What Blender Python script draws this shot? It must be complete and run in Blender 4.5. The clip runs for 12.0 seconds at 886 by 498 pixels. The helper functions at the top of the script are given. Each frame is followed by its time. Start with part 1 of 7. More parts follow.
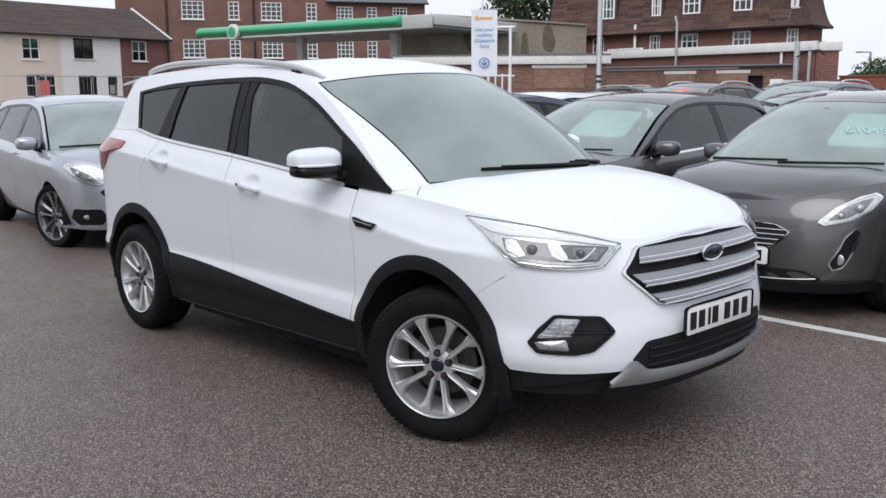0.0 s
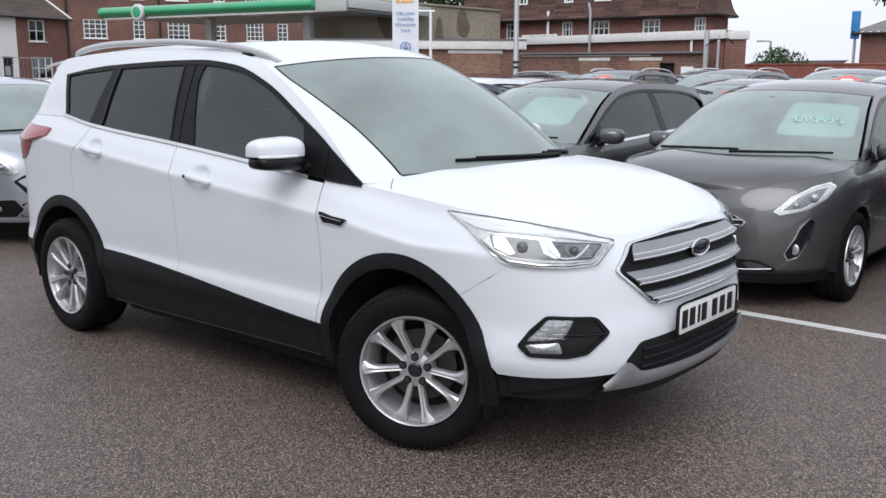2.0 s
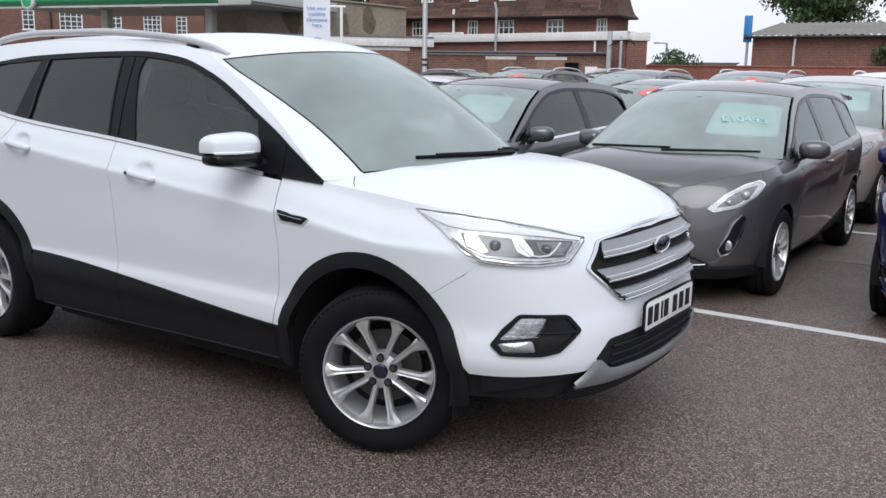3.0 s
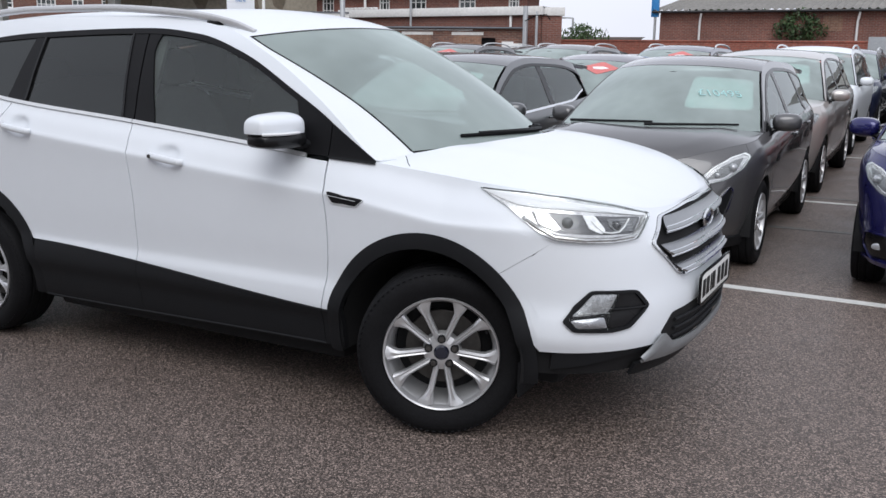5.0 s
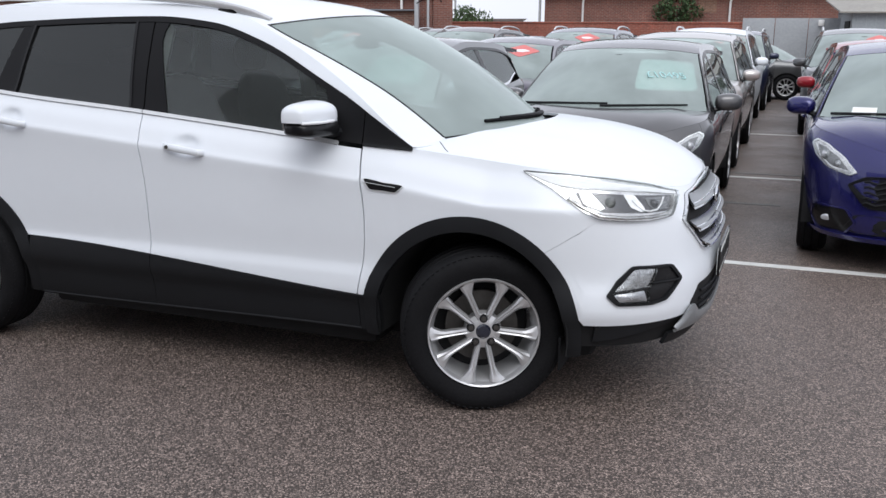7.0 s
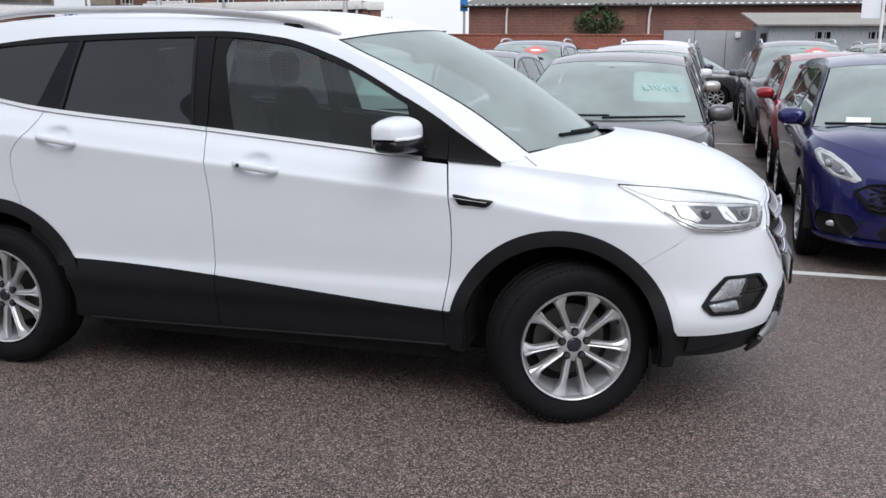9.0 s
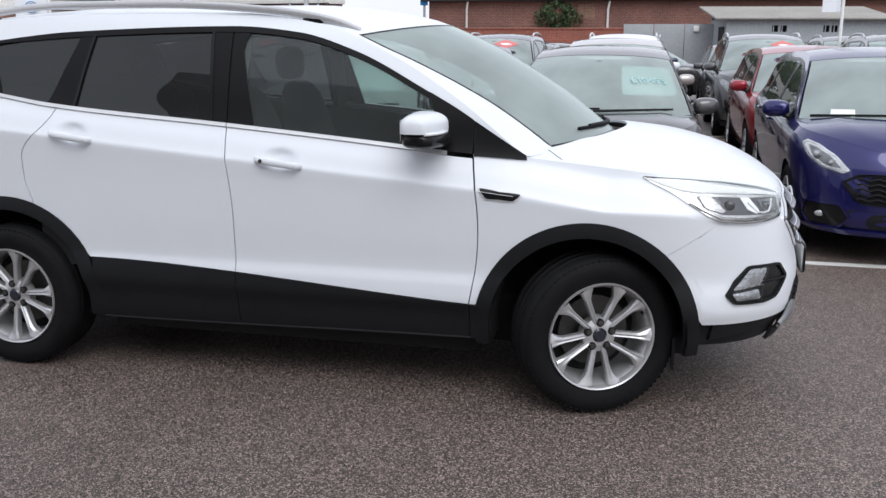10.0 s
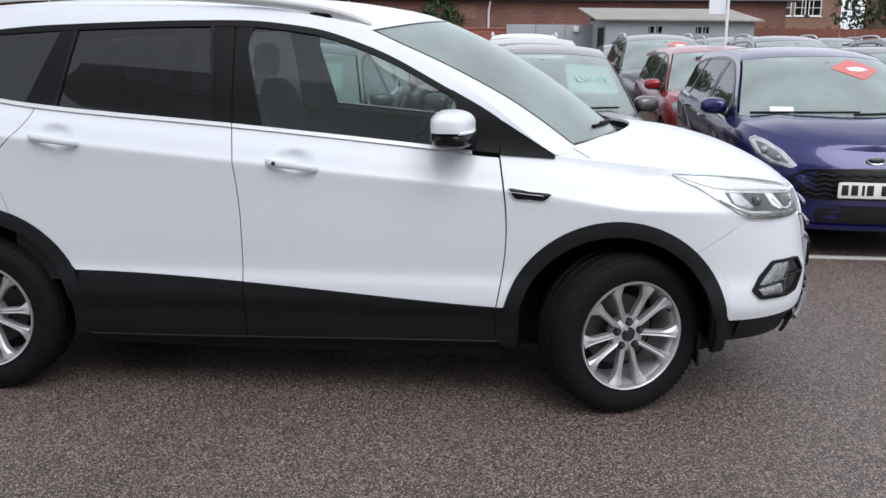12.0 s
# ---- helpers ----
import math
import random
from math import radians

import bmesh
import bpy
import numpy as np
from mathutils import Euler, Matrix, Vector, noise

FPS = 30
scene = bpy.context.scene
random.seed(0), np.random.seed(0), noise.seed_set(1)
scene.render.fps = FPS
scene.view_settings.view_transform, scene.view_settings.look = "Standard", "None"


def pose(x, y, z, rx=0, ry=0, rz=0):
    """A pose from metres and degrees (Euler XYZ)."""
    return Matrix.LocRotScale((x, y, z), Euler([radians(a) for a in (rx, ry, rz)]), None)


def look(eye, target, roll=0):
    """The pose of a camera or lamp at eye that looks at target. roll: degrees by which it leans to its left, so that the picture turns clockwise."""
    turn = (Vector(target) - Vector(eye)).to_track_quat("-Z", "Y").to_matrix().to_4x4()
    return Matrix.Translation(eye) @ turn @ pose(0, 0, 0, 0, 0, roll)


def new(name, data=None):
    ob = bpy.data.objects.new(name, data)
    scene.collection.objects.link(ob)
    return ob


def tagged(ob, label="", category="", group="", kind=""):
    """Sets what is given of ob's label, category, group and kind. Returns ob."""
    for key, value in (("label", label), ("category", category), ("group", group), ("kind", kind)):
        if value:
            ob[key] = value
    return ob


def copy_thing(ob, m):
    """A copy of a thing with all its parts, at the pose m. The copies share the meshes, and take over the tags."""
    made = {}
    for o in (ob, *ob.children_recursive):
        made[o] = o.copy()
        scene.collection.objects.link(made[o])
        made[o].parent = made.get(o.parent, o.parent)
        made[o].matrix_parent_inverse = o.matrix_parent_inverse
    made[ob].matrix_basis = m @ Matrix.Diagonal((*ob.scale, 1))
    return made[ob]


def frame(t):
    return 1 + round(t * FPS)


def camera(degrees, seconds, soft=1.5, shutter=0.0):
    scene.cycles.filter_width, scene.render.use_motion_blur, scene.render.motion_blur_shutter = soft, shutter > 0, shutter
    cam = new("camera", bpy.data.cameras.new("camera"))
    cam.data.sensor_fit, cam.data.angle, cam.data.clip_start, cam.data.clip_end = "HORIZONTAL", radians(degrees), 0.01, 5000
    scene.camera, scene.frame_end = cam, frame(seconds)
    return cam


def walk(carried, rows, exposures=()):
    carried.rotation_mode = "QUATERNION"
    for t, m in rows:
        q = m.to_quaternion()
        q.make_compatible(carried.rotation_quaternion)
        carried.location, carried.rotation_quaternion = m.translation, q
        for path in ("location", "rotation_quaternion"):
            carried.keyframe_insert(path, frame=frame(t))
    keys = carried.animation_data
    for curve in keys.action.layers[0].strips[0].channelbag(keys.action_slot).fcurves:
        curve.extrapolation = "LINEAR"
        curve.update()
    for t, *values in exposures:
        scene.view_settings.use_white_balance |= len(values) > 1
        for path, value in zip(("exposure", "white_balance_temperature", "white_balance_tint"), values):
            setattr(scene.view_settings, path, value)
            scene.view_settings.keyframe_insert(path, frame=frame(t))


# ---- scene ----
cam = camera(51.7, 12.0)
PATH = [
    (0, (4.159, -3.426, 1.496), (2.734, -2.064, 1.157), -0.3),
    (0.5, (4.087, -3.43, 1.494), (2.694, -2.04, 1.137), -0.3),
    (1, (3.989, -3.437, 1.486), (2.633, -2.015, 1.115), -0.1),
    (1.5, (3.88, -3.435, 1.487), (2.557, -1.983, 1.11), 0.1),
    (2, (3.786, -3.439, 1.502), (2.507, -1.947, 1.131), 0.2),
    (2.5, (3.672, -3.48, 1.498), (2.482, -1.914, 1.137), 0.6),
    (4.5, (3.168, -3.771, 1.486), (2.2, -2.071, 1.073), 1.3),
    (5, (3.027, -3.835, 1.491), (2.098, -2.116, 1.069), 0.7),
    (5.5, (2.888, -3.917, 1.492), (2.035, -2.16, 1.061), 0.7),
    (6, (2.764, -4.016, 1.493), (1.989, -2.224, 1.056), 0.8),
    (6.5, (2.63, -4.121, 1.508), (1.913, -2.308, 1.062), 0.7),
    (7, (2.505, -4.19, 1.509), (1.811, -2.37, 1.052), 0.4),
    (7.5, (2.339, -4.238, 1.495), (1.663, -2.411, 1.044), -0.1),
    (9.5, (1.691, -4.447, 1.522), (1.225, -2.551, 1.088), 0.5),
    (10, (1.56, -4.486, 1.521), (1.131, -2.583, 1.077), 0.2),
    (10.5, (1.382, -4.476, 1.501), (0.988, -2.566, 1.055), -0.5),
    (11, (1.238, -4.475, 1.513), (0.888, -2.557, 1.065), -0.7),
    (11.5, (1.084, -4.456, 1.507), (0.826, -2.523, 1.062), -0.1),
    (12, (0.931, -4.458, 1.503), (0.772, -2.514, 1.06), 0.5),
]
walk(cam, [(t, look(eye, target, roll)) for t, eye, target, roll in PATH],
     [(0, 0.0), (2.5, 0.03), (4.5, -0.07), (5.5, 0.02), (7.5, 0.07), (12, 0.08)])

# ---- light ----
world = bpy.data.worlds.new("overcast_sky")
scene.world = world
world.use_nodes = True
wn, wl = world.node_tree.nodes, world.node_tree.links
wn.clear()
w_out, w_bg, w_sky = wn.new("ShaderNodeOutputWorld"), wn.new("ShaderNodeBackground"), wn.new("ShaderNodeTexSky")
w_sky.sky_type, w_sky.sun_disc = "NISHITA", False
w_sky.sun_elevation, w_sky.sun_rotation = radians(46), radians(156)
w_sky.dust_density, w_sky.air_density = 4.0, 1.0
w_mix, w_noise, w_ramp, w_map, w_co = wn.new("ShaderNodeMix"), wn.new("ShaderNodeTexNoise"), wn.new("ShaderNodeValToRGB"), wn.new("ShaderNodeMapping"), wn.new("ShaderNodeTexCoord")
w_map.inputs["Scale"].default_value = (1.0, 1.0, 2.5)
wl.new(w_co.outputs["Generated"], w_map.inputs["Vector"])
wl.new(w_map.outputs["Vector"], w_noise.inputs["Vector"])
w_noise.inputs["Scale"].default_value, w_noise.inputs["Detail"].default_value = 2.2, 4.0
w_ramp.color_ramp.elements[0].position, w_ramp.color_ramp.elements[1].position = 0.3, 0.75
w_ramp.color_ramp.elements[0].color, w_ramp.color_ramp.elements[1].color = (6.92, 7.18, 8.08, 1), (7.75, 8.03, 8.95, 1)
wl.new(w_noise.outputs["Fac"], w_ramp.inputs["Fac"])
w_mix.data_type = "RGBA"
w_mix.inputs["Factor"].default_value = 0.9
wl.new(w_sky.outputs["Color"], w_mix.inputs[6])
wl.new(w_ramp.outputs["Color"], w_mix.inputs[7])
w_sep, w_up, w_mul = wn.new("ShaderNodeSeparateXYZ"), wn.new("ShaderNodeMapRange"), wn.new("ShaderNodeMix")
wl.new(w_co.outputs["Generated"], w_sep.inputs[0])
wl.new(w_sep.outputs["Z"], w_up.inputs["Value"])
w_up.inputs["From Min"].default_value, w_up.inputs["From Max"].default_value = 0.0, 1.0
w_up.inputs["To Min"].default_value, w_up.inputs["To Max"].default_value = 1.07, 1.03
w_mul.data_type, w_mul.blend_type = "RGBA", "MULTIPLY"
w_mul.inputs["Factor"].default_value = 1.0
wl.new(w_mix.outputs[2], w_mul.inputs[6])
wl.new(w_up.outputs["Result"], w_mul.inputs[7])
wl.new(w_mul.outputs[2], w_bg.inputs["Color"])
w_bg.inputs["Strength"].default_value = 0.127
wl.new(w_bg.outputs["Background"], w_out.inputs["Surface"])

sun = new("sun", bpy.data.lights.new("sun", "SUN"))
sun.data.energy, sun.data.angle, sun.data.color = 1.75, radians(45), (0.965, 0.984, 1.0)
sun.matrix_world = look((0, 0, 18), (-7, 16, 0))


# ---- materials ----
def mat(name, color, rough=0.5, metal=0.0, vary=0.06, scale=3.0, fine=60.0, bump=0.0, coat=0.0, trans=0.0, ior=1.45, emit=0.0, alpha=1.0, spec=0.5, island=0.0, objrand=0.0):
    """A surface with coarse stains and fine grain, in object space metres."""
    m = bpy.data.materials.new(name)
    m.use_nodes = True
    n, l = m.node_tree.nodes, m.node_tree.links
    b = n["Principled BSDF"]
    b.inputs["Metallic"].default_value, b.inputs["IOR"].default_value = metal, ior
    b.inputs["Coat Weight"].default_value, b.inputs["Coat Roughness"].default_value = coat, 0.04
    b.inputs["Transmission Weight"].default_value = trans
    b.inputs["Specular IOR Level"].default_value = spec
    co = n.new("ShaderNodeTexCoord")
    big, small = n.new("ShaderNodeTexNoise"), n.new("ShaderNodeTexNoise")
    big.inputs["Scale"].default_value, small.inputs["Scale"].default_value = scale, fine
    big.inputs["Detail"].default_value, small.inputs["Detail"].default_value = 5.0, 3.0
    l.new(co.outputs["Object"], big.inputs["Vector"])
    l.new(co.outputs["Object"], small.inputs["Vector"])
    add = n.new("ShaderNodeMath")
    add.operation = "ADD"
    l.new(big.outputs["Fac"], add.inputs[0])
    l.new(small.outputs["Fac"], add.inputs[1])
    src = add.outputs[0]
    for on, node, sock in ((island, "ShaderNodeNewGeometry", "Random Per Island"), (objrand, "ShaderNodeObjectInfo", "Random")):
        if on:
            r, k, a2 = n.new(node), n.new("ShaderNodeMath"), n.new("ShaderNodeMath")
            k.operation, a2.operation = "MULTIPLY_ADD", "ADD"
            k.inputs[1].default_value, k.inputs[2].default_value = on, -on / 2
            l.new(r.outputs[sock], k.inputs[0])
            l.new(src, a2.inputs[0])
            l.new(k.outputs[0], a2.inputs[1])
            src = a2.outputs[0]
    ramp = n.new("ShaderNodeMapRange")
    ramp.inputs["From Min"].default_value, ramp.inputs["From Max"].default_value = 0.5, 1.5
    ramp.inputs["To Min"].default_value, ramp.inputs["To Max"].default_value = 1.0 - 2 * vary, 1.0 + 2 * vary
    ramp.clamp = False
    l.new(src, ramp.inputs["Value"])
    mul = n.new("ShaderNodeMix")
    mul.data_type, mul.blend_type = "RGBA", "MULTIPLY"
    mul.inputs["Factor"].default_value = 1.0
    mul.inputs[6].default_value = (*color, 1)
    l.new(ramp.outputs["Result"], mul.inputs[7])
    l.new(mul.outputs[2], b.inputs["Base Color"])
    rr = n.new("ShaderNodeMapRange")
    rr.inputs["From Min"].default_value, rr.inputs["From Max"].default_value = 0.3, 0.7
    rr.inputs["To Min"].default_value, rr.inputs["To Max"].default_value = max(rough - 0.06 * (rough > 0.1), 0.0), min(rough + 0.06 * (rough > 0.1), 1)
    l.new(big.outputs["Fac"], rr.inputs["Value"])
    if coat:
        b.inputs["Roughness"].default_value = rough
    else:
        l.new(rr.outputs["Result"], b.inputs["Roughness"])
    if bump:
        bp = n.new("ShaderNodeBump")
        bp.inputs["Strength"].default_value, bp.inputs["Distance"].default_value = 0.6, bump
        l.new(small.outputs["Fac"], bp.inputs["Height"])
        l.new(bp.outputs["Normal"], b.inputs["Normal"])
    if emit:
        b.inputs["Emission Color"].default_value, b.inputs["Emission Strength"].default_value = (*color, 1), emit
    return m


def asphalt(name, base, rough):
    m = mat(name, base, rough, vary=0.1, scale=0.35, fine=900)
    n, l = m.node_tree.nodes, m.node_tree.links
    b = n["Principled BSDF"]
    co = n.new("ShaderNodeTexCoord")
    vor, ns = n.new("ShaderNodeTexVoronoi"), n.new("ShaderNodeTexNoise")
    vor.inputs["Scale"].default_value = 185.0
    ns.inputs["Scale"].default_value, ns.inputs["Detail"].default_value = 1.1, 6.0
    for x in (vor, ns):
        l.new(co.outputs["Object"], x.inputs["Vector"])
    sep = n.new("ShaderNodeSeparateColor")
    l.new(vor.outputs["Color"], sep.inputs["Color"])
    pw, rng = n.new("ShaderNodeMath"), n.new("ShaderNodeMapRange")
    pw.operation = "POWER"
    pw.inputs[1].default_value = 3.2
    l.new(sep.outputs["Red"], pw.inputs[0])
    rng.inputs["To Min"].default_value, rng.inputs["To Max"].default_value = 0.64, 5.8
    l.new(pw.outputs[0], rng.inputs["Value"])
    old = b.inputs["Base Color"].links[0].from_socket
    mul = n.new("ShaderNodeMix")
    mul.data_type, mul.blend_type = "RGBA", "MULTIPLY"
    mul.inputs["Factor"].default_value = 1.0
    l.new(old, mul.inputs[6])
    l.new(rng.outputs["Result"], mul.inputs[7])
    l.new(mul.outputs[2], b.inputs["Base Color"])
    bp = n.new("ShaderNodeBump")
    bp.inputs["Strength"].default_value, bp.inputs["Distance"].default_value = 0.7, 0.005
    l.new(vor.outputs["Distance"], bp.inputs["Height"])
    bp.invert = True
    l.new(bp.outputs["Normal"], b.inputs["Normal"])
    rr = n.new("ShaderNodeMapRange")
    rr.inputs["From Min"].default_value, rr.inputs["From Max"].default_value = 0.35, 0.65
    rr.inputs["To Min"].default_value, rr.inputs["To Max"].default_value = rough - 0.12, rough + 0.1
    l.new(ns.outputs["Fac"], rr.inputs["Value"])
    l.new(rr.outputs["Result"], b.inputs["Roughness"])
    b.inputs["Specular IOR Level"].default_value = 0.62
    return m


def brick_mat(name, c1, c2, mortar, scale=1.0):
    """Brickwork too far off to pick apart: 215 x 65 mm bricks with 10 mm joints; upright faces use x + y along the wall."""
    m = mat(name, c1, 0.85, vary=0.22, scale=0.7, fine=9)
    n, l = m.node_tree.nodes, m.node_tree.links
    b = n["Principled BSDF"]
    co, sx, ad, cb, br = n.new("ShaderNodeTexCoord"), n.new("ShaderNodeSeparateXYZ"), n.new("ShaderNodeMath"), n.new("ShaderNodeCombineXYZ"), n.new("ShaderNodeTexBrick")
    l.new(co.outputs["Object"], sx.inputs[0])
    l.new(sx.outputs["X"], ad.inputs[0])
    l.new(sx.outputs["Y"], ad.inputs[1])
    l.new(ad.outputs[0], cb.inputs["X"])
    l.new(sx.outputs["Z"], cb.inputs["Y"])
    l.new(cb.outputs[0], br.inputs["Vector"])
    br.inputs["Scale"].default_value = scale
    br.inputs["Brick Width"].default_value, br.inputs["Row Height"].default_value, br.inputs["Mortar Size"].default_value = 0.225, 0.075, 0.008
    br.inputs["Color1"].default_value, br.inputs["Color2"].default_value, br.inputs["Mortar"].default_value = (*c1, 1), (*c2, 1), (*mortar, 1)
    mul = b.inputs["Base Color"].links[0].from_node
    l.new(br.outputs["Color"], mul.inputs[6])
    return m


def car_paint(name, color, metal=0.0, rough=0.28, coat=1.0, haze=0.04):
    m = mat(name, color, rough, metal, vary=0.006, scale=1.5, fine=12, coat=coat)
    m.node_tree.nodes["Principled BSDF"].inputs["Coat Roughness"].default_value = haze
    return m


WHITE = car_paint("white_paint", (0.745, 0.775, 0.815), rough=0.4, coat=0.45, haze=0.16)
UPVC_LAMP = mat("white_light_strip", (0.82, 0.83, 0.84), 0.25, vary=0.02)
BLACK_PLASTIC = mat("black_textured_plastic", (0.012, 0.0125, 0.014), 0.55, vary=0.1, scale=6, fine=400, bump=0.0006, spec=0.18)
GLOSS_BLACK = mat("gloss_black_trim", (0.010, 0.010, 0.011), 0.22, vary=0.05, spec=0.3)
WINDOW_BLACK = mat("black_window_trim", (0.008, 0.008, 0.009), 0.38, vary=0.08, spec=0.18)
RUBBER = mat("tyre_rubber", (0.009, 0.009, 0.010), 0.68, vary=0.25, scale=8, fine=120, bump=0.0008, spec=0.13)
# near-black that stands in for shade in recesses, gaps and rooms; also dark underparts
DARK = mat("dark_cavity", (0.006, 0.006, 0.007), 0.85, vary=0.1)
ALLOY = mat("silver_alloy", (0.56, 0.56, 0.57), 0.34, 0.62, vary=0.05, scale=12, fine=200)
DARK_ALLOY = mat("dark_machined_alloy", (0.10, 0.10, 0.11), 0.35, 0.7, vary=0.05)
CHROME = mat("chrome", (0.78, 0.79, 0.80), 0.12, 1.0, vary=0.03)
SATIN = mat("satin_silver_plastic", (0.66, 0.67, 0.68), 0.38, 0.4, vary=0.04)
STEEL = mat("brake_steel", (0.075, 0.07, 0.066), 0.5, 0.6, vary=0.15, scale=20)
LAMP_BACK = mat("lamp_reflector", (0.92, 0.93, 0.94), 0.3, 0.0, vary=0.1, scale=30, fine=90)
SKID_SILVER = mat("skid_silver", (0.27, 0.28, 0.29), 0.42, 0.4, vary=0.05)
GRILLE_SILVER = mat("grille_silver", (0.34, 0.345, 0.352), 0.3, 1.0, vary=0.04)
RAIL_SILVER = mat("satin_rail_silver", (0.56, 0.56, 0.57), 0.34, 0.5, vary=0.05)
LAMP_SILVER = mat("lamp_silvered_housing", (0.70, 0.70, 0.69), 0.22, 0.75, vary=0.16, scale=22, fine=70)
LAMP_MID = mat("lamp_grey_reflector", (0.46, 0.47, 0.49), 0.25, 0.5, vary=0.12, scale=25, fine=80)
LAMP_DARK = mat("lamp_bezel", (0.15, 0.15, 0.155), 0.3, 0.5, vary=0.1)
LAMP_SMOKE = mat("lamp_smoke_grey", (0.24, 0.245, 0.25), 0.3, 0.2, vary=0.15, scale=25, fine=80)
FOG_LENS = mat("fog_reflector", (0.42, 0.43, 0.44), 0.28, 0.45, vary=0.2, scale=40, fine=120)
RED_LENS = mat("red_lens", (0.30, 0.035, 0.035), 0.1, vary=0.1, coat=1)
AMBER = mat("amber_lens", (0.75, 0.3, 0.08), 0.2, vary=0.05, coat=1)
PLATE_WHITE = mat("plate_white", (0.78, 0.78, 0.76), 0.4, vary=0.03)
PLATE_INK = mat("plate_black", (0.01, 0.01, 0.01), 0.5)
SEAT = mat("seat_cloth", (0.035, 0.035, 0.038), 0.9, vary=0.15, scale=10, fine=300, bump=0.0005)
BEIGE_TRIM = mat("grey_headliner", (0.42, 0.41, 0.39), 0.9, vary=0.05)
BADGE_BLUE = mat("badge_blue", (0.008, 0.011, 0.024), 0.25, 0.2, coat=1)


def glass_mat(name, tint, rough=0.0, sheen=0.0, haze=(0.55, 0.66, 0.63), ior=1.62):
    """Thin pane: tinted see-through with a clear gloss by Fresnel, and a pale diffuse layer for sky sheen."""
    m = bpy.data.materials.new(name)
    m.use_nodes = True
    n, l = m.node_tree.nodes, m.node_tree.links
    n.clear()
    out, mix, tr, gl, fr = n.new("ShaderNodeOutputMaterial"), n.new("ShaderNodeMixShader"), n.new("ShaderNodeBsdfTransparent"), n.new("ShaderNodeBsdfGlossy"), n.new("ShaderNodeFresnel")
    fr.inputs["IOR"].default_value = ior
    tr.inputs["Color"].default_value = (*tint, 1)
    gl.inputs["Color"].default_value = (0.96, 1.0, 0.99, 1)
    gl.inputs["Roughness"].default_value = rough
    l.new(fr.outputs[0], mix.inputs[0])
    l.new(tr.outputs[0], mix.inputs[1])
    l.new(gl.outputs[0], mix.inputs[2])
    last = mix.outputs[0]
    # sky sheen painted in as a pale diffuse colour, uneven by noise
    if sheen:
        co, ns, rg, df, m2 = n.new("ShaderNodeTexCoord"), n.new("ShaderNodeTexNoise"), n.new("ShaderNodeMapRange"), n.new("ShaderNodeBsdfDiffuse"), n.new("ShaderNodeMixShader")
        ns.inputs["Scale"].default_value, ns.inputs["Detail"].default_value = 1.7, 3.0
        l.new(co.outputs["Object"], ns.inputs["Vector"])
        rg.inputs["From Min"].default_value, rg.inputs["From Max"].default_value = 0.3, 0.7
        rg.inputs["To Min"].default_value, rg.inputs["To Max"].default_value = sheen * 0.72, sheen * 1.25
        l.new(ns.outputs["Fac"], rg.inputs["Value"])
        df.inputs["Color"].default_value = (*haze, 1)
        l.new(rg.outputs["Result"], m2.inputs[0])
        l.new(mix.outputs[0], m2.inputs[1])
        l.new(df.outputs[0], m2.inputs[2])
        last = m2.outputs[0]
    l.new(last, out.inputs["Surface"])
    return m


GLASS = glass_mat("car_glass", (0.60, 0.68, 0.66), 0.0, 0.05, (0.5, 0.55, 0.54), 1.5)
# windscreens carry the strongest painted sheen, as pale as reflected sky
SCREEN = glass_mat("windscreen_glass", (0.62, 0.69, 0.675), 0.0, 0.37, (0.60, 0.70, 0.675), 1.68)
PRIVACY = glass_mat("privacy_glass", (0.10, 0.10, 0.105), 0.0, 0.03, (0.3, 0.3, 0.31), 1.52)
CLEAR = glass_mat("lamp_glass", (0.97, 0.975, 0.98), ior=1.3)


# ---- mesh helpers ----
def part(name, bm, material, parent=None, label="", sharp=35):
    """Links a bmesh as one mesh object, under a thing or a part."""
    me = bpy.data.meshes.new(name)
    bm.normal_update()
    bm.to_mesh(me)
    bm.free()
    me.materials.append(material)
    for p in me.polygons:
        p.use_smooth = True
    me.set_sharp_from_angle(angle=radians(sharp))
    ob = new(name, me)
    ob.parent = parent
    if label:
        ob["label"] = label
    return ob


def thing(name, label, category, group="", kind="", m=None):
    ob = tagged(new(name), label, category, group, kind)
    ob.empty_display_size = 0.2
    if m is not None:
        ob.matrix_world = m
    return ob


def grid(f, nu, nv, thick=0.0, flip=False, bm=None):
    """A sheet f(u, v), u and v from 0 to 1, with a depth behind it."""
    bm = bm or bmesh.new()
    vs = [[bm.verts.new(f(i / nu, j / nv)) for j in range(nv + 1)] for i in range(nu + 1)]
    fs = []
    for i in range(nu):
        for j in range(nv):
            q = [vs[i][j], vs[i + 1][j], vs[i + 1][j + 1], vs[i][j + 1]]
            if flip:
                q.reverse()
            fs.append(bm.faces.new(q))
    if thick:
        bm.normal_update()
        bmesh.ops.solidify(bm, geom=fs, thickness=thick)
    return bm


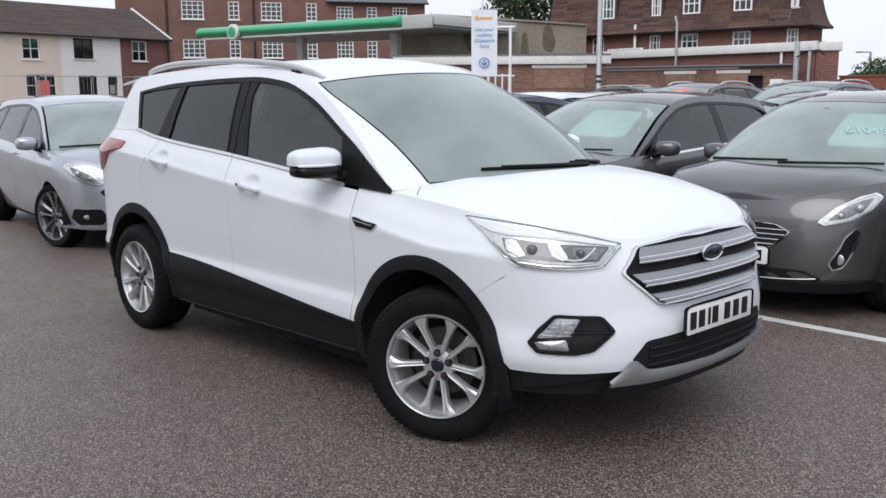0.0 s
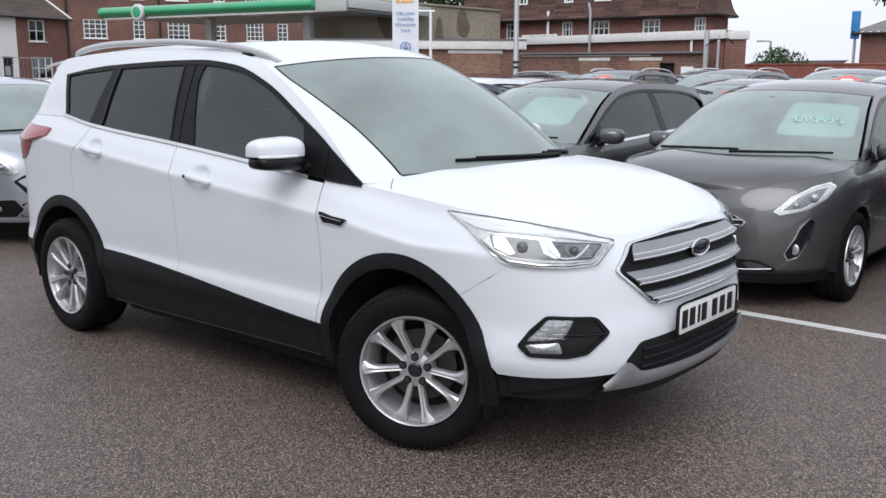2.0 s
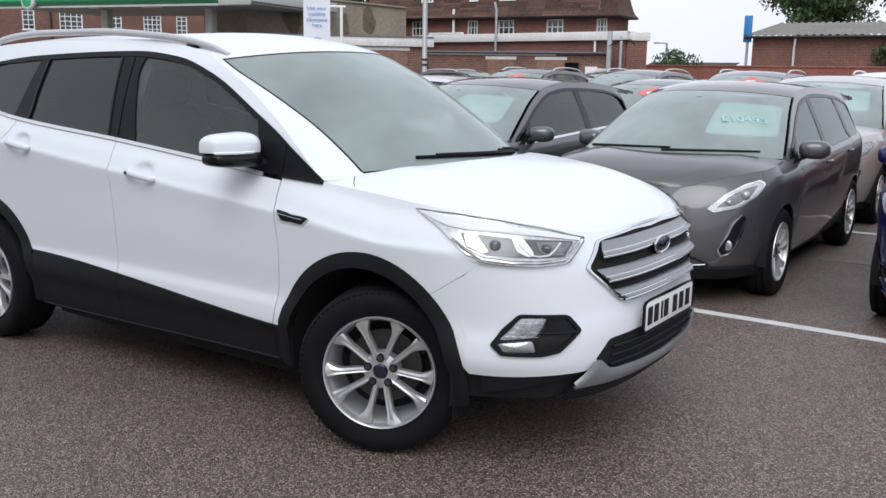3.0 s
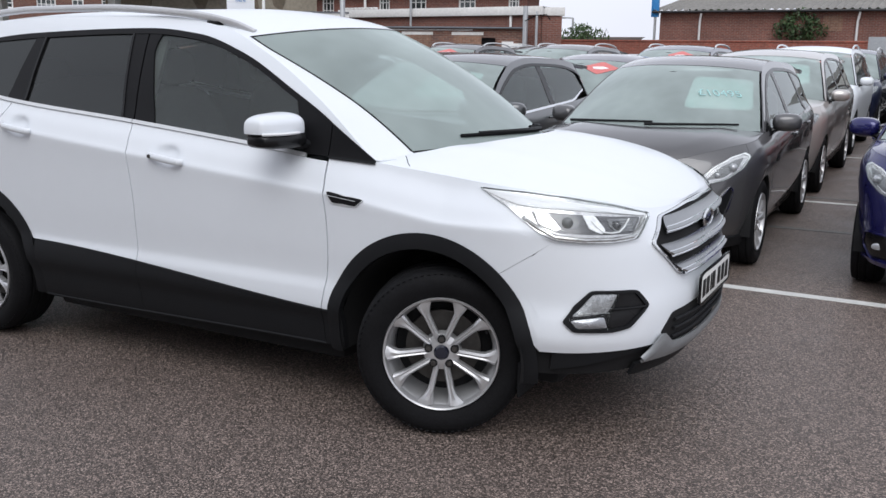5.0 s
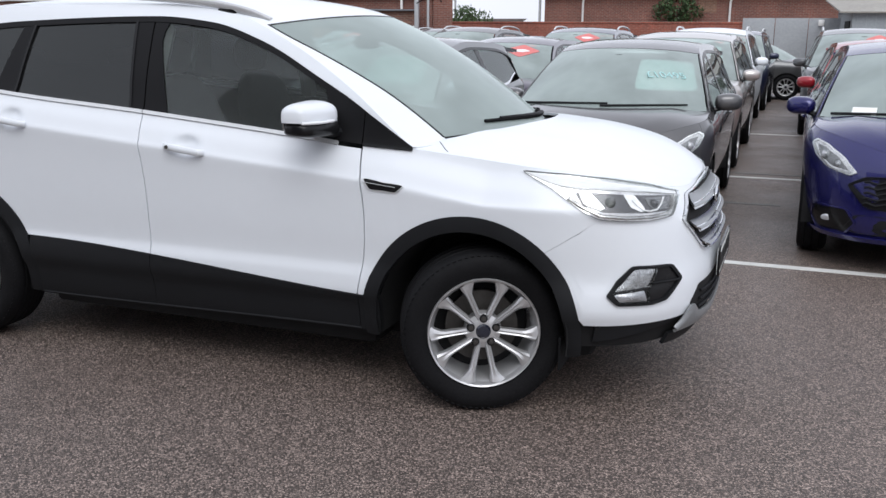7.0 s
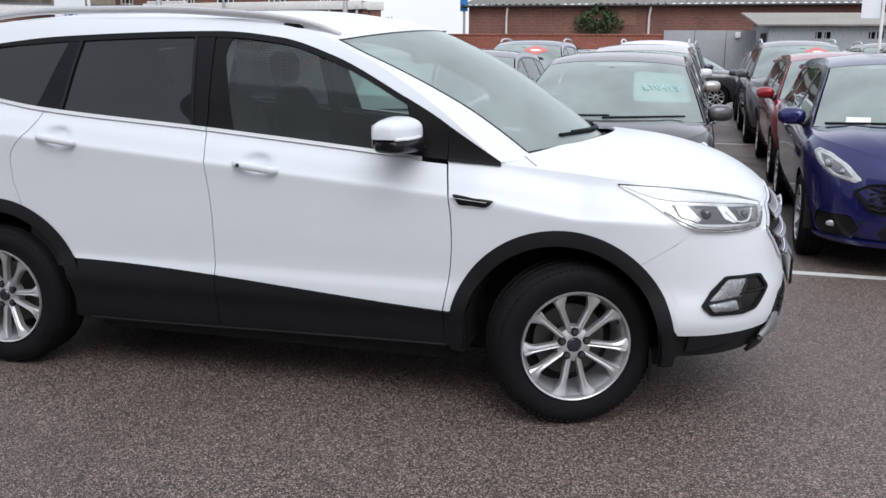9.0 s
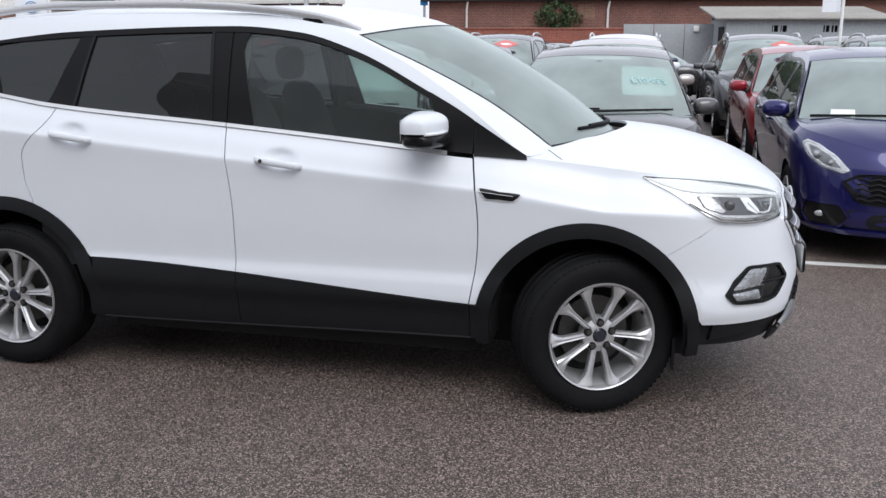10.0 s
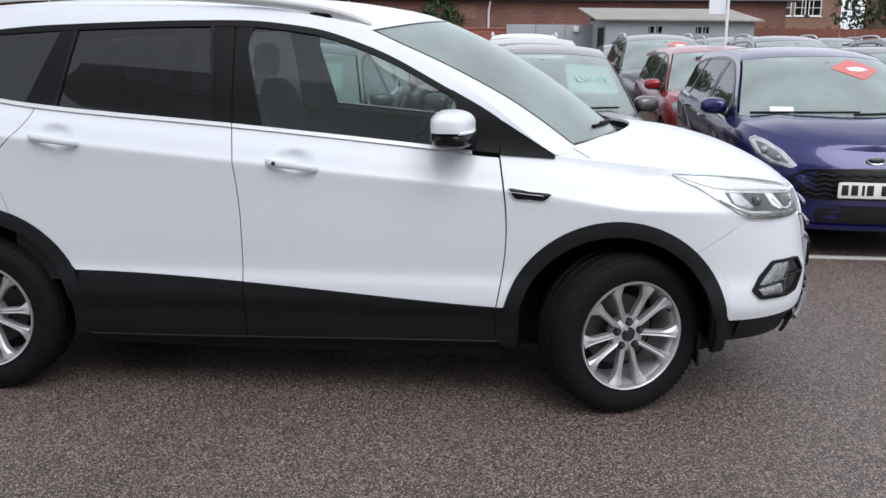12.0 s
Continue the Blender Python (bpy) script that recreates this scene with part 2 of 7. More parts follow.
def box(sx, sy, sz, c=(0, 0, 0), bevel=0.0, bm=None, rot=None, seg=2):
    own = bmesh.new()
    bmesh.ops.create_cube(own, size=1.0, matrix=Matrix.Diagonal((sx, sy, sz, 1)))
    if bevel:
        bmesh.ops.bevel(own, geom=own.edges[:], offset=bevel, segments=seg, affect="EDGES", profile=0.5)
    bmesh.ops.transform(own, matrix=Matrix.Translation(c) @ (rot or Matrix.Identity(4)), verts=own.verts)
    if bm is None:
        return own
    me = bpy.data.meshes.new("tmp")
    own.to_mesh(me)
    own.free()
    bm.from_mesh(me)
    bpy.data.meshes.remove(me)
    return bm


def lathe(profile, n=48, axis="Y", bm=None, closed=False):
    """A turned solid: profile of (radius, along) round the axis."""
    bm = bm or bmesh.new()
    rings = []
    for k in range(n):
        a = 2 * math.pi * k / n
        c, s = math.cos(a), math.sin(a)
        rings.append([bm.verts.new({"Y": (r * c, h, r * s), "Z": (r * c, r * s, h), "X": (h, r * c, r * s)}[axis]) for r, h in profile])
    m = len(profile)
    for k in range(n):
        a, b = rings[k], rings[(k + 1) % n]
        for j in range(m if closed else m - 1):
            bm.faces.new((a[j], a[(j + 1) % m], b[(j + 1) % m], b[j]))
    bmesh.ops.remove_doubles(bm, verts=bm.verts, dist=1e-5)
    bmesh.ops.recalc_face_normals(bm, faces=bm.faces)
    return bm


def tube(path, radius, n=8, bm=None, squash=(1, 1), caps=True):
    """A rod along a path; radius a number or a function of the share of the way."""
    bm = bm or bmesh.new()
    pts = [Vector(p) for p in path]
    rings = []
    for i, p in enumerate(pts):
        d = (pts[min(i + 1, len(pts) - 1)] - pts[max(i - 1, 0)]).normalized()
        up = Vector((0, 0, 1)) if abs(d.z) < 0.9 else Vector((0, 1, 0))
        a = d.cross(up).normalized()
        b = a.cross(d).normalized()
        r = radius(i / (len(pts) - 1)) if callable(radius) else radius
        rings.append([bm.verts.new(p + a * (math.cos(t) * r * squash[0]) + b * (math.sin(t) * r * squash[1])) for t in [2 * math.pi * k / n for k in range(n)]])
    for r0, r1 in zip(rings, rings[1:]):
        for k in range(n):
            bm.faces.new((r0[k], r0[(k + 1) % n], r1[(k + 1) % n], r1[k]))
    if caps:
        bm.faces.new(rings[0])
        bm.faces.new(rings[-1][::-1])
    bmesh.ops.recalc_face_normals(bm, faces=bm.faces)
    return bm


def blob(c, r, e=2.6, nu=20, nv=12, f=None, bm=None):
    """A rounded body: a superellipsoid of half sizes r at c, shaped further by f."""
    def p(u, v):
        a, b = 2 * math.pi * u, math.pi * (v - 0.5)
        pw = lambda t: math.copysign(abs(t) ** (2 / e), t)
        q = Vector((pw(math.cos(a)) * pw(math.cos(b)), pw(math.sin(a)) * pw(math.cos(b)), pw(math.sin(b))))
        q = f(q) if f else q
        return Vector(c) + Vector((q.x * r[0], q.y * r[1], q.z * r[2]))
    out = grid(p, nu, nv, bm=bm)
    bmesh.ops.remove_doubles(out, verts=out.verts, dist=1e-5)
    bmesh.ops.recalc_face_normals(out, faces=out.faces)
    return out


def fill_poly(pts, proj, off, rings=3, bm=None, dome=0.0, per=4, flip=False):
    """A plate whose outline is a polygon in two surface coordinates, laid on a surface by proj(a, b, off)."""
    bm = bm or bmesh.new()
    line = outline(pts, per)
    ca, cb = sum(p[0] for p in line) / len(line), sum(p[1] for p in line) / len(line)
    loops = []
    for k in range(rings + 1):
        t = 1 - k / rings
        h = off + dome * (1 - t * t)
        if k == rings:
            loops.append([bm.verts.new(proj(ca, cb, h))])
        else:
            loops.append([bm.verts.new(proj(ca + (a - ca) * t, cb + (b - cb) * t, h)) for a, b in line])
    n = len(line)
    rim = [bm.verts.new(proj(a, b, min(off - 0.006, 0))) for a, b in line]
    for k in range(n):
        j = (k + 1) % n
        bm.faces.new((rim[k], rim[j], loops[0][j], loops[0][k]))
        for a, b in zip(loops, loops[1:]):
            if len(b) > 1:
                bm.faces.new((a[k], a[j], b[j], b[k]))
            else:
                bm.faces.new((a[k], a[j], b[0]))
    bmesh.ops.recalc_face_normals(bm, faces=bm.faces)
    return bm


def outline(pts, per=4):
    """A polygon with each side cut into pieces, corners slightly rounded."""
    out, n = [], len(pts)
    for k in range(n):
        p, q, r = Vector(pts[k - 1]), Vector(pts[k]), Vector(pts[(k + 1) % n])
        a, b = q + (p - q) * 0.12, q + (r - q) * 0.12
        out += [tuple(a), tuple(a * 0.25 + q * 0.5 + b * 0.25), tuple(b)]
        far = r + (q - r) * 0.12
        out += [tuple(b + (far - b) * (i / per)) for i in range(1, per)]
    return out


def frame_poly(pts, proj, off, width, depth, bm=None, per=4):
    """A raised strip that runs round a polygon on a surface."""
    bm = bm or bmesh.new()
    line = outline(pts, per)
    ca, cb = sum(p[0] for p in line) / len(line), sum(p[1] for p in line) / len(line)
    rows = []
    for a, b in line:
        d = Vector((ca - a, cb - b))
        inn = d * min(width / max(d.length, 1e-4), 0.6)
        rows.append([bm.verts.new(proj(a, b, off - 0.004)), bm.verts.new(proj(a, b, off + depth)), bm.verts.new(proj(a + inn.x, b + inn.y, off + depth)), bm.verts.new(proj(a + inn.x, b + inn.y, off - 0.004))])
    for k, r in enumerate(rows):
        q = rows[(k + 1) % len(rows)]
        for j in range(3):
            bm.faces.new((r[j], q[j], q[j + 1], r[j + 1]))
    bmesh.ops.recalc_face_normals(bm, faces=bm.faces)
    return bm


def curve_of(xs, ys):
    """A smooth curve through a few points, without overshoot (monotone cubic)."""
    x, y = np.array(xs, float), np.array(ys, float)
    h, d = np.diff(x), np.diff(y) / np.diff(x)
    m = np.zeros(len(x))
    m[0], m[-1] = d[0], d[-1]
    for i in range(1, len(x) - 1):
        if d[i - 1] * d[i] > 0:
            w1, w2 = 2 * h[i] + h[i - 1], h[i] + 2 * h[i - 1]
            m[i] = (w1 + w2) / (w1 / d[i - 1] + w2 / d[i])

    def f(t):
        t = min(max(t, x[0]), x[-1])
        i = min(max(int(np.searchsorted(x, t)) - 1, 0), len(h) - 1)
        s = (t - x[i]) / h[i]
        return float(y[i] * (1 + 2 * s) * (1 - s) ** 2 + m[i] * h[i] * s * (1 - s) ** 2 + y[i + 1] * s * s * (3 - 2 * s) + m[i + 1] * h[i] * s * s * (s - 1))
    return f


def smooth(a, b, t):
    t = min(max((t - a) / (b - a), 0), 1)
    return t * t * (3 - 2 * t)


# ---- car body: one surface from sill to roof edge ----
class Body:
    """Car surface in its own metres: x ahead, y to its left, z up, ground at 0. side() is the right flank; s runs along it and then round the nose (s above xf) or tail (s below xr)."""

    def __init__(self, p):
        self.p = p
        self.width, self.nose, self.tail = curve_of(*p["width"]), curve_of(*p["nose"]), curve_of(*p["tail"])
        self.taper = curve_of(*p["taper"])
        self.cant, self.fender, self.belt, self.win = curve_of(*p["cant"]), curve_of(*p["fender"]), curve_of(*p["belt"]), curve_of(*p["win"])
        self.hood_c = curve_of(*p["hood"])
        self.low_c, self.sill_c = curve_of(*p["low"]), curve_of(*p["sill"])
        self.xf, self.xr, self.n = p["xf"], p["xr"], p.get("n", 3.0)
        self.shear = p["shear"]
        self.dimples = p.get("dimples", ())

    def W(self, x, z):
        e = z + (self.shear if x < 1 else self.p.get("shear_f", self.shear)) * (x - 1.0) * smooth(0.55, 0.95, z)
        w = self.width(e) * self.taper(x)
        for dx, dz in self.dimples:
            q = ((x - dx) / 0.055) ** 2 + ((z - dz) / 0.04) ** 2
            if q < 6:
                w -= 0.023 * math.exp(-q * q)
        return w

    def raw(self, s, z):
        n = self.n
        if s > self.xf or s < self.xr:
            ahead = s > self.xf
            c0 = self.xf if ahead else self.xr
            a = min(abs(s - c0), 1) * math.pi / 2
            sn, cs = math.sin(a), max(math.cos(a), 0)
            rho = (sn ** n + cs ** n) ** (1 / n)
            end = self.nose(z) if ahead else self.tail(z)
            return Vector((c0 + (end - c0) * sn / rho, -self.W(c0, z) * cs / rho, z))
        return Vector((s, -self.W(s, z), z))

    def side(self, s, z, off=0.0):
        p = self.raw(s, z)
        if off:
            d = 0.004
            a, b = self.raw(s + d, z) - self.raw(s - d, z), self.raw(s, z + d) - self.raw(s, z - d)
            n = a.cross(b)
            if n.length > 1e-9:
                p = p + n.normalized() * off
        return p

    def at_x(self, x, z, off=0.0):
        """A point of the flank by its true x."""
        lo, hi = (self.xf, self.xf + 0.98) if x > self.xf else (self.xr, self.xr - 0.98)
        if self.xr <= x <= self.xf:
            return self.side(x, z, off)
        for _ in range(24):
            mid = (lo + hi) / 2
            if abs(self.raw(mid, z).x - (self.xf if x > self.xf else self.xr)) < abs(x - (self.xf if x > self.xf else self.xr)):
                lo = mid
            else:
                hi = mid
        return self.side(lo, z, off)

    def front(self, y, z, off=0.0):
        """A point of the nose by its y and z."""
        w = self.W(self.xf, z)
        q = max(1 - (min(abs(y) / w, 0.999)) ** self.n, 1e-4) ** (1 / self.n)
        x = self.xf + (self.nose(z) - self.xf) * q
        g = (self.nose(z) - self.xf) / w * (min(abs(y) / w, 0.995)) ** (self.n - 1) / q ** (self.n - 1)
        nrm = Vector((1, math.copysign(g, y), 0)).normalized()
        return Vector((x, y, z)) + nrm * off

    def back(self, y, z, off=0.0):
        w = self.W(self.xr, z)
        q = max(1 - (min(abs(y) / w, 0.999)) ** self.n, 1e-4) ** (1 / self.n)
        x = self.xr + (self.tail(z) - self.xr) * q
        return Vector((x - off, y, z))

    def arch(self, s, base, grow):
        """Lower edge that rises over the wheels by a radius."""
        z, x = base, self.raw(s, 0.6).x
        for xw in self.p["axles"]:
            d = abs(x - xw) * (self.p.get("lead", 1.0) if x > xw > 0 else 1.0)
            if d < grow:
                z = max(z, self.p["hub"] + math.sqrt(grow * grow - d * d))
        return z

    def low(self, s):
        return self.arch(s, self.low_c(s), self.p["arch"])

    def sill(self, s):
        return self.arch(s, self.sill_c(s), self.p["well"])

    def top(self, x, u):
        """Roof, windscreen and rear: u from -1 (right) to 1 (left)."""
        z, b = self.cant(x), 1 - u * u
        y = self.W(x, z)
        fw = self.p["bow"] * smooth(self.p["cant"][0][0] + 0.3, self.p["cant"][0][-1], x)
        crown = self.p["crown"] * (1 - 0.45 * smooth(0.2, 1.0, x))
        return Vector((x + fw * b, u * y, z + crown * (1 - abs(u) ** 2.4)))

    def hood(self, f, u):
        """Bonnet: f from the windscreen (0) to the nose (1)."""
        s = self.p["hood_x"] + (self.xf + 1 - self.p["hood_x"]) * f
        zf = self.fender(s)
        e = self.raw(s, zf)
        x = e.x + (1 - smooth(0, 0.8, f)) * self.p["bow"] * (1 - u * u)
        rise = max(self.hood_c(x) - zf, 0)
        z = zf + rise * (1 - abs(u) ** 2.3) + 0.007 * math.exp(-((abs(u) - 0.66) / 0.08) ** 2) * (1 - f)
        return Vector((x, u * abs(e.y), z))

    def panel(self, xa, xb, zl, zh, nu, nv, off=0.0, thick=0.0, mirror=False, bm=None):
        """A sheet of the flank between two gap lines xa(v), xb(v) and two height lines zl(s), zh(s)."""
        fa, fb = (xa if callable(xa) else lambda v: xa), (xb if callable(xb) else lambda v: xb)
        fl, fh = (zl if callable(zl) else lambda s: zl), (zh if callable(zh) else lambda s: zh)

        def f(u, v):
            s = fa(v) + (fb(v) - fa(v)) * u
            lo, hi = fl(s), fh(s)
            p = self.side(s, lo + (max(hi, lo + 0.001) - lo) * v, off)
            return Vector((p.x, -p.y, p.z)) if mirror else p
        return grid(f, nu, nv, thick, mirror, bm)


# ---- wheels ----
def tyre(parent, r=0.345, rim=0.228, w=0.235):
    h = w / 2
    prof = [(rim - 0.004, -h + 0.018), (rim + 0.012, -h + 0.004), (rim + 0.05, -h - 0.004), (r - 0.035, -h - 0.002), (r - 0.012, -h + 0.012), (r - 0.002, -h + 0.03)]
    for g in (-0.055, -0.005, 0.045):
        prof += [(r, g - 0.004), (r - 0.008, g), (r - 0.008, g + 0.008), (r, g + 0.012)]
    prof += [(r - 0.002, h - 0.03), (r - 0.012, h - 0.012), (r - 0.035, h + 0.002), (rim + 0.012, h - 0.004), (rim - 0.004, h - 0.018)]
    bm = lathe(prof, 72)
    # shoulder blocks
    for k in range(80):
        a = 2 * math.pi * k / 80
        m = Matrix.Rotation(a, 4, "Y") @ Matrix.Translation((r - 0.0180, -h + 0.013, 0)) @ Matrix.Rotation(0.75, 4, "Z")
        box(0.005, 0.018, 0.012, bm=bm, rot=m)
    return part("tyre", bm, RUBBER, parent, "black road tyre with block tread")


def rim_double_spoke(parent, material, rim=0.228, w=0.19, pairs=5, turn=0.0, spread=(0.055, 0.44), dish=0.028, bolts=True):
    """Alloy rim: thin lip and barrel turned, creased spokes in pairs that part and flare towards the lip."""
    f = -w / 2 - 0.012
    bm = lathe([(rim - 0.016, f + 0.030), (rim - 0.011, f + 0.008), (rim - 0.007, f), (rim - 0.001, f - 0.003), (rim + 0.002, f + 0.006), (rim - 0.004, f + 0.014)], 72)
    for k in range(pairs):
        for sgn in (-1, 1):
            a0 = turn + 2 * math.pi * k / pairs
            c, s = math.cos(a0), math.sin(a0)
            axis, tang = Vector((c, 0, s)), Vector((-s, 0, c)) * sgn
            rows = []
            for i in range(11):
                t = i / 10
                r = 0.040 + (rim - 0.012 - 0.040) * t
                side = (0.0140 + 0.037 * t) * rim / 0.228
                flare = smooth(0.60, 1.02, t) ** 1.4
                inn, out = 0.0095 + 0.001 * t + 0.010 * flare, 0.0125 + 0.003 * t + 0.036 * flare
                r = math.sqrt(max(r * r - (side * t) ** 2 * 0.9, 0.0004))
                depth = f + dish * (1 - t) ** 1.5 + 0.004 * math.sin(math.pi * t) + 0.003
                mid = axis * r + tang * side + Vector((0, depth, 0))
                crease = 0.0035 * (1 - 0.6 * flare)
                rows.append([mid - tang * inn + Vector((0, 0.036, 0)), mid - tang * inn + Vector((0, 0.007, 0)), mid - tang * inn * 0.55, mid - tang * 0.001 + Vector((0, crease, 0)), mid + tang * out * 0.45, mid + tang * out + Vector((0, 0.008, 0)), mid + tang * out + Vector((0, 0.036, 0))])
            vs = [[bm.verts.new(v) for v in row] for row in rows]
            for p, q in zip(vs, vs[1:]):
                for j in range(6):
                    bm.faces.new((p[j], p[j + 1], q[j + 1], q[j]))
    lathe([(0.0, f + dish + 0.006), (0.036, f + dish + 0.002), (0.05, f + dish + 0.004), (0.072, f + dish + 0.012), (0.078, f + dish + 0.05)], 40, bm=bm)
    bmesh.ops.recalc_face_normals(bm, faces=bm.faces)
    ob = part("rim", bm, material, parent, sharp=24)
    part("barrel", lathe([(rim - 0.012, w / 2), (rim - 0.034, w / 2), (rim - 0.026, f + 0.05), (rim - 0.016, f + 0.026), (rim - 0.006, f + 0.014)], 48), material, ob)
    if not bolts and w < 0.16:
        return ob
    cap = part("centre_cap", lathe([(0.0, f + dish - 0.006), (0.024, f + dish - 0.005), (0.031, f + dish + 0.002), (0.031, f + dish + 0.02)], 32), BADGE_BLUE, ob, "dark blue centre cap")
    if bolts:
        for k in range(5):
            a = turn + math.pi / 5 + 2 * math.pi * k / 5
            # flat dark disc on the hub face paints the shade of a bolt hole
            well = lathe([(0.0, f + dish - 0.001), (0.0165, f + dish - 0.001), (0.0175, f + dish + 0.012)], 16)
            bmesh.ops.translate(well, vec=(0.054 * math.cos(a), 0, 0.054 * math.sin(a)), verts=well.verts)
            part("bolt_recess", well, DARK, ob)
            nut = lathe([(0.0, f + dish - 0.010), (0.010, f + dish - 0.009), (0.0125, f + dish - 0.002), (0.0125, f + dish + 0.014)], 6)
            bmesh.ops.translate(nut, vec=(0.054 * math.cos(a), 0, 0.054 * math.sin(a)), verts=nut.verts)
            part("wheel_nut", nut, STEEL, ob)
        va = turn + 0.80 + 2 * math.pi / 5
        part("valve", blob(((rim - 0.030) * math.cos(va), f + 0.016, (rim - 0.030) * math.sin(va)), (0.006, 0.014, 0.006), 2.2, 10, 6), RUBBER, ob)
    return ob


def wheel(parent, x, y, r=0.345, rim=0.228, w=0.235, steer=0.0, material=None, turn=0.0, detail=True, spread=(0.055, 0.44)):
    """One wheel under its car; the rim faces -y for y < 0, +y else."""
    ob = new("wheel")
    ob.parent = parent
    ob.matrix_local = pose(x, y, r, 0, 0, steer + (180 if y > 0 else 0))
    tyre(ob, r, rim, w)
    rim_double_spoke(ob, material or ALLOY, rim, w - 0.03, turn=turn, bolts=detail, spread=spread)
    if not detail:
        return ob
    disc = lathe([(0.05, 0.0), (rim * 0.66, 0.0), (rim * 0.66, 0.022), (0.05, 0.022)], 40, closed=True)
    part("brake_disc", disc, STEEL, ob)
    part("wheel_back", lathe([(0.0, 0.05), (rim - 0.02, 0.05)], 40), DARK, ob)
    return ob


# ---- the white SUV ----
SUV = Body(dict(
    width=([0.15, 0.22, 0.30, 0.40, 0.46, 0.52, 0.58, 0.70, 0.86, 0.912, 0.920, 0.930, 0.985, 1.06, 1.20, 1.36, 1.46, 1.54],
           [0.72, 0.80, 0.835, 0.852, 0.872, 0.868, 0.855, 0.864, 0.874, 0.8775, 0.8765, 0.870, 0.842, 0.797, 0.757, 0.70, 0.655, 0.60]),
    nose=([0.15, 0.25, 0.35, 0.45, 0.55, 0.65, 0.80, 0.90, 1.0, 1.2], [2.06, 2.15, 2.205, 2.23, 2.235, 2.215, 2.185, 2.14, 2.06, 1.9]),
    tail=([0.15, 0.3, 0.5, 0.8, 1.0, 1.15, 1.35, 1.55, 1.65], [-2.16, -2.24, -2.27, -2.25, -2.235, -2.17, -2.0, -1.80, -1.70]),
    taper=([-2.2, -1.4, -0.4, 0.8, 1.4, 1.8], [0.955, 0.995, 1.0, 1.0, 0.99, 0.965]),
    cant=([-2.0, -1.7, -1.44, -1.0, -0.24, 0.16, 0.46, 0.77, 1.06], [1.50, 1.565, 1.60, 1.628, 1.634, 1.585, 1.468, 1.288, 1.066]),
    fender=([0.9, 1.05, 1.2, 1.40, 1.60, 1.80, 1.93, 2.05, 2.2, 2.4], [1.065, 1.06, 1.046, 1.026, 1.006, 0.984, 0.956, 0.922, 0.911, 0.909]),
    belt=([-1.75, -1.34, -1.1, -0.22, 0.56, 0.81, 1.06], [1.335, 1.272, 1.235, 1.163, 1.092, 1.066, 1.052]),
    win=([-1.75, -1.44, -1.0, -0.24, 0.05, 0.32, 0.65, 0.80, 1.06], [1.45, 1.505, 1.553, 1.577, 1.552, 1.474, 1.311, 1.230, 1.052]),
    hood=([1.0, 1.35, 1.6, 1.85, 2.05, 2.15], [1.125, 1.14, 1.122, 1.066, 0.98, 0.91]),
    low=([-2.5, -1.9, -0.9, 0.9, 1.75, 1.9, 2.1, 2.4], [0.50, 0.50, 0.552, 0.445, 0.405, 0.41, 0.415, 0.42]),
    sill=([-2.5, -1.9, -0.9, 0.9, 1.75, 2.4], [0.30, 0.30, 0.262, 0.288, 0.29, 0.29]),
    xf=1.40, xr=-1.50, n=3.0, shear=0.088, shear_f=0.17, bow=0.34, crown=0.055, hood_x=1.03,
    axles=(1.345, -1.345), hub=0.345, arch=0.466, well=0.412, lead=1.04,
    dimples=((0.030, 1.026), (-0.955, 1.112)),
))


def mirrored(v, m):
    return Vector((v.x, -v.y, v.z)) if m else v


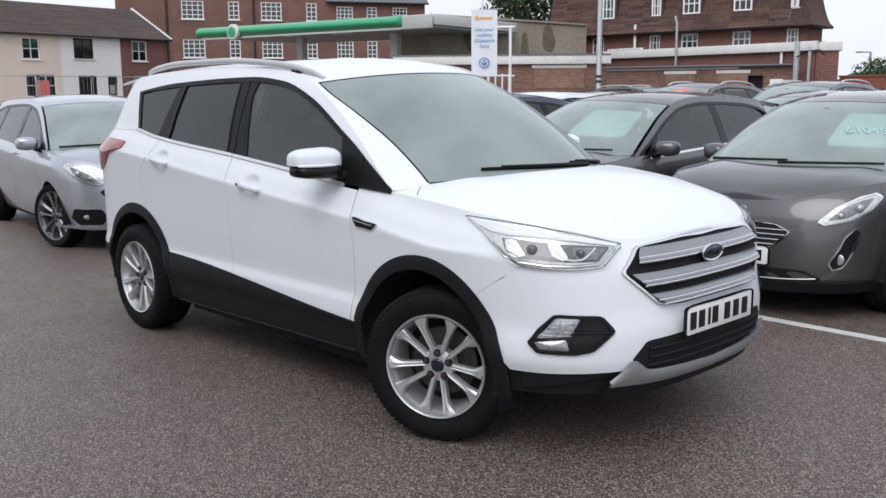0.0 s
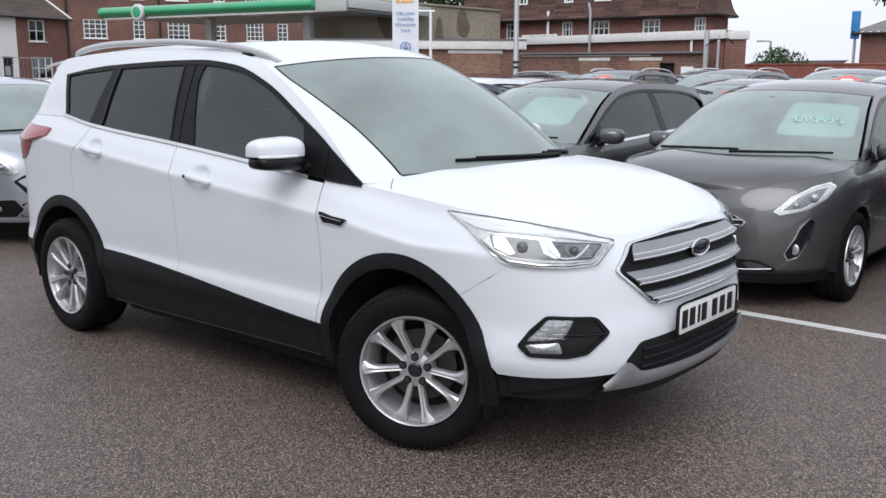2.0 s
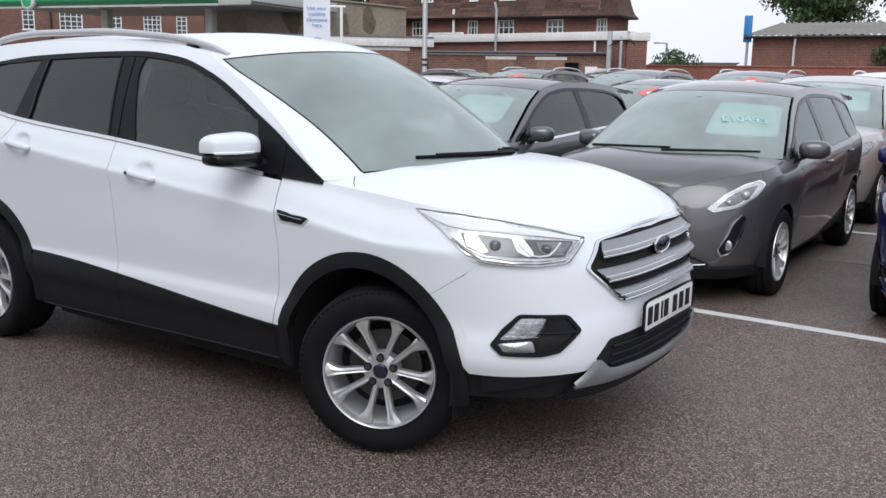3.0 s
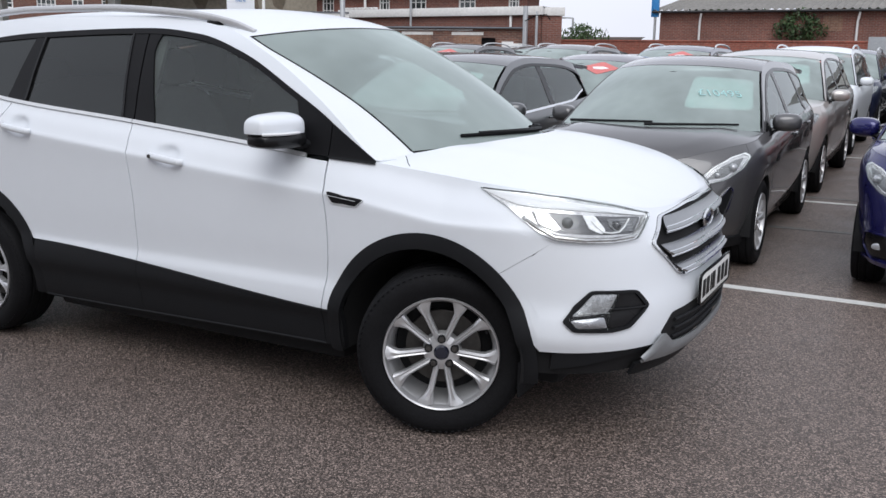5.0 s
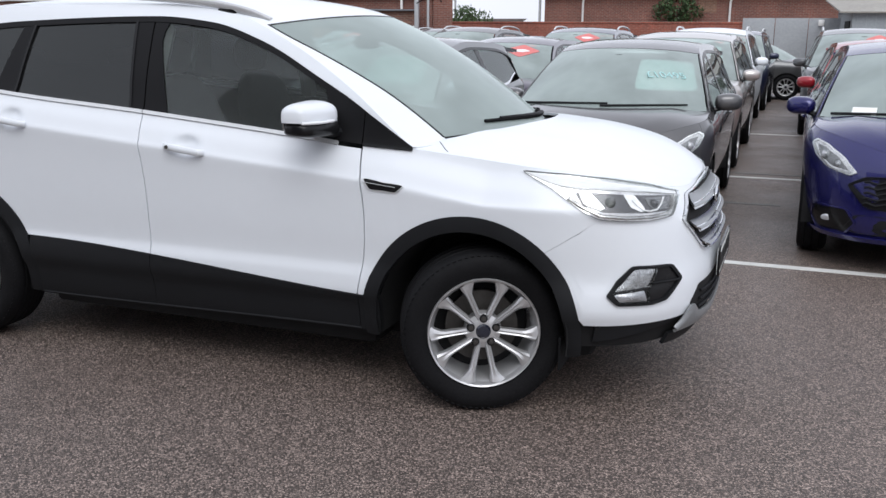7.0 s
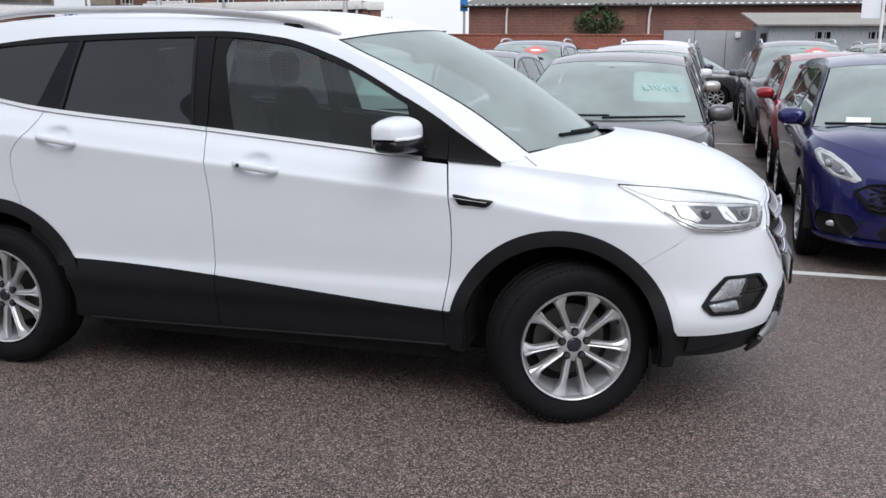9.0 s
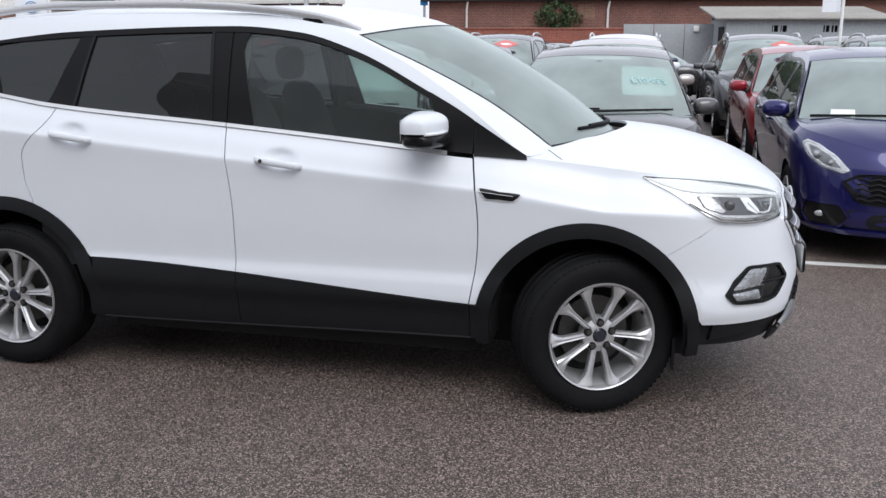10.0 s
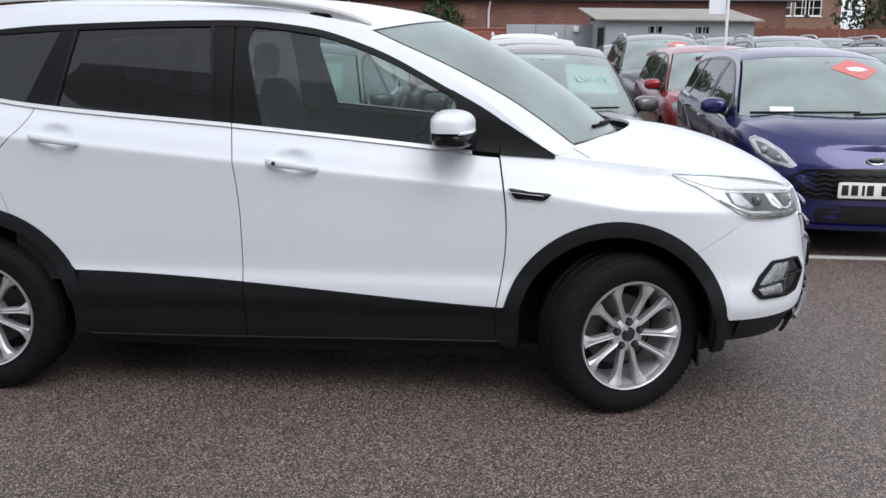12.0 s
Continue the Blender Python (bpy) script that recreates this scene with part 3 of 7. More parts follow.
def build_suv():
    B = SUV
    car = thing("suv", "white five-door SUV with black cladding on wet asphalt, front wheels turned", "car")
    gap = 0.0025
    fgap = lambda v: 0.855 + 0.035 * math.sin(math.pi * min(v * 1.0, 1))          # wing to front door
    mgap = lambda v: -0.196 - 0.039 * max(0.0, (v - 0.4) / 0.6) ** 1.5                                            # front to rear door
    # rear door's back edge follows the wheel arch, then leans forward to the window
    rgap = lambda v: -1.19 - 0.03 * smooth(0.0, 0.25, v) + 0.16 * smooth(0.45, 1.05, v)
    # wing to bumper: a slanting joint from the wheel arch up to the lamp's lower corner
    seam = [(1.56 + 0.006 * i, 0.83 - 0.85 * (1.755 - 1.56 - 0.006 * i)) for i in range(66)]
    seam = [(s, (z - B.low(s)) / (B.fender(s) - B.low(s))) for s, z in seam]
    seam = [q for i, q in enumerate(seam) if all(q[1] > r[1] for r in seam[:i])]
    wgap = lambda v: float(np.interp(v, [q[1] for q in seam], [q[0] for q in seam]))
    inner = part("body_shell", grid(lambda u, v: B.side(-2.5 + 4.9 * u, 0.3 + (min(B.belt(-2.5 + 4.9 * u), B.fender(-2.5 + 4.9 * u)) - 0.31) * v, -0.022) if B.sill(-2.5 + 4.9 * u) < 0.31 + 0.001 else B.side(-2.5 + 4.9 * u, B.sill(-2.5 + 4.9 * u) + (min(B.belt(-2.5 + 4.9 * u), B.fender(-2.5 + 4.9 * u)) - 0.01 - B.sill(-2.5 + 4.9 * u)) * v, -0.022), 200, 10), DARK, car)
    m2 = inner.data.copy()
    for v in m2.vertices:
        v.co.y *= -1
    m2.flip_normals()
    o = new("body_shell", m2)
    o.parent = car
    for mir in (False, True):
        k = dict(mirror=mir)
        door_f = part("front_door", B.panel(lambda v: mgap(v) + gap, lambda v: fgap(v) - gap, B.low, lambda s: B.belt(s) - 0.012, 44, 84, thick=0.018, **k), WHITE, car)
        door_r = part("rear_door", B.panel(lambda v: rgap(v) + gap, lambda v: mgap(v) - gap, B.low, lambda s: B.belt(s) - 0.012, 44, 84, thick=0.018, **k), WHITE, car)
        part("front_wing", B.panel(lambda v: fgap(v) + gap, wgap, B.low, B.fender, 60, 40, thick=0.015, **k), WHITE, car)
        part("front_bumper", B.panel(lambda v: wgap(v) + 0.0007, 2.4, B.low, B.fender, 50, 26, thick=0.015, **k), WHITE, car)
        part("rear_quarter", B.panel(lambda v: -2.5, lambda v: rgap(v) - gap, B.low, lambda s: B.belt(max(s, -1.38)) - 0.012, 90, 60, thick=0.015, **k), WHITE, car)
        # white frame above the windows: roof side, screen pillar, rear pillar
        part("roof_side", B.panel(-1.70, 1.06, lambda s: B.win(s) + 0.004, lambda s: B.cant(s) + 0.003, 60, 6, thick=0.012, **k), WHITE, car)
        part("rear_pillar", B.panel(lambda v: -2.5, lambda v: -1.376 - 0.075 * v, lambda s: B.belt(-1.38) - 0.010, lambda s: B.cant(max(s, -1.7)) + 0.002, 40, 14, thick=0.012, **k), WHITE, car)
        # windows
        part("window_frame", B.panel(-1.455, 1.03, lambda s: B.win(s) - 0.022 + 0.012 * smooth(-1.1, -1.45, s), lambda s: B.win(s) + 0.003, 60, 2, 0.003, 0.012, **k), WINDOW_BLACK, car)
        part("window_frame", B.panel(lambda v: -1.382 - 0.075 * v, lambda v: -1.350 - 0.075 * v, lambda s: B.belt(s) + 0.002, lambda s: B.win(s) - 0.004, 3, 12, 0.002, 0.010, **k), WINDOW_BLACK, car)
        part("belt_strip", B.panel(-1.385, mgap(1) - 0.002, lambda s: B.belt(s) - 0.0115, lambda s: B.belt(s) + 0.004, 40, 3, 0.009, 0.014, **k), SATIN, door_r, "bright silver belt strip")
        part("belt_strip", B.panel(mgap(1) + 0.002, 0.745, lambda s: B.belt(s) - 0.0115, lambda s: B.belt(s) + 0.004, 40, 3, 0.009, 0.014, **k), SATIN, door_f, "bright silver belt strip")
        lo, hi = (lambda s: B.belt(s) + 0.004), (lambda s: B.win(s) - 0.02)
        part("pillar_cover", B.panel(lambda v: -0.318 - 0.030 * v, lambda v: mgap(1) - 0.004 - 0.01 * v, lo, hi, 6, 10, 0.0, 0.01, **k), WINDOW_BLACK, door_r)
        part("pillar_cover", B.panel(lambda v: mgap(1) + 0.004 - 0.01 * v, lambda v: -0.110 - 0.10 * v + 0.10 * smooth(0.75, 1.3, v), lo, hi, 6, 10, 0.0, 0.01, **k), WINDOW_BLACK, door_f)
        part("pillar_cover", B.panel(lambda v: -1.110 + 0.135 * v, lambda v: -0.972 + 0.07 * v, lo, hi, 6, 10, 0.001, 0.01, **k), WINDOW_BLACK, door_r)
        part("window_seal", B.panel(lambda v: -0.984 + 0.07 * v, lambda v: -0.972 + 0.07 * v, lo, hi, 2, 10, 0.004, 0.008, **k), GLOSS_BLACK, door_r)
        part("window_seal", B.panel(lambda v: -0.314 - 0.030 * v, lambda v: -0.302 - 0.030 * v, lo, hi, 2, 10, 0.004, 0.008, **k), GLOSS_BLACK, door_r)
        # no seal: dark backing sunk behind the door gap, shade put into its colour
        part("window_seal", B.panel(lambda v: mgap(1) - 0.012 - 0.01 * v, lambda v: mgap(1) + 0.012 - 0.01 * v, lo, hi, 2, 10, -0.008, 0.004, **k), DARK, door_f)
        part("sail_panel", B.panel(lambda v: 0.735 - 0.08 * v, 0.853, lo, lambda s: B.win(max(s, 0.60)) + 0.004, 12, 12, 0.007, 0.014, **k), WINDOW_BLACK, door_f)
        # fixed corner trim ahead of the door, with a raised rim
        ctop = lambda s: B.win(0.858) + 0.004 + (B.belt(1.06) + 0.008 - B.win(0.858)) * (s - 0.858) / 0.218
        clow = lambda s: B.belt(min(s, 1.06)) + 0.002
        ct = part("corner_trim", B.panel(0.858, 1.074, clow, ctop, 14, 10, 0.008, 0.014, **k), WINDOW_BLACK, car, "matt black corner trim")
        part("trim_rim", B.panel(0.860, 1.076, lambda s: clow(s) - 0.004, lambda s: clow(s) + 0.006, 14, 2, 0.012, 0.010, **k), BLACK_PLASTIC, ct)
        part("window_pane", B.panel(lambda v: -0.115 - 0.10 * v, lambda v: 0.745 - 0.08 * v, lo, hi, 40, 14, -0.006, **k), GLASS, door_f, "clear door glass")
        part("window_pane", B.panel(lambda v: -0.982 + 0.07 * v, lambda v: -0.313 - 0.030 * v, lo, hi, 24, 14, -0.006, **k), PRIVACY, door_r, "dark privacy door glass")
        part("quarter_window", B.panel(lambda v: -1.372 - 0.075 * v, lambda v: -1.100 + 0.135 * v, lambda s: B.belt(s) + 0.004, lambda s: B.win(s) - 0.02, 20, 12, -0.004, **k), PRIVACY, car, "dark privacy quarter glass")
        # black lower cladding
        part("sill_cladding", B.panel(-0.90, mgap(0), lambda s: B.sill_c(s), lambda s: B.low_c(s) - 0.003, 24, 12, 0.006, 0.03, **k), BLACK_PLASTIC, car)
        part("sill_cladding", B.panel(mgap(0) + 0.003, 0.855, lambda s: B.sill_c(s), lambda s: B.low_c(s) - 0.003, 24, 12, 0.006, 0.03, **k), BLACK_PLASTIC, car)
        part("sill_cladding", B.panel(0.858, 0.95, lambda s: B.sill_c(s), lambda s: B.low_c(s) - 0.003, 8, 8, 0.006, 0.03, **k), BLACK_PLASTIC, car)
        part("sill_edge", tube([mirrored(B.side(-0.88 + 1.74 * t / 20, B.sill_c(-0.88 + 1.74 * t / 20) + 0.004, 0.004), mir) for t in range(21)], 0.007, 6), BLACK_PLASTIC, car)
        for xw in B.p["axles"]:
            def ring(u, v, xw=xw):
                a = math.radians(-10 + 200 * u)
                r = 0.408 + 0.062 * v
                x, z = xw + r * math.cos(a) / (1.04 if xw > 0 and math.cos(a) > 0 else 1.0), max(0.345 + r * math.sin(a), 0.27)
                return mirrored(B.at_x(x, z, 0.014 - 0.009 * v * v), mir)
            part("arch_cladding", grid(ring, 48, 5, 0.03, not mir), BLACK_PLASTIC, car)
            liner = bmesh.new()
            grid(lambda u, v, xw=xw: mirrored(Vector((xw + 0.405 * math.cos(math.radians(-10 + 200 * u)), -0.45 - 0.40 * v, 0.345 + 0.405 * math.sin(math.radians(-10 + 200 * u)))), mir), 24, 3, bm=liner)
            grid(lambda u, v, xw=xw: mirrored(Vector((xw - 0.41 + 0.82 * u, -0.45, 0.2 + 0.55 * v)), mir), 2, 2, bm=liner)
            part("wheel_liner", liner, DARK, car)
        part("mud_flap", box(0.012, 0.15, 0.14, (1.70, 0.68 if mir else -0.68, 0.255), 0.004), BLACK_PLASTIC, car)
        part("bumper_skirt", B.panel(1.735, 2.28, lambda s: 0.328 + 0.072 * smooth(1.68, 2.05, s), lambda s: B.low_c(s) - 0.002, 24, 6, -0.004, 0.02, **k), BLACK_PLASTIC, car)
        part("rear_skirt", B.panel(-2.5, -1.72, lambda s: 0.28, lambda s: B.low_c(s) - 0.003, 24, 6, 0.0, 0.02, **k), BLACK_PLASTIC, car)
        # handles
        for hx, hz, door in ((0.030, 1.013, door_f), (-0.955, 1.098, door_r)):
            ends = B.side(hx - 0.105, hz + 0.012, 0.004), B.side(hx + 0.10, hz - 0.012, 0.004)
            line = [ends[0].lerp(ends[1], t / 12) + Vector((0, -0.026 * math.sin(math.pi * t / 12) ** 0.2, 0)) for t in range(13)]
            h = part("door_handle", tube([mirrored(p, mir) for p in line], lambda t: 0.0128 * (0.94 + 0.06 * math.sin(math.pi * t)), 10, squash=(0.75, 1.2)), WHITE, door)
            if door is door_f:
                p = mirrored(line[2] + Vector((0, -0.010, 0.0)), mir)
                part("lock", lathe([(0.0, -0.004), (0.008, -0.004), (0.009, 0.004)], 14, bm=None), STEEL, h).location = p
        # vent badge on the wing
        vent = [(0.888, 0.940), (1.072, 0.917), (1.036, 0.889), (0.920, 0.896)]
        v = part("wing_vent", fill_poly(vent, lambda a, b, o, mir=mir: mirrored(B.side(a, b, o), mir), 0.004, 3), GLOSS_BLACK, car, "black wing vent with chrome edge")
        part("vent_trim", frame_poly(vent, lambda a, b, o, mir=mir: mirrored(B.side(a, b, o), mir), 0.003, 0.0035, 0.003), SATIN, v)
        part("vent_bar", tube([mirrored(B.side(0.880 + 0.155 * t / 4, 0.927 - 0.016 * t / 4, 0.006), mir) for t in range(5)], 0.0011, 6), SATIN, v)
        # tail lamp
        tl = [(-1.456, 1.198), (-1.73, 1.212), (-2.1, 1.20), (-2.12, 1.0), (-1.80, 0.99), (-1.724, 1.03), (-1.64, 1.12), (-1.49, 1.15)]
        part("tail_lamp", fill_poly(tl, lambda a, b, o, mir=mir: mirrored(B.side(a, b, o), mir), 0.008, 4, dome=0.012), RED_LENS, car, "red tail lamp")
        # headlamp
        hl = [(1.525, 0.997), (1.69, 0.988), (1.81, 0.972), (1.93, 0.944), (2.045, 0.905), (2.042, 0.89), (1.979, 0.824), (1.906, 0.818), (1.832, 0.82), (1.755, 0.83), (1.706, 0.862), (1.624, 0.937)]
        pr = lambda a, b, o, mir=mir: mirrored(B.side(a, b, o), mir)
        lamp = part("headlamp", fill_poly(hl, pr, 0.003, 4), LAMP_SILVER, car, "clear headlamp with chrome reflectors")
        part("lamp_seal", frame_poly(hl, pr, 0.001, 0.0016, 0.003), LAMP_DARK, lamp)
        # white strip along the top, wide towards the wing
        strip = [(1.535, 0.992), (1.66, 0.982), (1.785, 0.963), (1.93, 0.934), (2.035, 0.906), (2.03, 0.897), (1.93, 0.917), (1.82, 0.930), (1.72, 0.936), (1.655, 0.945), (1.60, 0.964)]
        part("light_strip", fill_poly(strip, pr, 0.007, 3, dome=0.004), UPVC_LAMP, lamp, "white day-light strip")
        # smoked housing with its projector, vane and chevron
        house = [(1.695, 0.926), (1.77, 0.922), (1.86, 0.912), (2.012, 0.898), (1.972, 0.846), (1.88, 0.849), (1.765, 0.858), (1.712, 0.880)]
        part("bezel", fill_poly(house, pr, 0.0055, 3), LAMP_DARK, lamp)
        part("bezel", fill_poly([(1.900, 0.899), (1.955, 0.897), (2.000, 0.891), (1.966, 0.855), (1.925, 0.853), (1.905, 0.872)], pr, 0.008, 3), LAMP_SMOKE, lamp)
        for j in range(5):
            part("bezel_rib", tube([pr(1.908 + 0.008 * j + (0.072 - 0.010 * j) * t / 3, 0.892 - 0.009 * j, 0.0095) for t in range(4)], 0.0012, 5), LAMP_MID, lamp)
        part("reflector", fill_poly([(1.705, 0.923), (1.742, 0.921), (1.775, 0.868), (1.760, 0.861), (1.715, 0.884)], pr, 0.0075, 3), LAMP_SILVER, lamp)
        part("reflector", fill_poly([(1.835, 0.914), (1.868, 0.911), (1.892, 0.862), (1.880, 0.852), (1.848, 0.868)], pr, 0.0085, 3), LAMP_BACK, lamp)
        for a, b, r in ((1.792, 0.890, 0.021), (1.925, 0.876, 0.018)):
            part("projector", blob(pr(a, b, 0.006), (r, r, r), 2.2, 18, 10), LAMP_DARK, lamp)
            part("projector_lens", blob(pr(a, b, 0.016), (r * 0.75, r * 0.75, r * 0.72), 2.0, 16, 10), CLEAR, lamp)
        part("light_bar", tube([pr(a, b, 0.012) for a, b in ((1.856, 0.893), (1.868, 0.873), (1.884, 0.857), (1.904, 0.853), (1.928, 0.855), (1.946, 0.868), (1.966, 0.893))], 0.0036, 6), LAMP_BACK, lamp)
        part("lower_reflector", tube([pr(a, b, 0.006) for a, b in ((1.672, 0.905), (1.712, 0.872), (1.757, 0.844), (1.832, 0.833), (1.906, 0.831), (1.968, 0.836), (1.990, 0.854), (2.022, 0.890))], 0.0075, 8), LAMP_SILVER, lamp)
        part("lamp_cover", fill_poly(hl, pr, 0.013, 5, dome=0.016), CLEAR, lamp)
        # fog lamp
        fog = [(1.755, 0.530), (1.780, 0.587), (1.830, 0.646), (1.955, 0.640), (1.985, 0.579), (1.930, 0.503), (1.882, 0.490), (1.785, 0.492)]
        fr = pr
        fg = part("fog_surround", fill_poly(fog, fr, 0.002, 3), GLOSS_BLACK, car, "gloss black fog lamp surround")
        part("fog_trim", frame_poly(fog, fr, 0.001, 0.012, 0.010), BLACK_PLASTIC, fg)
        part("fog_lamp", fill_poly([(1.774, 0.547), (1.832, 0.632), (1.897, 0.630), (1.862, 0.561)], fr, 0.008, 3, dome=0.006), FOG_LENS, fg)
        for j in range(4):
            part("lens_rib", tube([fr(1.787 + 0.012 * j + (0.082 - 0.006 * j) * t / 3, 0.562 + 0.017 * j, 0.012) for t in range(4)], 0.0016, 5), FOG_LENS, fg)
        part("fog_lamp", fill_poly([(1.775, 0.534), (1.856, 0.548), (1.868, 0.508), (1.791, 0.507)], fr, 0.008, 3, dome=0.006), LAMP_MID, fg)
        part("fog_glass", fill_poly([(1.768, 0.54), (1.832, 0.636), (1.90, 0.634), (1.868, 0.55), (1.87, 0.503), (1.788, 0.502)], fr, 0.016, 3, dome=0.01), CLEAR, fg)
        part("fog_bar", tube([fr(1.875 + 0.095 * t / 6, 0.575, 0.010) for t in range(7)], 0.005, 6), BLACK_PLASTIC, fg)
        # door mirror
        sg = 1 if mir else -1
        mc = Vector((0.668, sg * 0.922, 1.178))
        mcap = lambda q: mshape(Vector((q.x, q.y, max(q.z, -0.22))))
        mshape = lambda q: Vector((q.x * (1.0 - 0.22 * q.y * sg) + 0.10 * q.y * sg * -1, q.y, q.z * (0.88 + 0.16 * (1 - q.y * sg) * 0.5) * (1 - 0.28 * q.x * q.x if q.z > 0 else 1)))
        mr = part("door_mirror", blob(mc, (0.080, 0.118, 0.068), 4.0, 28, 18, mcap), WHITE, car)
        part("mirror_base", blob(mc + Vector((0.008, -sg * 0.004, -0.040)), (0.084, 0.118, 0.038), 3.4, 24, 12, mshape), GLOSS_BLACK, mr)
        part("mirror_arm", tube([mc + Vector((0.02, -sg * 0.06, -0.05)), mc + Vector((0.045, -sg * 0.11, -0.062)), mc + Vector((0.065, -sg * 0.18, -0.07))], 0.03, 10, squash=(1.4, 0.8)), BLACK_PLASTIC, mr)
        part("mirror_indicator", tube([mc + Vector((0.088 - 0.05 * (t / 6) ** 3, sg * (-0.06 + 0.17 * t / 6), -0.013)) for t in range(7)], 0.0065, 6), UPVC_LAMP, mr)
        part("mirror_glass", box(0.006, 0.16, 0.085, mc + Vector((-0.070, -sg * 0.01, -0.004)), 0.002), CHROME, mr)
        # roof rail
        rail = [(0.305, 0.575, 1.562), (0.23, 0.585, 1.592), (0.08, 0.60, 1.628), (-0.15, 0.612, 1.655), (-0.6, 0.62, 1.677), (-1.05, 0.62, 1.675), (-1.38, 0.612, 1.655), (-1.55, 0.60, 1.62), (-1.44, 0.59, 1.59)]
        cx = curve_of([i / 8 for i in range(9)], [-p[0] for p in rail])
        cy, cz = curve_of([i / 8 for i in range(9)], [p[1] for p in rail]), curve_of([i / 8 for i in range(9)], [p[2] for p in rail])
        rr = part("roof_rail", tube([(-cx(t / 40), sg * cy(t / 40), cz(t / 40)) for t in range(41)], lambda t: 0.021 if 0.1 < t < 0.93 else 0.019, 10, squash=(0.8, 0.85)), RAIL_SILVER, car, "satin silver roof rail")
        for q in ((0.10, 1.606), (-1.5, 1.60)):
            part("rail_foot", blob((q[0], sg * 0.598, q[1]), (0.05, 0.014, 0.02), 3, 14, 8), GLOSS_BLACK, rr)
    # roof, screens, bonnet
    part("roof", grid(lambda u, v: B.top(-1.74 + 2.04 * u, -1 + 2 * v), 30, 28, 0.012), WHITE, car)
    lim = lambda x: 0.965 - 0.15 * smooth(0.35, 1.08, x)
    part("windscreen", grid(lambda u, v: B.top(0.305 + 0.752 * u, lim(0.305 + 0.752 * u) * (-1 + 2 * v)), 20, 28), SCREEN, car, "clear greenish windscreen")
    for a, b in ((0.300, 0.309), (1.040, 1.060)):
        part("screen_border", grid(lambda u, v, a=a, b=b: B.top(a + (b - a) * u, lim(a) * (-1 + 2 * v)) + Vector((0, 0, 0.002)), 2, 28, 0.004), GLOSS_BLACK, car)
    for sg in (-1, 1):
        part("screen_border", grid(lambda u, v, sg=sg: B.top(0.3 + 0.74 * u, sg * (lim(0.3 + 0.74 * u) - 0.004 + 0.009 * v)) + Vector((0, 0, 0.002)), 20, 2, 0.004, sg < 0), WINDOW_BLACK, car)
        part("screen_pillar", grid(lambda u, v, sg=sg: B.top(0.29 + 0.80 * u, sg * (lim(0.29 + 0.80 * u) + (1.0 - lim(0.29 + 0.80 * u)) * v)), 24, 6, 0.010, sg < 0), WHITE, car)
    for sg in (-1, 1):
        part("bonnet_gap", tube([B.hood(f, sg * u) + Vector((0, 0, 0.0005)) for f, u in ((0.028, 0.868), (0.06, 0.905), (0.095, 0.945), (0.125, 0.975))], 0.0016, 5), DARK, car)
    # the bonnet's rear edge bows forward of the screen and leaves the wiper well open
    def bonnet(u, v):
        w = -0.998 + 1.996 * v
        f0 = 0.062 * max(1 - (abs(w) / 0.86) ** 4, 0)
        return B.hood(f0 + (1 - f0) * u, w)
    part("bonnet", grid(bonnet, 40, 44, 0.012), WHITE, car)
    part("cowl", grid(lambda u, v: B.top(1.02 + 0.04 * u, -0.84 + 1.68 * v) + Vector((0.16 * u, 0, -0.026 - 0.02 * math.sin(math.pi * u))), 6, 24, 0.012), BLACK_PLASTIC, car)
    part("wiper_linkage", tube([B.top(1.055, -0.70 + 1.4 * t / 12) + Vector((0.045 + 0.02 * math.sin(2.2 * t), 0, -0.012)) for t in range(13)], 0.010, 6), STEEL, car)
    part("spoiler", grid(lambda u, v: B.top(-1.72, -0.86 + 1.72 * v) + Vector((-0.09 * u, 0, -0.03 - 0.02 * u)), 4, 20, 0.02), WHITE, car)
    part("rear_window", grid(lambda u, v: B.back(-0.58 + 1.16 * v, 1.24 + 0.32 * u, 0.006), 8, 16), PRIVACY, car)
    for y0, y1 in ((-0.30, 0.30), (0.20, 0.55)):
        wp = lambda t, h, y0=y0, y1=y1: B.top(1.005 + 0.022 * t, (y0 + (y1 - y0) * t) / 0.76) + Vector((0.0, 0, h))
        w = part("wiper", tube([wp(1 - t / 10, 0.014 + 0.004 * t / 10) for t in range(11)], lambda t: 0.013 - 0.006 * t, 6), BLACK_PLASTIC, car)
        part("blade", tube([wp(-0.15 + 1.1 * t / 12, 0.010) for t in range(13)], 0.008, 6), RUBBER, w)
    # nose: grille, plate, lower intake
    F = B.front
    hexa = [(-0.53, 0.80), (-0.43, 0.893), (-0.15, 0.909), (0.15, 0.909), (0.43, 0.893), (0.53, 0.80), (0.36, 0.652), (-0.36, 0.652)]
    gr = part("grille", fill_poly(hexa, F, 0.004, 4, per=8), DARK, car, "six-sided grille with three silver bars and chrome edge")
    part("grille_edge", frame_poly(hexa, F, 0.003, 0.010, 0.010, per=8), CHROME, gr)
    for zt, zb, ht, hb in ((0.884, 0.838, 0.41, 0.455), (0.790, 0.748, 0.485, 0.44), (0.706, 0.668, 0.41, 0.352)):
        part("grille_bar", grid(lambda u, v, zt=zt, zb=zb, ht=ht, hb=hb: F((-1 + 2 * u) * (hb + (ht - hb) * v), zb + (zt - zb) * v, 0.004 + 0.026 * (1 - v) ** 2.5), 28, 8, 0.008, True), GRILLE_SILVER, gr)
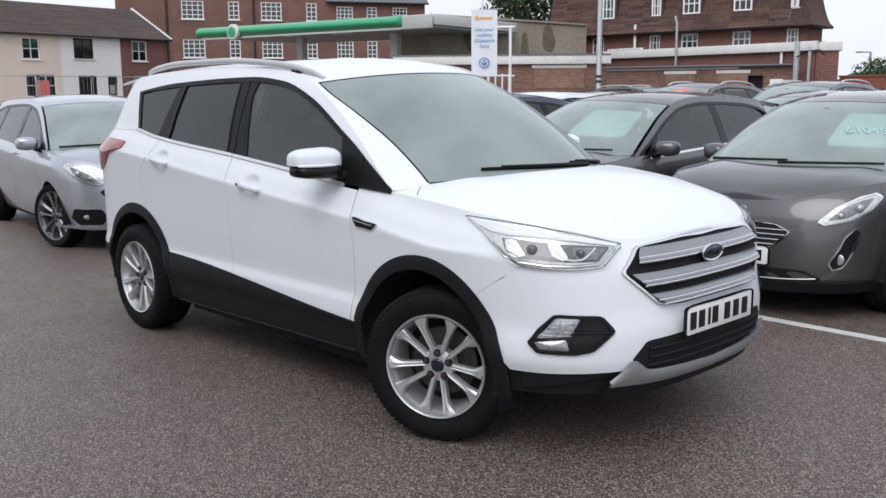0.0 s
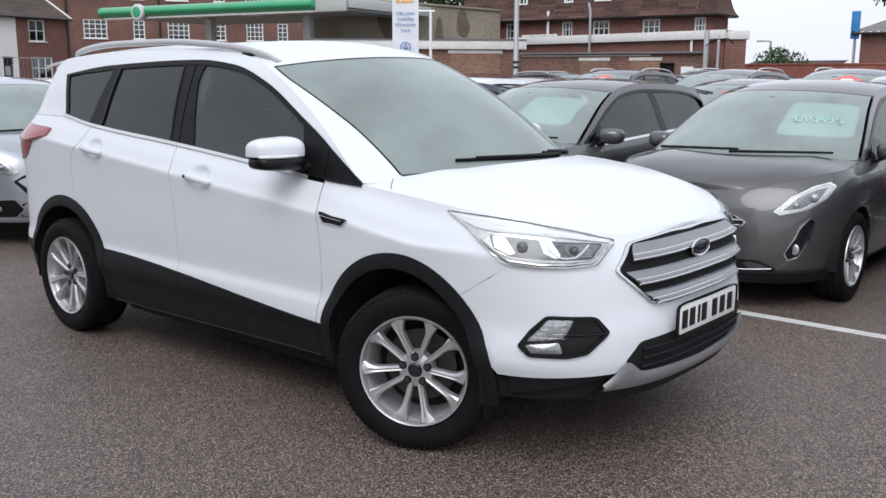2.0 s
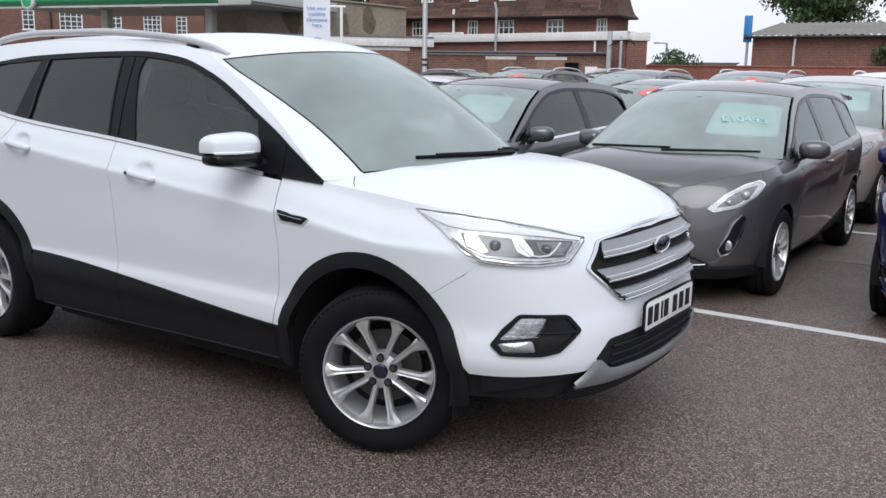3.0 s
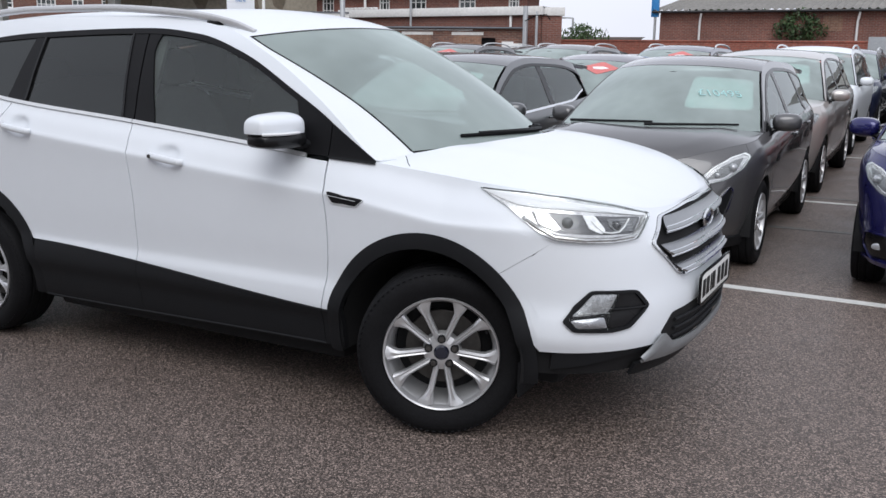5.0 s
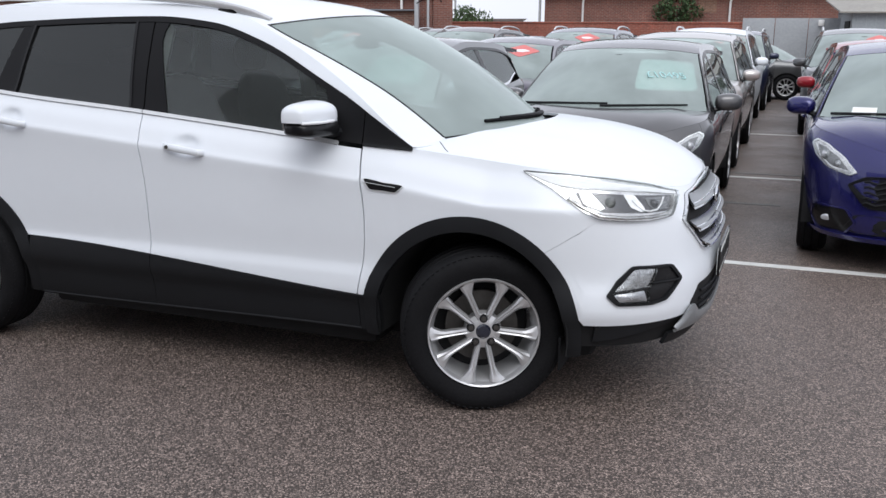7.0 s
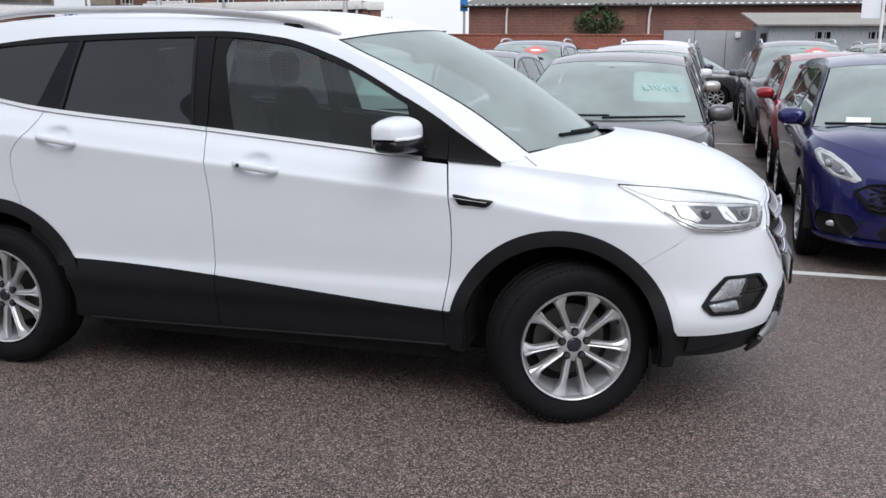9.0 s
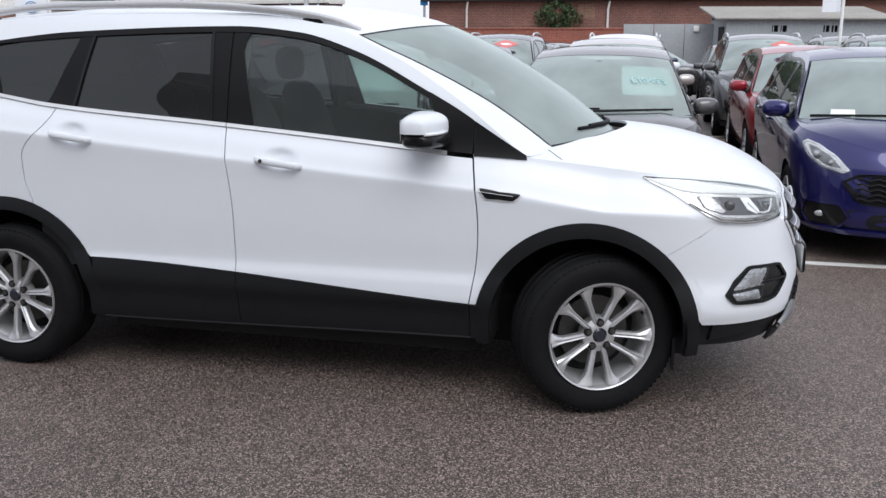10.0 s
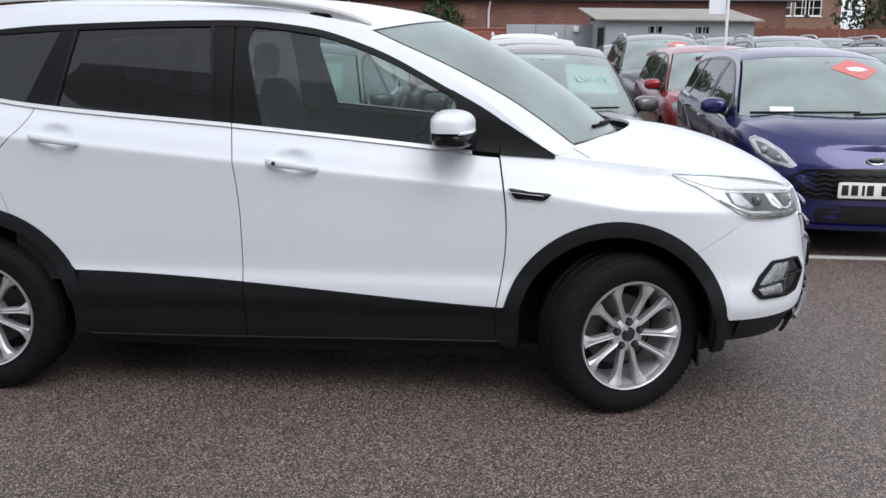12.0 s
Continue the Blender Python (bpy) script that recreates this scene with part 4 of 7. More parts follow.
        for dz, r in ((0.0, 0.0065), (0.015, 0.004)):
            part("bar_edge", tube([F((-1 + 2 * t / 24) * (hb + (ht - hb) * dz / (zt - zb)), zb + dz, 0.028 - 0.005 * (dz > 0)) for t in range(25)], r, 6), CHROME, gr)
    bd = part("badge", blob(F(0, 0.83, 0.03), (0.014, 0.075, 0.032), 2, 28, 12), BADGE_BLUE, gr, "dark oval badge")
    part("badge_ring", tube([F(0, 0.83, 0.036) + Vector((0, 0.078 * math.cos(q), 0.034 * math.sin(q))) for q in [2 * math.pi * t / 28 for t in range(29)]], 0.005, 6, caps=False), CHROME, bd)
    lower = [(-0.505, 0.455), (-0.44, 0.526), (-0.25, 0.533), (0.25, 0.533), (0.44, 0.526), (0.505, 0.455), (0.43, 0.405), (0.0, 0.378), (-0.43, 0.405)]
    lg = part("lower_intake", fill_poly(lower, F, 0.003, 4, per=8), DARK, car, "black lower air intake")
    for z in (0.425, 0.46, 0.495):
        part("intake_slat", tube([F(-0.43 + 0.86 * t / 20, z, 0.008) for t in range(21)], 0.007, 6), BLACK_PLASTIC, lg)
    lip = lambda y: float(np.interp(abs(y), (0, 0.40, 0.44, 0.505, 0.57), (0.384, 0.404, 0.412, 0.462, 0.368)))
    part("skid_plate", grid(lambda u, v: F(-0.57 + 1.14 * u, (0.345 + 0.012 * abs(2 * u - 1)) + (lip(-0.57 + 1.14 * u) - 0.345 - 0.012 * abs(2 * u - 1)) * v, 0.008 + 0.008 * math.sin(math.pi * v)), 60, 6, 0.012, True), SKID_SILVER, car, "satin silver skid plate")
    part("under_lip", grid(lambda u, v: F(-0.58 + 1.16 * u, 0.30 + 0.045 * v, -0.012), 30, 3, 0.015, True), BLACK_PLASTIC, car)
    number_plate(car, Vector((B.front(0, 0.575, 0.022).x, 0, 0.578)), 0)
    # wheels and underbody
    for x, y, st in ((1.366, -0.750, 24), (1.366, 0.750, 26), (-1.345, -0.762, 0), (-1.345, 0.762, 0)):
        wheel(car, x, y, 0.337, steer=st, turn=math.radians(-90 if x > 0 else -78))
    part("underbody", box(3.7, 1.15, 0.24, (-0.05, 0, 0.305), 0.04), DARK, car)
    part("floor_pan", box(1.78, 1.5, 0.15, (0, 0, 0.265), 0.03), DARK, car)
    cabin(car, B, 1.0)
    return car


def number_plate(car, c, turn):
    """White plate with plain dark bars where the characters stand."""
    pl = part("number_plate", box(0.012, 0.525, 0.115, c, 0.004), PLATE_WHITE, car, "white number plate with black characters")
    part("plate_frame", frame_poly([(-0.275, -0.066), (0.275, -0.066), (0.275, 0.066), (-0.275, 0.066)], lambda a, b, o: c + Vector((o, a, b)), 0.002, 0.012, 0.006, per=3), GLOSS_BLACK, pl)
    for i, y in enumerate((-0.215, -0.150, -0.092, -0.045, 0.052, 0.125, 0.198)):
        wd = 0.045 if i not in (2,) else 0.018
        part("plate_mark", box(0.004, wd, 0.072, c + Vector((0.007, y, 0)), 0.001), PLATE_INK, pl)
    return pl


def cabin(car, B, k=1.0):
    """Seats, dash, wheel and lining, seen through the glass."""
    part("cabin_floor", box(2.3, 1.3, 0.08, (-0.35, 0, 0.50), 0.02), SEAT, car)
    part("headliner", grid(lambda u, v: B.top(-1.6 + 1.85 * u, -0.9 + 1.8 * v) - Vector((0, 0, 0.045)), 10, 10), BEIGE_TRIM, car)
    dash = part("dashboard", blob((0.80, 0, 0.93), (0.36, 0.66, 0.15), 3.2, 24, 12), SEAT, car)
    part("instrument_hood", blob((0.60, -0.36, 1.06), (0.12, 0.2, 0.05), 2.6, 16, 8), SEAT, dash)
    for y in (-0.36, 0.36):
        seat = part("front_seat", blob((0.02, y, 0.66), (0.27, 0.25, 0.09), 3.0, 20, 10), SEAT, car)
        part("backrest", blob((-0.28, y, 0.98), (0.09, 0.24, 0.33), 3.0, 20, 12, lambda q: Vector((q.x - 0.9 * q.z, q.y * (1 - 0.12 * q.z), q.z))), SEAT, seat)
        part("headrest", blob((-0.40, y, 1.40), (0.055, 0.13, 0.09), 3.0, 16, 10), SEAT, seat)
    rs = part("rear_seat", blob((-0.88, 0, 0.68), (0.26, 0.62, 0.10), 3.4, 20, 10), SEAT, car)
    part("backrest", blob((-1.20, 0, 1.0), (0.09, 0.62, 0.34), 3.4, 20, 12, lambda q: Vector((q.x - 0.8 * q.z, q.y, q.z))), SEAT, rs)
    for y in (-0.38, 0.38):
        part("headrest", blob((-1.30, y, 1.36), (0.05, 0.12, 0.07), 3.0, 14, 8), SEAT, rs)
    wh = part("steering_wheel", tube([Vector((0.42, -0.36, 0.98)) + Vector((0.09 * math.sin(q), 0.18 * math.cos(q), 0.16 * math.sin(q))) for q in [2 * math.pi * t / 24 for t in range(25)]], 0.014, 8, caps=False), BLACK_PLASTIC, car)
    part("wheel_boss", blob((0.44, -0.36, 0.98), (0.04, 0.07, 0.06), 2.5, 14, 8), BLACK_PLASTIC, wh)
    part("rear_view_mirror", blob((0.50, 0, 1.47), (0.03, 0.12, 0.035), 3, 14, 8), BLACK_PLASTIC, car)
    part("sensor_cover", blob((0.62, 0, 1.50), (0.10, 0.07, 0.03), 2.6, 14, 8), BLACK_PLASTIC, car)
    for sg in (-1, 1):
        part("pillar_lining", tube([B.side(-0.25, 1.17, -0.05) * 1 if sg < 0 else mirrored(B.side(-0.25, 1.17, -0.05), True), B.side(-0.22, 1.56, -0.05) if sg < 0 else mirrored(B.side(-0.22, 1.56, -0.05), True)], 0.045, 8), BEIGE_TRIM, car)
        part("door_card", grid(lambda u, v, sg=sg: mirrored(B.side(-1.2 + 2.0 * u, 0.5 + (B.belt(-1.2 + 2.0 * u) - 0.5) * v, -0.06), sg > 0), 14, 4), SEAT, car)


suv = build_suv()


# ---- ground ----
ASPHALT = asphalt("wet_asphalt", (0.082, 0.0642, 0.0555), 0.46)
LINE = mat("worn_white_line", (0.62, 0.62, 0.60), 0.6, vary=0.14, scale=5, fine=150)
LINE_OLD = mat("faded_white_line", (0.16, 0.16, 0.155), 0.6, vary=0.2, scale=5, fine=150)


def ground():
    def f(u, v):
        q = lambda t: math.copysign(abs(2 * t - 1) ** 3.2, t - 0.5)
        x, y = 1500 * q(u), 1500 * q(v)
        return Vector((x, y, 0.0))
    return tagged(part("ground", grid(f, 60, 60), ASPHALT), "dark wet asphalt of a car park", "ground", kind="structure")


ground()


def line(x0, y0, x1, y1, w, m=LINE, label="worn white painted parking line on asphalt"):
    d, c = math.hypot(x1 - x0, y1 - y0), ((x0 + x1) / 2, (y0 + y1) / 2)
    ob = part("parking_line", box(d, w, 0.004, (0, 0, 0)), m)
    ob.matrix_world = pose(c[0], c[1], 0.003, 0, 0, math.degrees(math.atan2(y1 - y0, x1 - x0)))
    return tagged(ob, label, "road marking", "parking lines", "structure")


line(-12, 2.21, 14, 2.19, 0.085)
line(-12, 6.32, 14, 6.32, 0.085)
line(-12, 11.2, 14, 11.2, 0.085)
line(1.2, 6.62, 3.6, 6.66, 0.07, LINE_OLD, "faded white parking line on asphalt")
line(1.75, 4.6, 2.45, 4.62, 0.07, LINE_OLD, "faded white parking line on asphalt")


# ---- the other parked cars ----
GREY = car_paint("magnetic_grey_paint", (0.098, 0.096, 0.099), 0.55, 0.40)
DKGREY = car_paint("dark_grey_paint", (0.095, 0.098, 0.102), 0.55, 0.36)
BLUE = car_paint("deep_blue_paint", (0.014, 0.014, 0.105), 0.4, 0.26)
RED = car_paint("red_paint", (0.30, 0.012, 0.022), 0.3, 0.28)
SILVER = car_paint("pale_silver_paint", (0.50, 0.47, 0.45), 0.5, 0.32)
STSILVER = car_paint("silver_blue_paint", (0.42, 0.44, 0.48), 0.55, 0.30)
BLACKP = car_paint("black_paint", (0.012, 0.012, 0.015), 0.2, 0.25)
PURPLE = car_paint("dark_purple_paint", (0.035, 0.022, 0.045), 0.4, 0.28)
NAVY = car_paint("navy_paint", (0.02, 0.025, 0.06), 0.4, 0.28)
STICK_RED = mat("red_sticker", (0.60, 0.17, 0.16), 0.5)
STICK_WHITE = mat("white_sticker", (0.8, 0.8, 0.8), 0.5)
SHEET = mat("pale_green_price_sheet", (0.62, 0.80, 0.77), 0.5, vary=0.03)
SHEET_INK = mat("price_ink", (0.34, 0.54, 0.54), 0.6)
MACHINED = mat("machined_alloy", (0.24, 0.24, 0.245), 0.3, 0.75, vary=0.06, scale=12, fine=200)

HATCH = dict(
    width=([0.12, 0.20, 0.32, 0.45, 0.60, 0.72, 0.80, 0.87, 0.95, 1.05, 1.2, 1.32, 1.42], [0.66, 0.75, 0.80, 0.832, 0.845, 0.857, 0.857, 0.842, 0.785, 0.74, 0.67, 0.605, 0.54]),
    nose=([0.12, 0.25, 0.35, 0.50, 0.62, 0.75, 0.82, 0.90, 0.97], [1.93, 2.03, 2.06, 2.055, 2.035, 1.985, 1.93, 1.82, 1.66]),
    tail=([0.12, 0.3, 0.55, 0.8, 1.0, 1.2, 1.4], [-1.86, -1.96, -1.99, -1.97, -1.93, -1.80, -1.56]),
    taper=([-2.0, -1.3, -0.4, 0.7, 1.3, 1.8], [0.95, 0.99, 1.0, 1.0, 0.99, 0.97]),
    cant=([-1.75, -1.4, -1.0, -0.3, 0.1, 0.45, 0.8, 1.10], [1.30, 1.385, 1.425, 1.44, 1.405, 1.29, 1.11, 0.935]),
    fender=([0.95, 1.15, 1.35, 1.6, 1.75, 1.9, 2.05, 2.28], [0.945, 0.935, 0.92, 0.90, 0.88, 0.84, 0.79, 0.77]),
    belt=([-1.7, -1.0, 0.0, 0.8, 1.1], [1.07, 1.02, 0.97, 0.93, 0.915]),
    win=([-1.7, -1.3, -1.0, -0.3, 0.1, 0.45, 0.8, 1.1], [1.21, 1.32, 1.365, 1.385, 1.35, 1.235, 1.06, 0.915]),
    hood=([1.0, 1.3, 1.6, 1.85, 2.0], [1.0, 0.995, 0.96, 0.885, 0.80]),
    low=([-2.4, 2.4], [0.235, 0.235]), sill=([-2.4, 2.4], [0.19, 0.19]),
    xf=1.28, xr=-1.32, n=2.7, shear=0.05, bow=0.42, crown=0.045, hood_x=1.08,
    axles=(1.2465, -1.2465), hub=0.312, arch=0.342, well=0.335,
    lamp=((1.905, 0.662), (1.84, 0.755), (1.75, 0.818), (1.66, 0.842), (1.615, 0.82), (1.665, 0.745), (1.76, 0.675), (1.87, 0.640)),
    gaps=(0.86, -0.10, -0.92), seats=(-0.05, 0.0), dy=-0.06, roof=(-1.62, 0.26),
)


def scaled(p, kx, kz, kw, **more):
    """The same kind of body, longer, taller or wider."""
    q = dict(p)
    for key in ("width",):
        q[key] = ([z * kz for z in p[key][0]], [w * kw for w in p[key][1]])
    for key in ("nose", "tail"):
        q[key] = ([z * kz for z in p[key][0]], [x * kx for x in p[key][1]])
    q["taper"] = ([x * kx for x in p["taper"][0]], p["taper"][1])
    for key in ("cant", "belt", "win", "hood"):
        q[key] = ([x * kx for x in p[key][0]], [z * kz for z in p[key][1]])
    q["xf"], q["xr"] = p["xf"] * kx, p["xr"] * kx
    q["fender"] = ([q["xf"] + (s - p["xf"]) if s > p["xf"] else s * kx for s in p["fender"][0]], [z * kz for z in p["fender"][1]])
    q["axles"] = tuple(a * kx for a in p["axles"])
    q["lamp"] = tuple((q["xf"] + (s - p["xf"]), z * kz) for s, z in p["lamp"])
    q["gaps"], q["roof"] = tuple(g * kx for g in p["gaps"]), tuple(g * kx for g in p["roof"])
    q["hood_x"] = p["hood_x"] * kx
    q.update(more)
    return q


SMALL_SUV = scaled(HATCH, 1.07, 1.12, 1.04, hub=0.33, arch=0.375, well=0.365, low=([-2.4, 2.4], [0.30, 0.30]), sill=([-2.4, 2.4], [0.23, 0.23]))
MPV = scaled(HATCH, 1.06, 1.06, 1.03)


def diamond(car, B, u0, x0, size=0.26):
    pr = lambda a, b, o: B.top(x0 + b, u0 + a) + Vector((0.6, 0, 0.8)) * (o + 0.003)
    s = part("windscreen_sticker", fill_poly([(-size * 1.3, 0), (0, -size * 0.62), (size * 1.3, 0), (0, size * 0.62)], pr, 0.002, 3), STICK_RED, car, "red and white diamond sticker")
    part("sticker_band", fill_poly([(-size * 0.55, 0.0), (size * 0.2, -0.02), (size * 0.62, 0.02), (size * 0.1, 0.055), (-size * 0.4, 0.045)], pr, 0.006, 2), STICK_WHITE, s)


def lettering(name, text, size, material, parent, m):
    """Flat letters of the built-in font as a mesh."""
    cu = bpy.data.curves.new("letters", "FONT")
    cu.body, cu.size, cu.align_x, cu.align_y, cu.extrude = text, size, "CENTER", "CENTER", 0.001
    tmp = bpy.data.objects.new("letters", cu)
    scene.collection.objects.link(tmp)
    me = bpy.data.meshes.new_from_object(tmp.evaluated_get(bpy.context.evaluated_depsgraph_get()))
    bpy.data.objects.remove(tmp)
    me.materials.clear()
    me.materials.append(material)
    ob = new(name, me)
    ob.parent = parent
    ob.matrix_local = m
    return ob


def build_car(name, label, p, paint, m, grille="slats", sticker="", doors=5, alloy=None, near=True, rails=False, glass=None, group="parked cars", at=0.35, steer=0):
    B = Body(p)
    car = thing(name, label, "car", group)
    q = 1.0 if near else 0.6
    N = lambda k: max(int(k * q), 3)
    hub, gp = p["hub"], p["gaps"]
    fg, mg, rg = gp
    if doors == 3:
        mg = mg - 0.32
    glass = glass or GLASS
    for mir in (False, True):
        k = dict(mirror=mir)
        bl = lambda s: B.belt(s) - 0.01
        part("front_wing", B.panel(lambda v: fg + 0.003, 1.62, B.low, lambda s: B.fender(s), N(40), N(14), thick=0.012, **k), paint, car)
        part("front_bumper", B.panel(1.622, B.xf + 1, B.low, lambda s: B.fender(s), N(30), N(14), thick=0.012, **k), paint, car)
        df = part("front_door", B.panel(lambda v: mg + 0.003, lambda v: fg - 0.003, B.low, bl, N(20), N(14), thick=0.012, **k), paint, car)
        if doors == 5:
            rgap = lambda v: rg + 0.10 - 0.16 * smooth(0.1, 0.6, v)
            part("rear_door", B.panel(lambda v: rgap(v) + 0.003, lambda v: mg - 0.003, B.low, bl, N(20), N(14), thick=0.012, **k), paint, car)
        else:
            rgap = lambda v: mg - 0.003
        part("rear_quarter", B.panel(lambda v: B.xr - 1, lambda v: rgap(v) - 0.003, B.low, lambda s: B.belt(max(s, B.p["belt"][0][0])) - 0.01, N(50), N(14), thick=0.012, **k), paint, car)
        part("roof_side", B.panel(p["cant"][0][0], p["cant"][0][-1] - 0.02, lambda s: B.win(s), lambda s: B.cant(s) + 0.002, N(36), 4, thick=0.01, **k), paint, car)
        part("rear_pillar", B.panel(B.xr - 1, rg - 0.58, lambda s: B.belt(B.p["belt"][0][0]) - 0.012, lambda s: B.cant(max(s, p["cant"][0][0] + 0.1)), N(24), 8, thick=0.01, **k), paint, car)
        lo, hi = (lambda s: B.belt(s) - 0.008), (lambda s: B.win(s) - 0.01)
        end = p["win"][0][-1] - 0.22
        part("window_frame", B.panel(rg - 0.62, end + 0.12, lambda s: B.win(s) - 0.025, lambda s: B.win(s) + 0.002, N(30), 2, 0.004, 0.008, **k), GLOSS_BLACK, car)
        part("window_pane", B.panel(lambda v: mg + 0.05, lambda v: end - 0.22 * v, lo, hi, N(20), 8, -0.003, **k), glass, df)
        part("pillar_cover", B.panel(lambda v: mg - 0.05, lambda v: mg + 0.06, lo, hi, 4, 6, 0.0, 0.008, **k), GLOSS_BLACK, df)
        part("sail_panel", B.panel(lambda v: end - 0.02 - 0.22 * v, lambda v: end + 0.16 - 0.34 * v, lo, lambda s: B.win(min(s, p["win"][0][-1])) - 0.004, 8, 6, 0.001, 0.008, **k), GLOSS_BLACK, df)
        if doors == 5:
            part("window_pane", B.panel(lambda v: rg + 0.10 * v - 0.08, lambda v: mg - 0.04, lo, hi, N(14), 8, -0.003, **k), glass, car)
            part("pillar_cover", B.panel(lambda v: rg - 0.16 + 0.10 * v, lambda v: rg - 0.07 + 0.10 * v, lo, hi, 4, 6, 0.0, 0.008, **k), GLOSS_BLACK, car)
            part("quarter_window", B.panel(lambda v: rg - 0.52 + 0.1 * v, lambda v: rg - 0.15 + 0.10 * v, lo, lambda s: hi(s) - 0.05 * smooth(rg - 0.2, rg - 0.55, s), 8, 6, 0.0, **k), PRIVACY, car)
        else:
            part("quarter_window", B.panel(lambda v: rg - 0.50 + 0.12 * v, lambda v: mg - 0.04, lambda s: lo(s) + 0.07 * smooth(rg, rg - 0.5, s), lambda s: hi(s) - 0.05 * smooth(rg - 0.1, rg - 0.5, s), 16, 6, -0.003, **k), glass, car)
            part("belt_strip", B.panel(rg - 0.45, end, lambda s: B.belt(s) - 0.014 + 0.07 * smooth(rg, rg - 0.5, s), lambda s: B.belt(s) + 0.004 + 0.07 * smooth(rg, rg - 0.5, s), 20, 2, 0.006, 0.008, **k), CHROME, car)
        part("sill", B.panel(rg, fg + 0.02, B.sill_c, lambda s: B.low_c(s) + 0.01, 10, 3, -0.004, 0.02, **k), BLACK_PLASTIC, car)
        if near:
            for hx in ((mg + 0.16,) if doors == 3 else (mg + 0.14, rg + 0.12)):
                part("door_handle", tube([mirrored(B.side(hx - 0.09 + 0.18 * t / 8, B.belt(hx) - 0.10, 0.008 + 0.018 * math.sin(math.pi * t / 8) ** 0.5), mir) for t in range(9)], 0.011, 8), paint, df)
        pr = lambda a, b, o, mir=mir: mirrored(B.side(a, b, o), mir)
        lamp = part("headlamp", fill_poly(p["lamp"], pr, 0.004, 3), LAMP_SILVER if near else FOG_LENS, car, "clear headlamp")
        if near:
            part("light_strip", frame_poly(p["lamp"], pr, 0.004, 0.010, 0.005), LAMP_BACK, lamp)
            inner = [(p["xf"] + 0.585, 0.672), (p["xf"] + 0.53, 0.748), (p["xf"] + 0.45, 0.798), (p["xf"] + 0.39, 0.812), (p["xf"] + 0.42, 0.75), (p["xf"] + 0.50, 0.688)]
            kz = p["lamp"][0][1] / 0.662
            part("bezel", fill_poly([(a, b * kz) for a, b in inner], pr, 0.008, 3), LAMP_SMOKE, lamp)
            for a, b, r in ((p["xf"] + 0.455, 0.752, 0.036), (p["xf"] + 0.53, 0.705, 0.026)):
                part("projector", blob(pr(a, b * kz, 0.006), (r * 0.9, r * 0.9, r * 0.9), 2.0, 14, 8), LAMP_MID, lamp)
        part("lamp_cover", fill_poly(p["lamp"], pr, 0.014, 3, dome=0.018), CLEAR, lamp)
        tl = [(B.xr - 0.30, 1.02), (B.xr - 0.62, 1.04), (B.xr - 0.66, 0.80), (B.xr - 0.42, 0.78)]
        part("tail_lamp", fill_poly(tl, pr, 0.006, 3, dome=0.01), RED_LENS, car, "red tail lamp")
        sg = 1 if mir else -1
        mx, mz = end - 0.13, B.belt(end) + 0.075
        mc = Vector((mx, sg * (p["width"][1][5] + 0.035), mz))
        mr = part("door_mirror", blob(mc, (0.085, 0.105, 0.068), 2.7, N(20), N(12), lambda q, sg=sg: Vector((q.x * (1 - 0.2 * q.y * sg) - 0.15 * q.y * sg, q.y, q.z))), paint, car)
        part("mirror_arm", tube([mc + Vector((0.02, -sg * 0.05, -0.045)), mc + Vector((0.05, -sg * 0.14, -0.075))], 0.026, 8, squash=(1.3, 0.8)), GLOSS_BLACK, mr)
        for xw in p["axles"]:
            liner = grid(lambda u, v, xw=xw: mirrored(Vector((xw + (p["well"] + 0.01) * math.cos(math.radians(-10 + 200 * u)), -0.45 - 0.37 * v, hub + (p["well"] + 0.01) * math.sin(math.radians(-10 + 200 * u)))), mir), 18, 2)
            grid(lambda u, v, xw=xw: mirrored(Vector((xw - 0.35 + 0.7 * u, -0.45, 0.15 + 0.5 * v)), mir), 2, 2, bm=liner)
            part("wheel_liner", liner, DARK, car)
        fr = pr
        if grille == "slats":
            fog = [(1.826, 0.395), (1.768, 0.575), (1.725, 0.63), (1.70, 0.60), (1.715, 0.48), (1.755, 0.37), (1.80, 0.35)]
        else:
            fog = [(1.57, 0.32), (1.64, 0.43), (1.86, 0.43), (1.90, 0.34), (1.84, 0.26), (1.63, 0.25)]
        fog = [(p["xf"] - 1.28 + a, b) for a, b in fog]
        f = part("fog_surround", fill_poly(fog, fr, 0.003, 3), GLOSS_BLACK, car)
        if near:
            part("fog_trim", frame_poly(fog, fr, 0.002, 0.010, 0.008), CHROME if grille == "slats" else paint, f)
            fc = fr(p["xf"] + 0.495, 0.425, 0.0) if grille == "slats" else fr(p["xf"] + 0.46, 0.345, 0.0)
            part("fog_lamp", blob(fc, (0.012, 0.030, 0.036) if grille == "slats" else (0.012, 0.045, 0.022), 2.2, 14, 8), LAMP_MID, f)
        if rails:
            part("roof_rail", tube([(p["roof"][0] + 0.3 + 1.35 * t / 12, sg * 0.60, B.cant(p["roof"][0] + 0.3 + 1.35 * t / 12) + 0.055 * math.sin(math.pi * t / 12) ** 0.4 + 0.01) for t in range(13)], 0.016, 6), SATIN, car)
    part("roof", grid(lambda u, v: B.top(p["cant"][0][0] + 0.1 + (p["roof"][1] - p["cant"][0][0] - 0.1) * u, -1 + 2 * v), N(20), N(20), 0.01), paint, car)
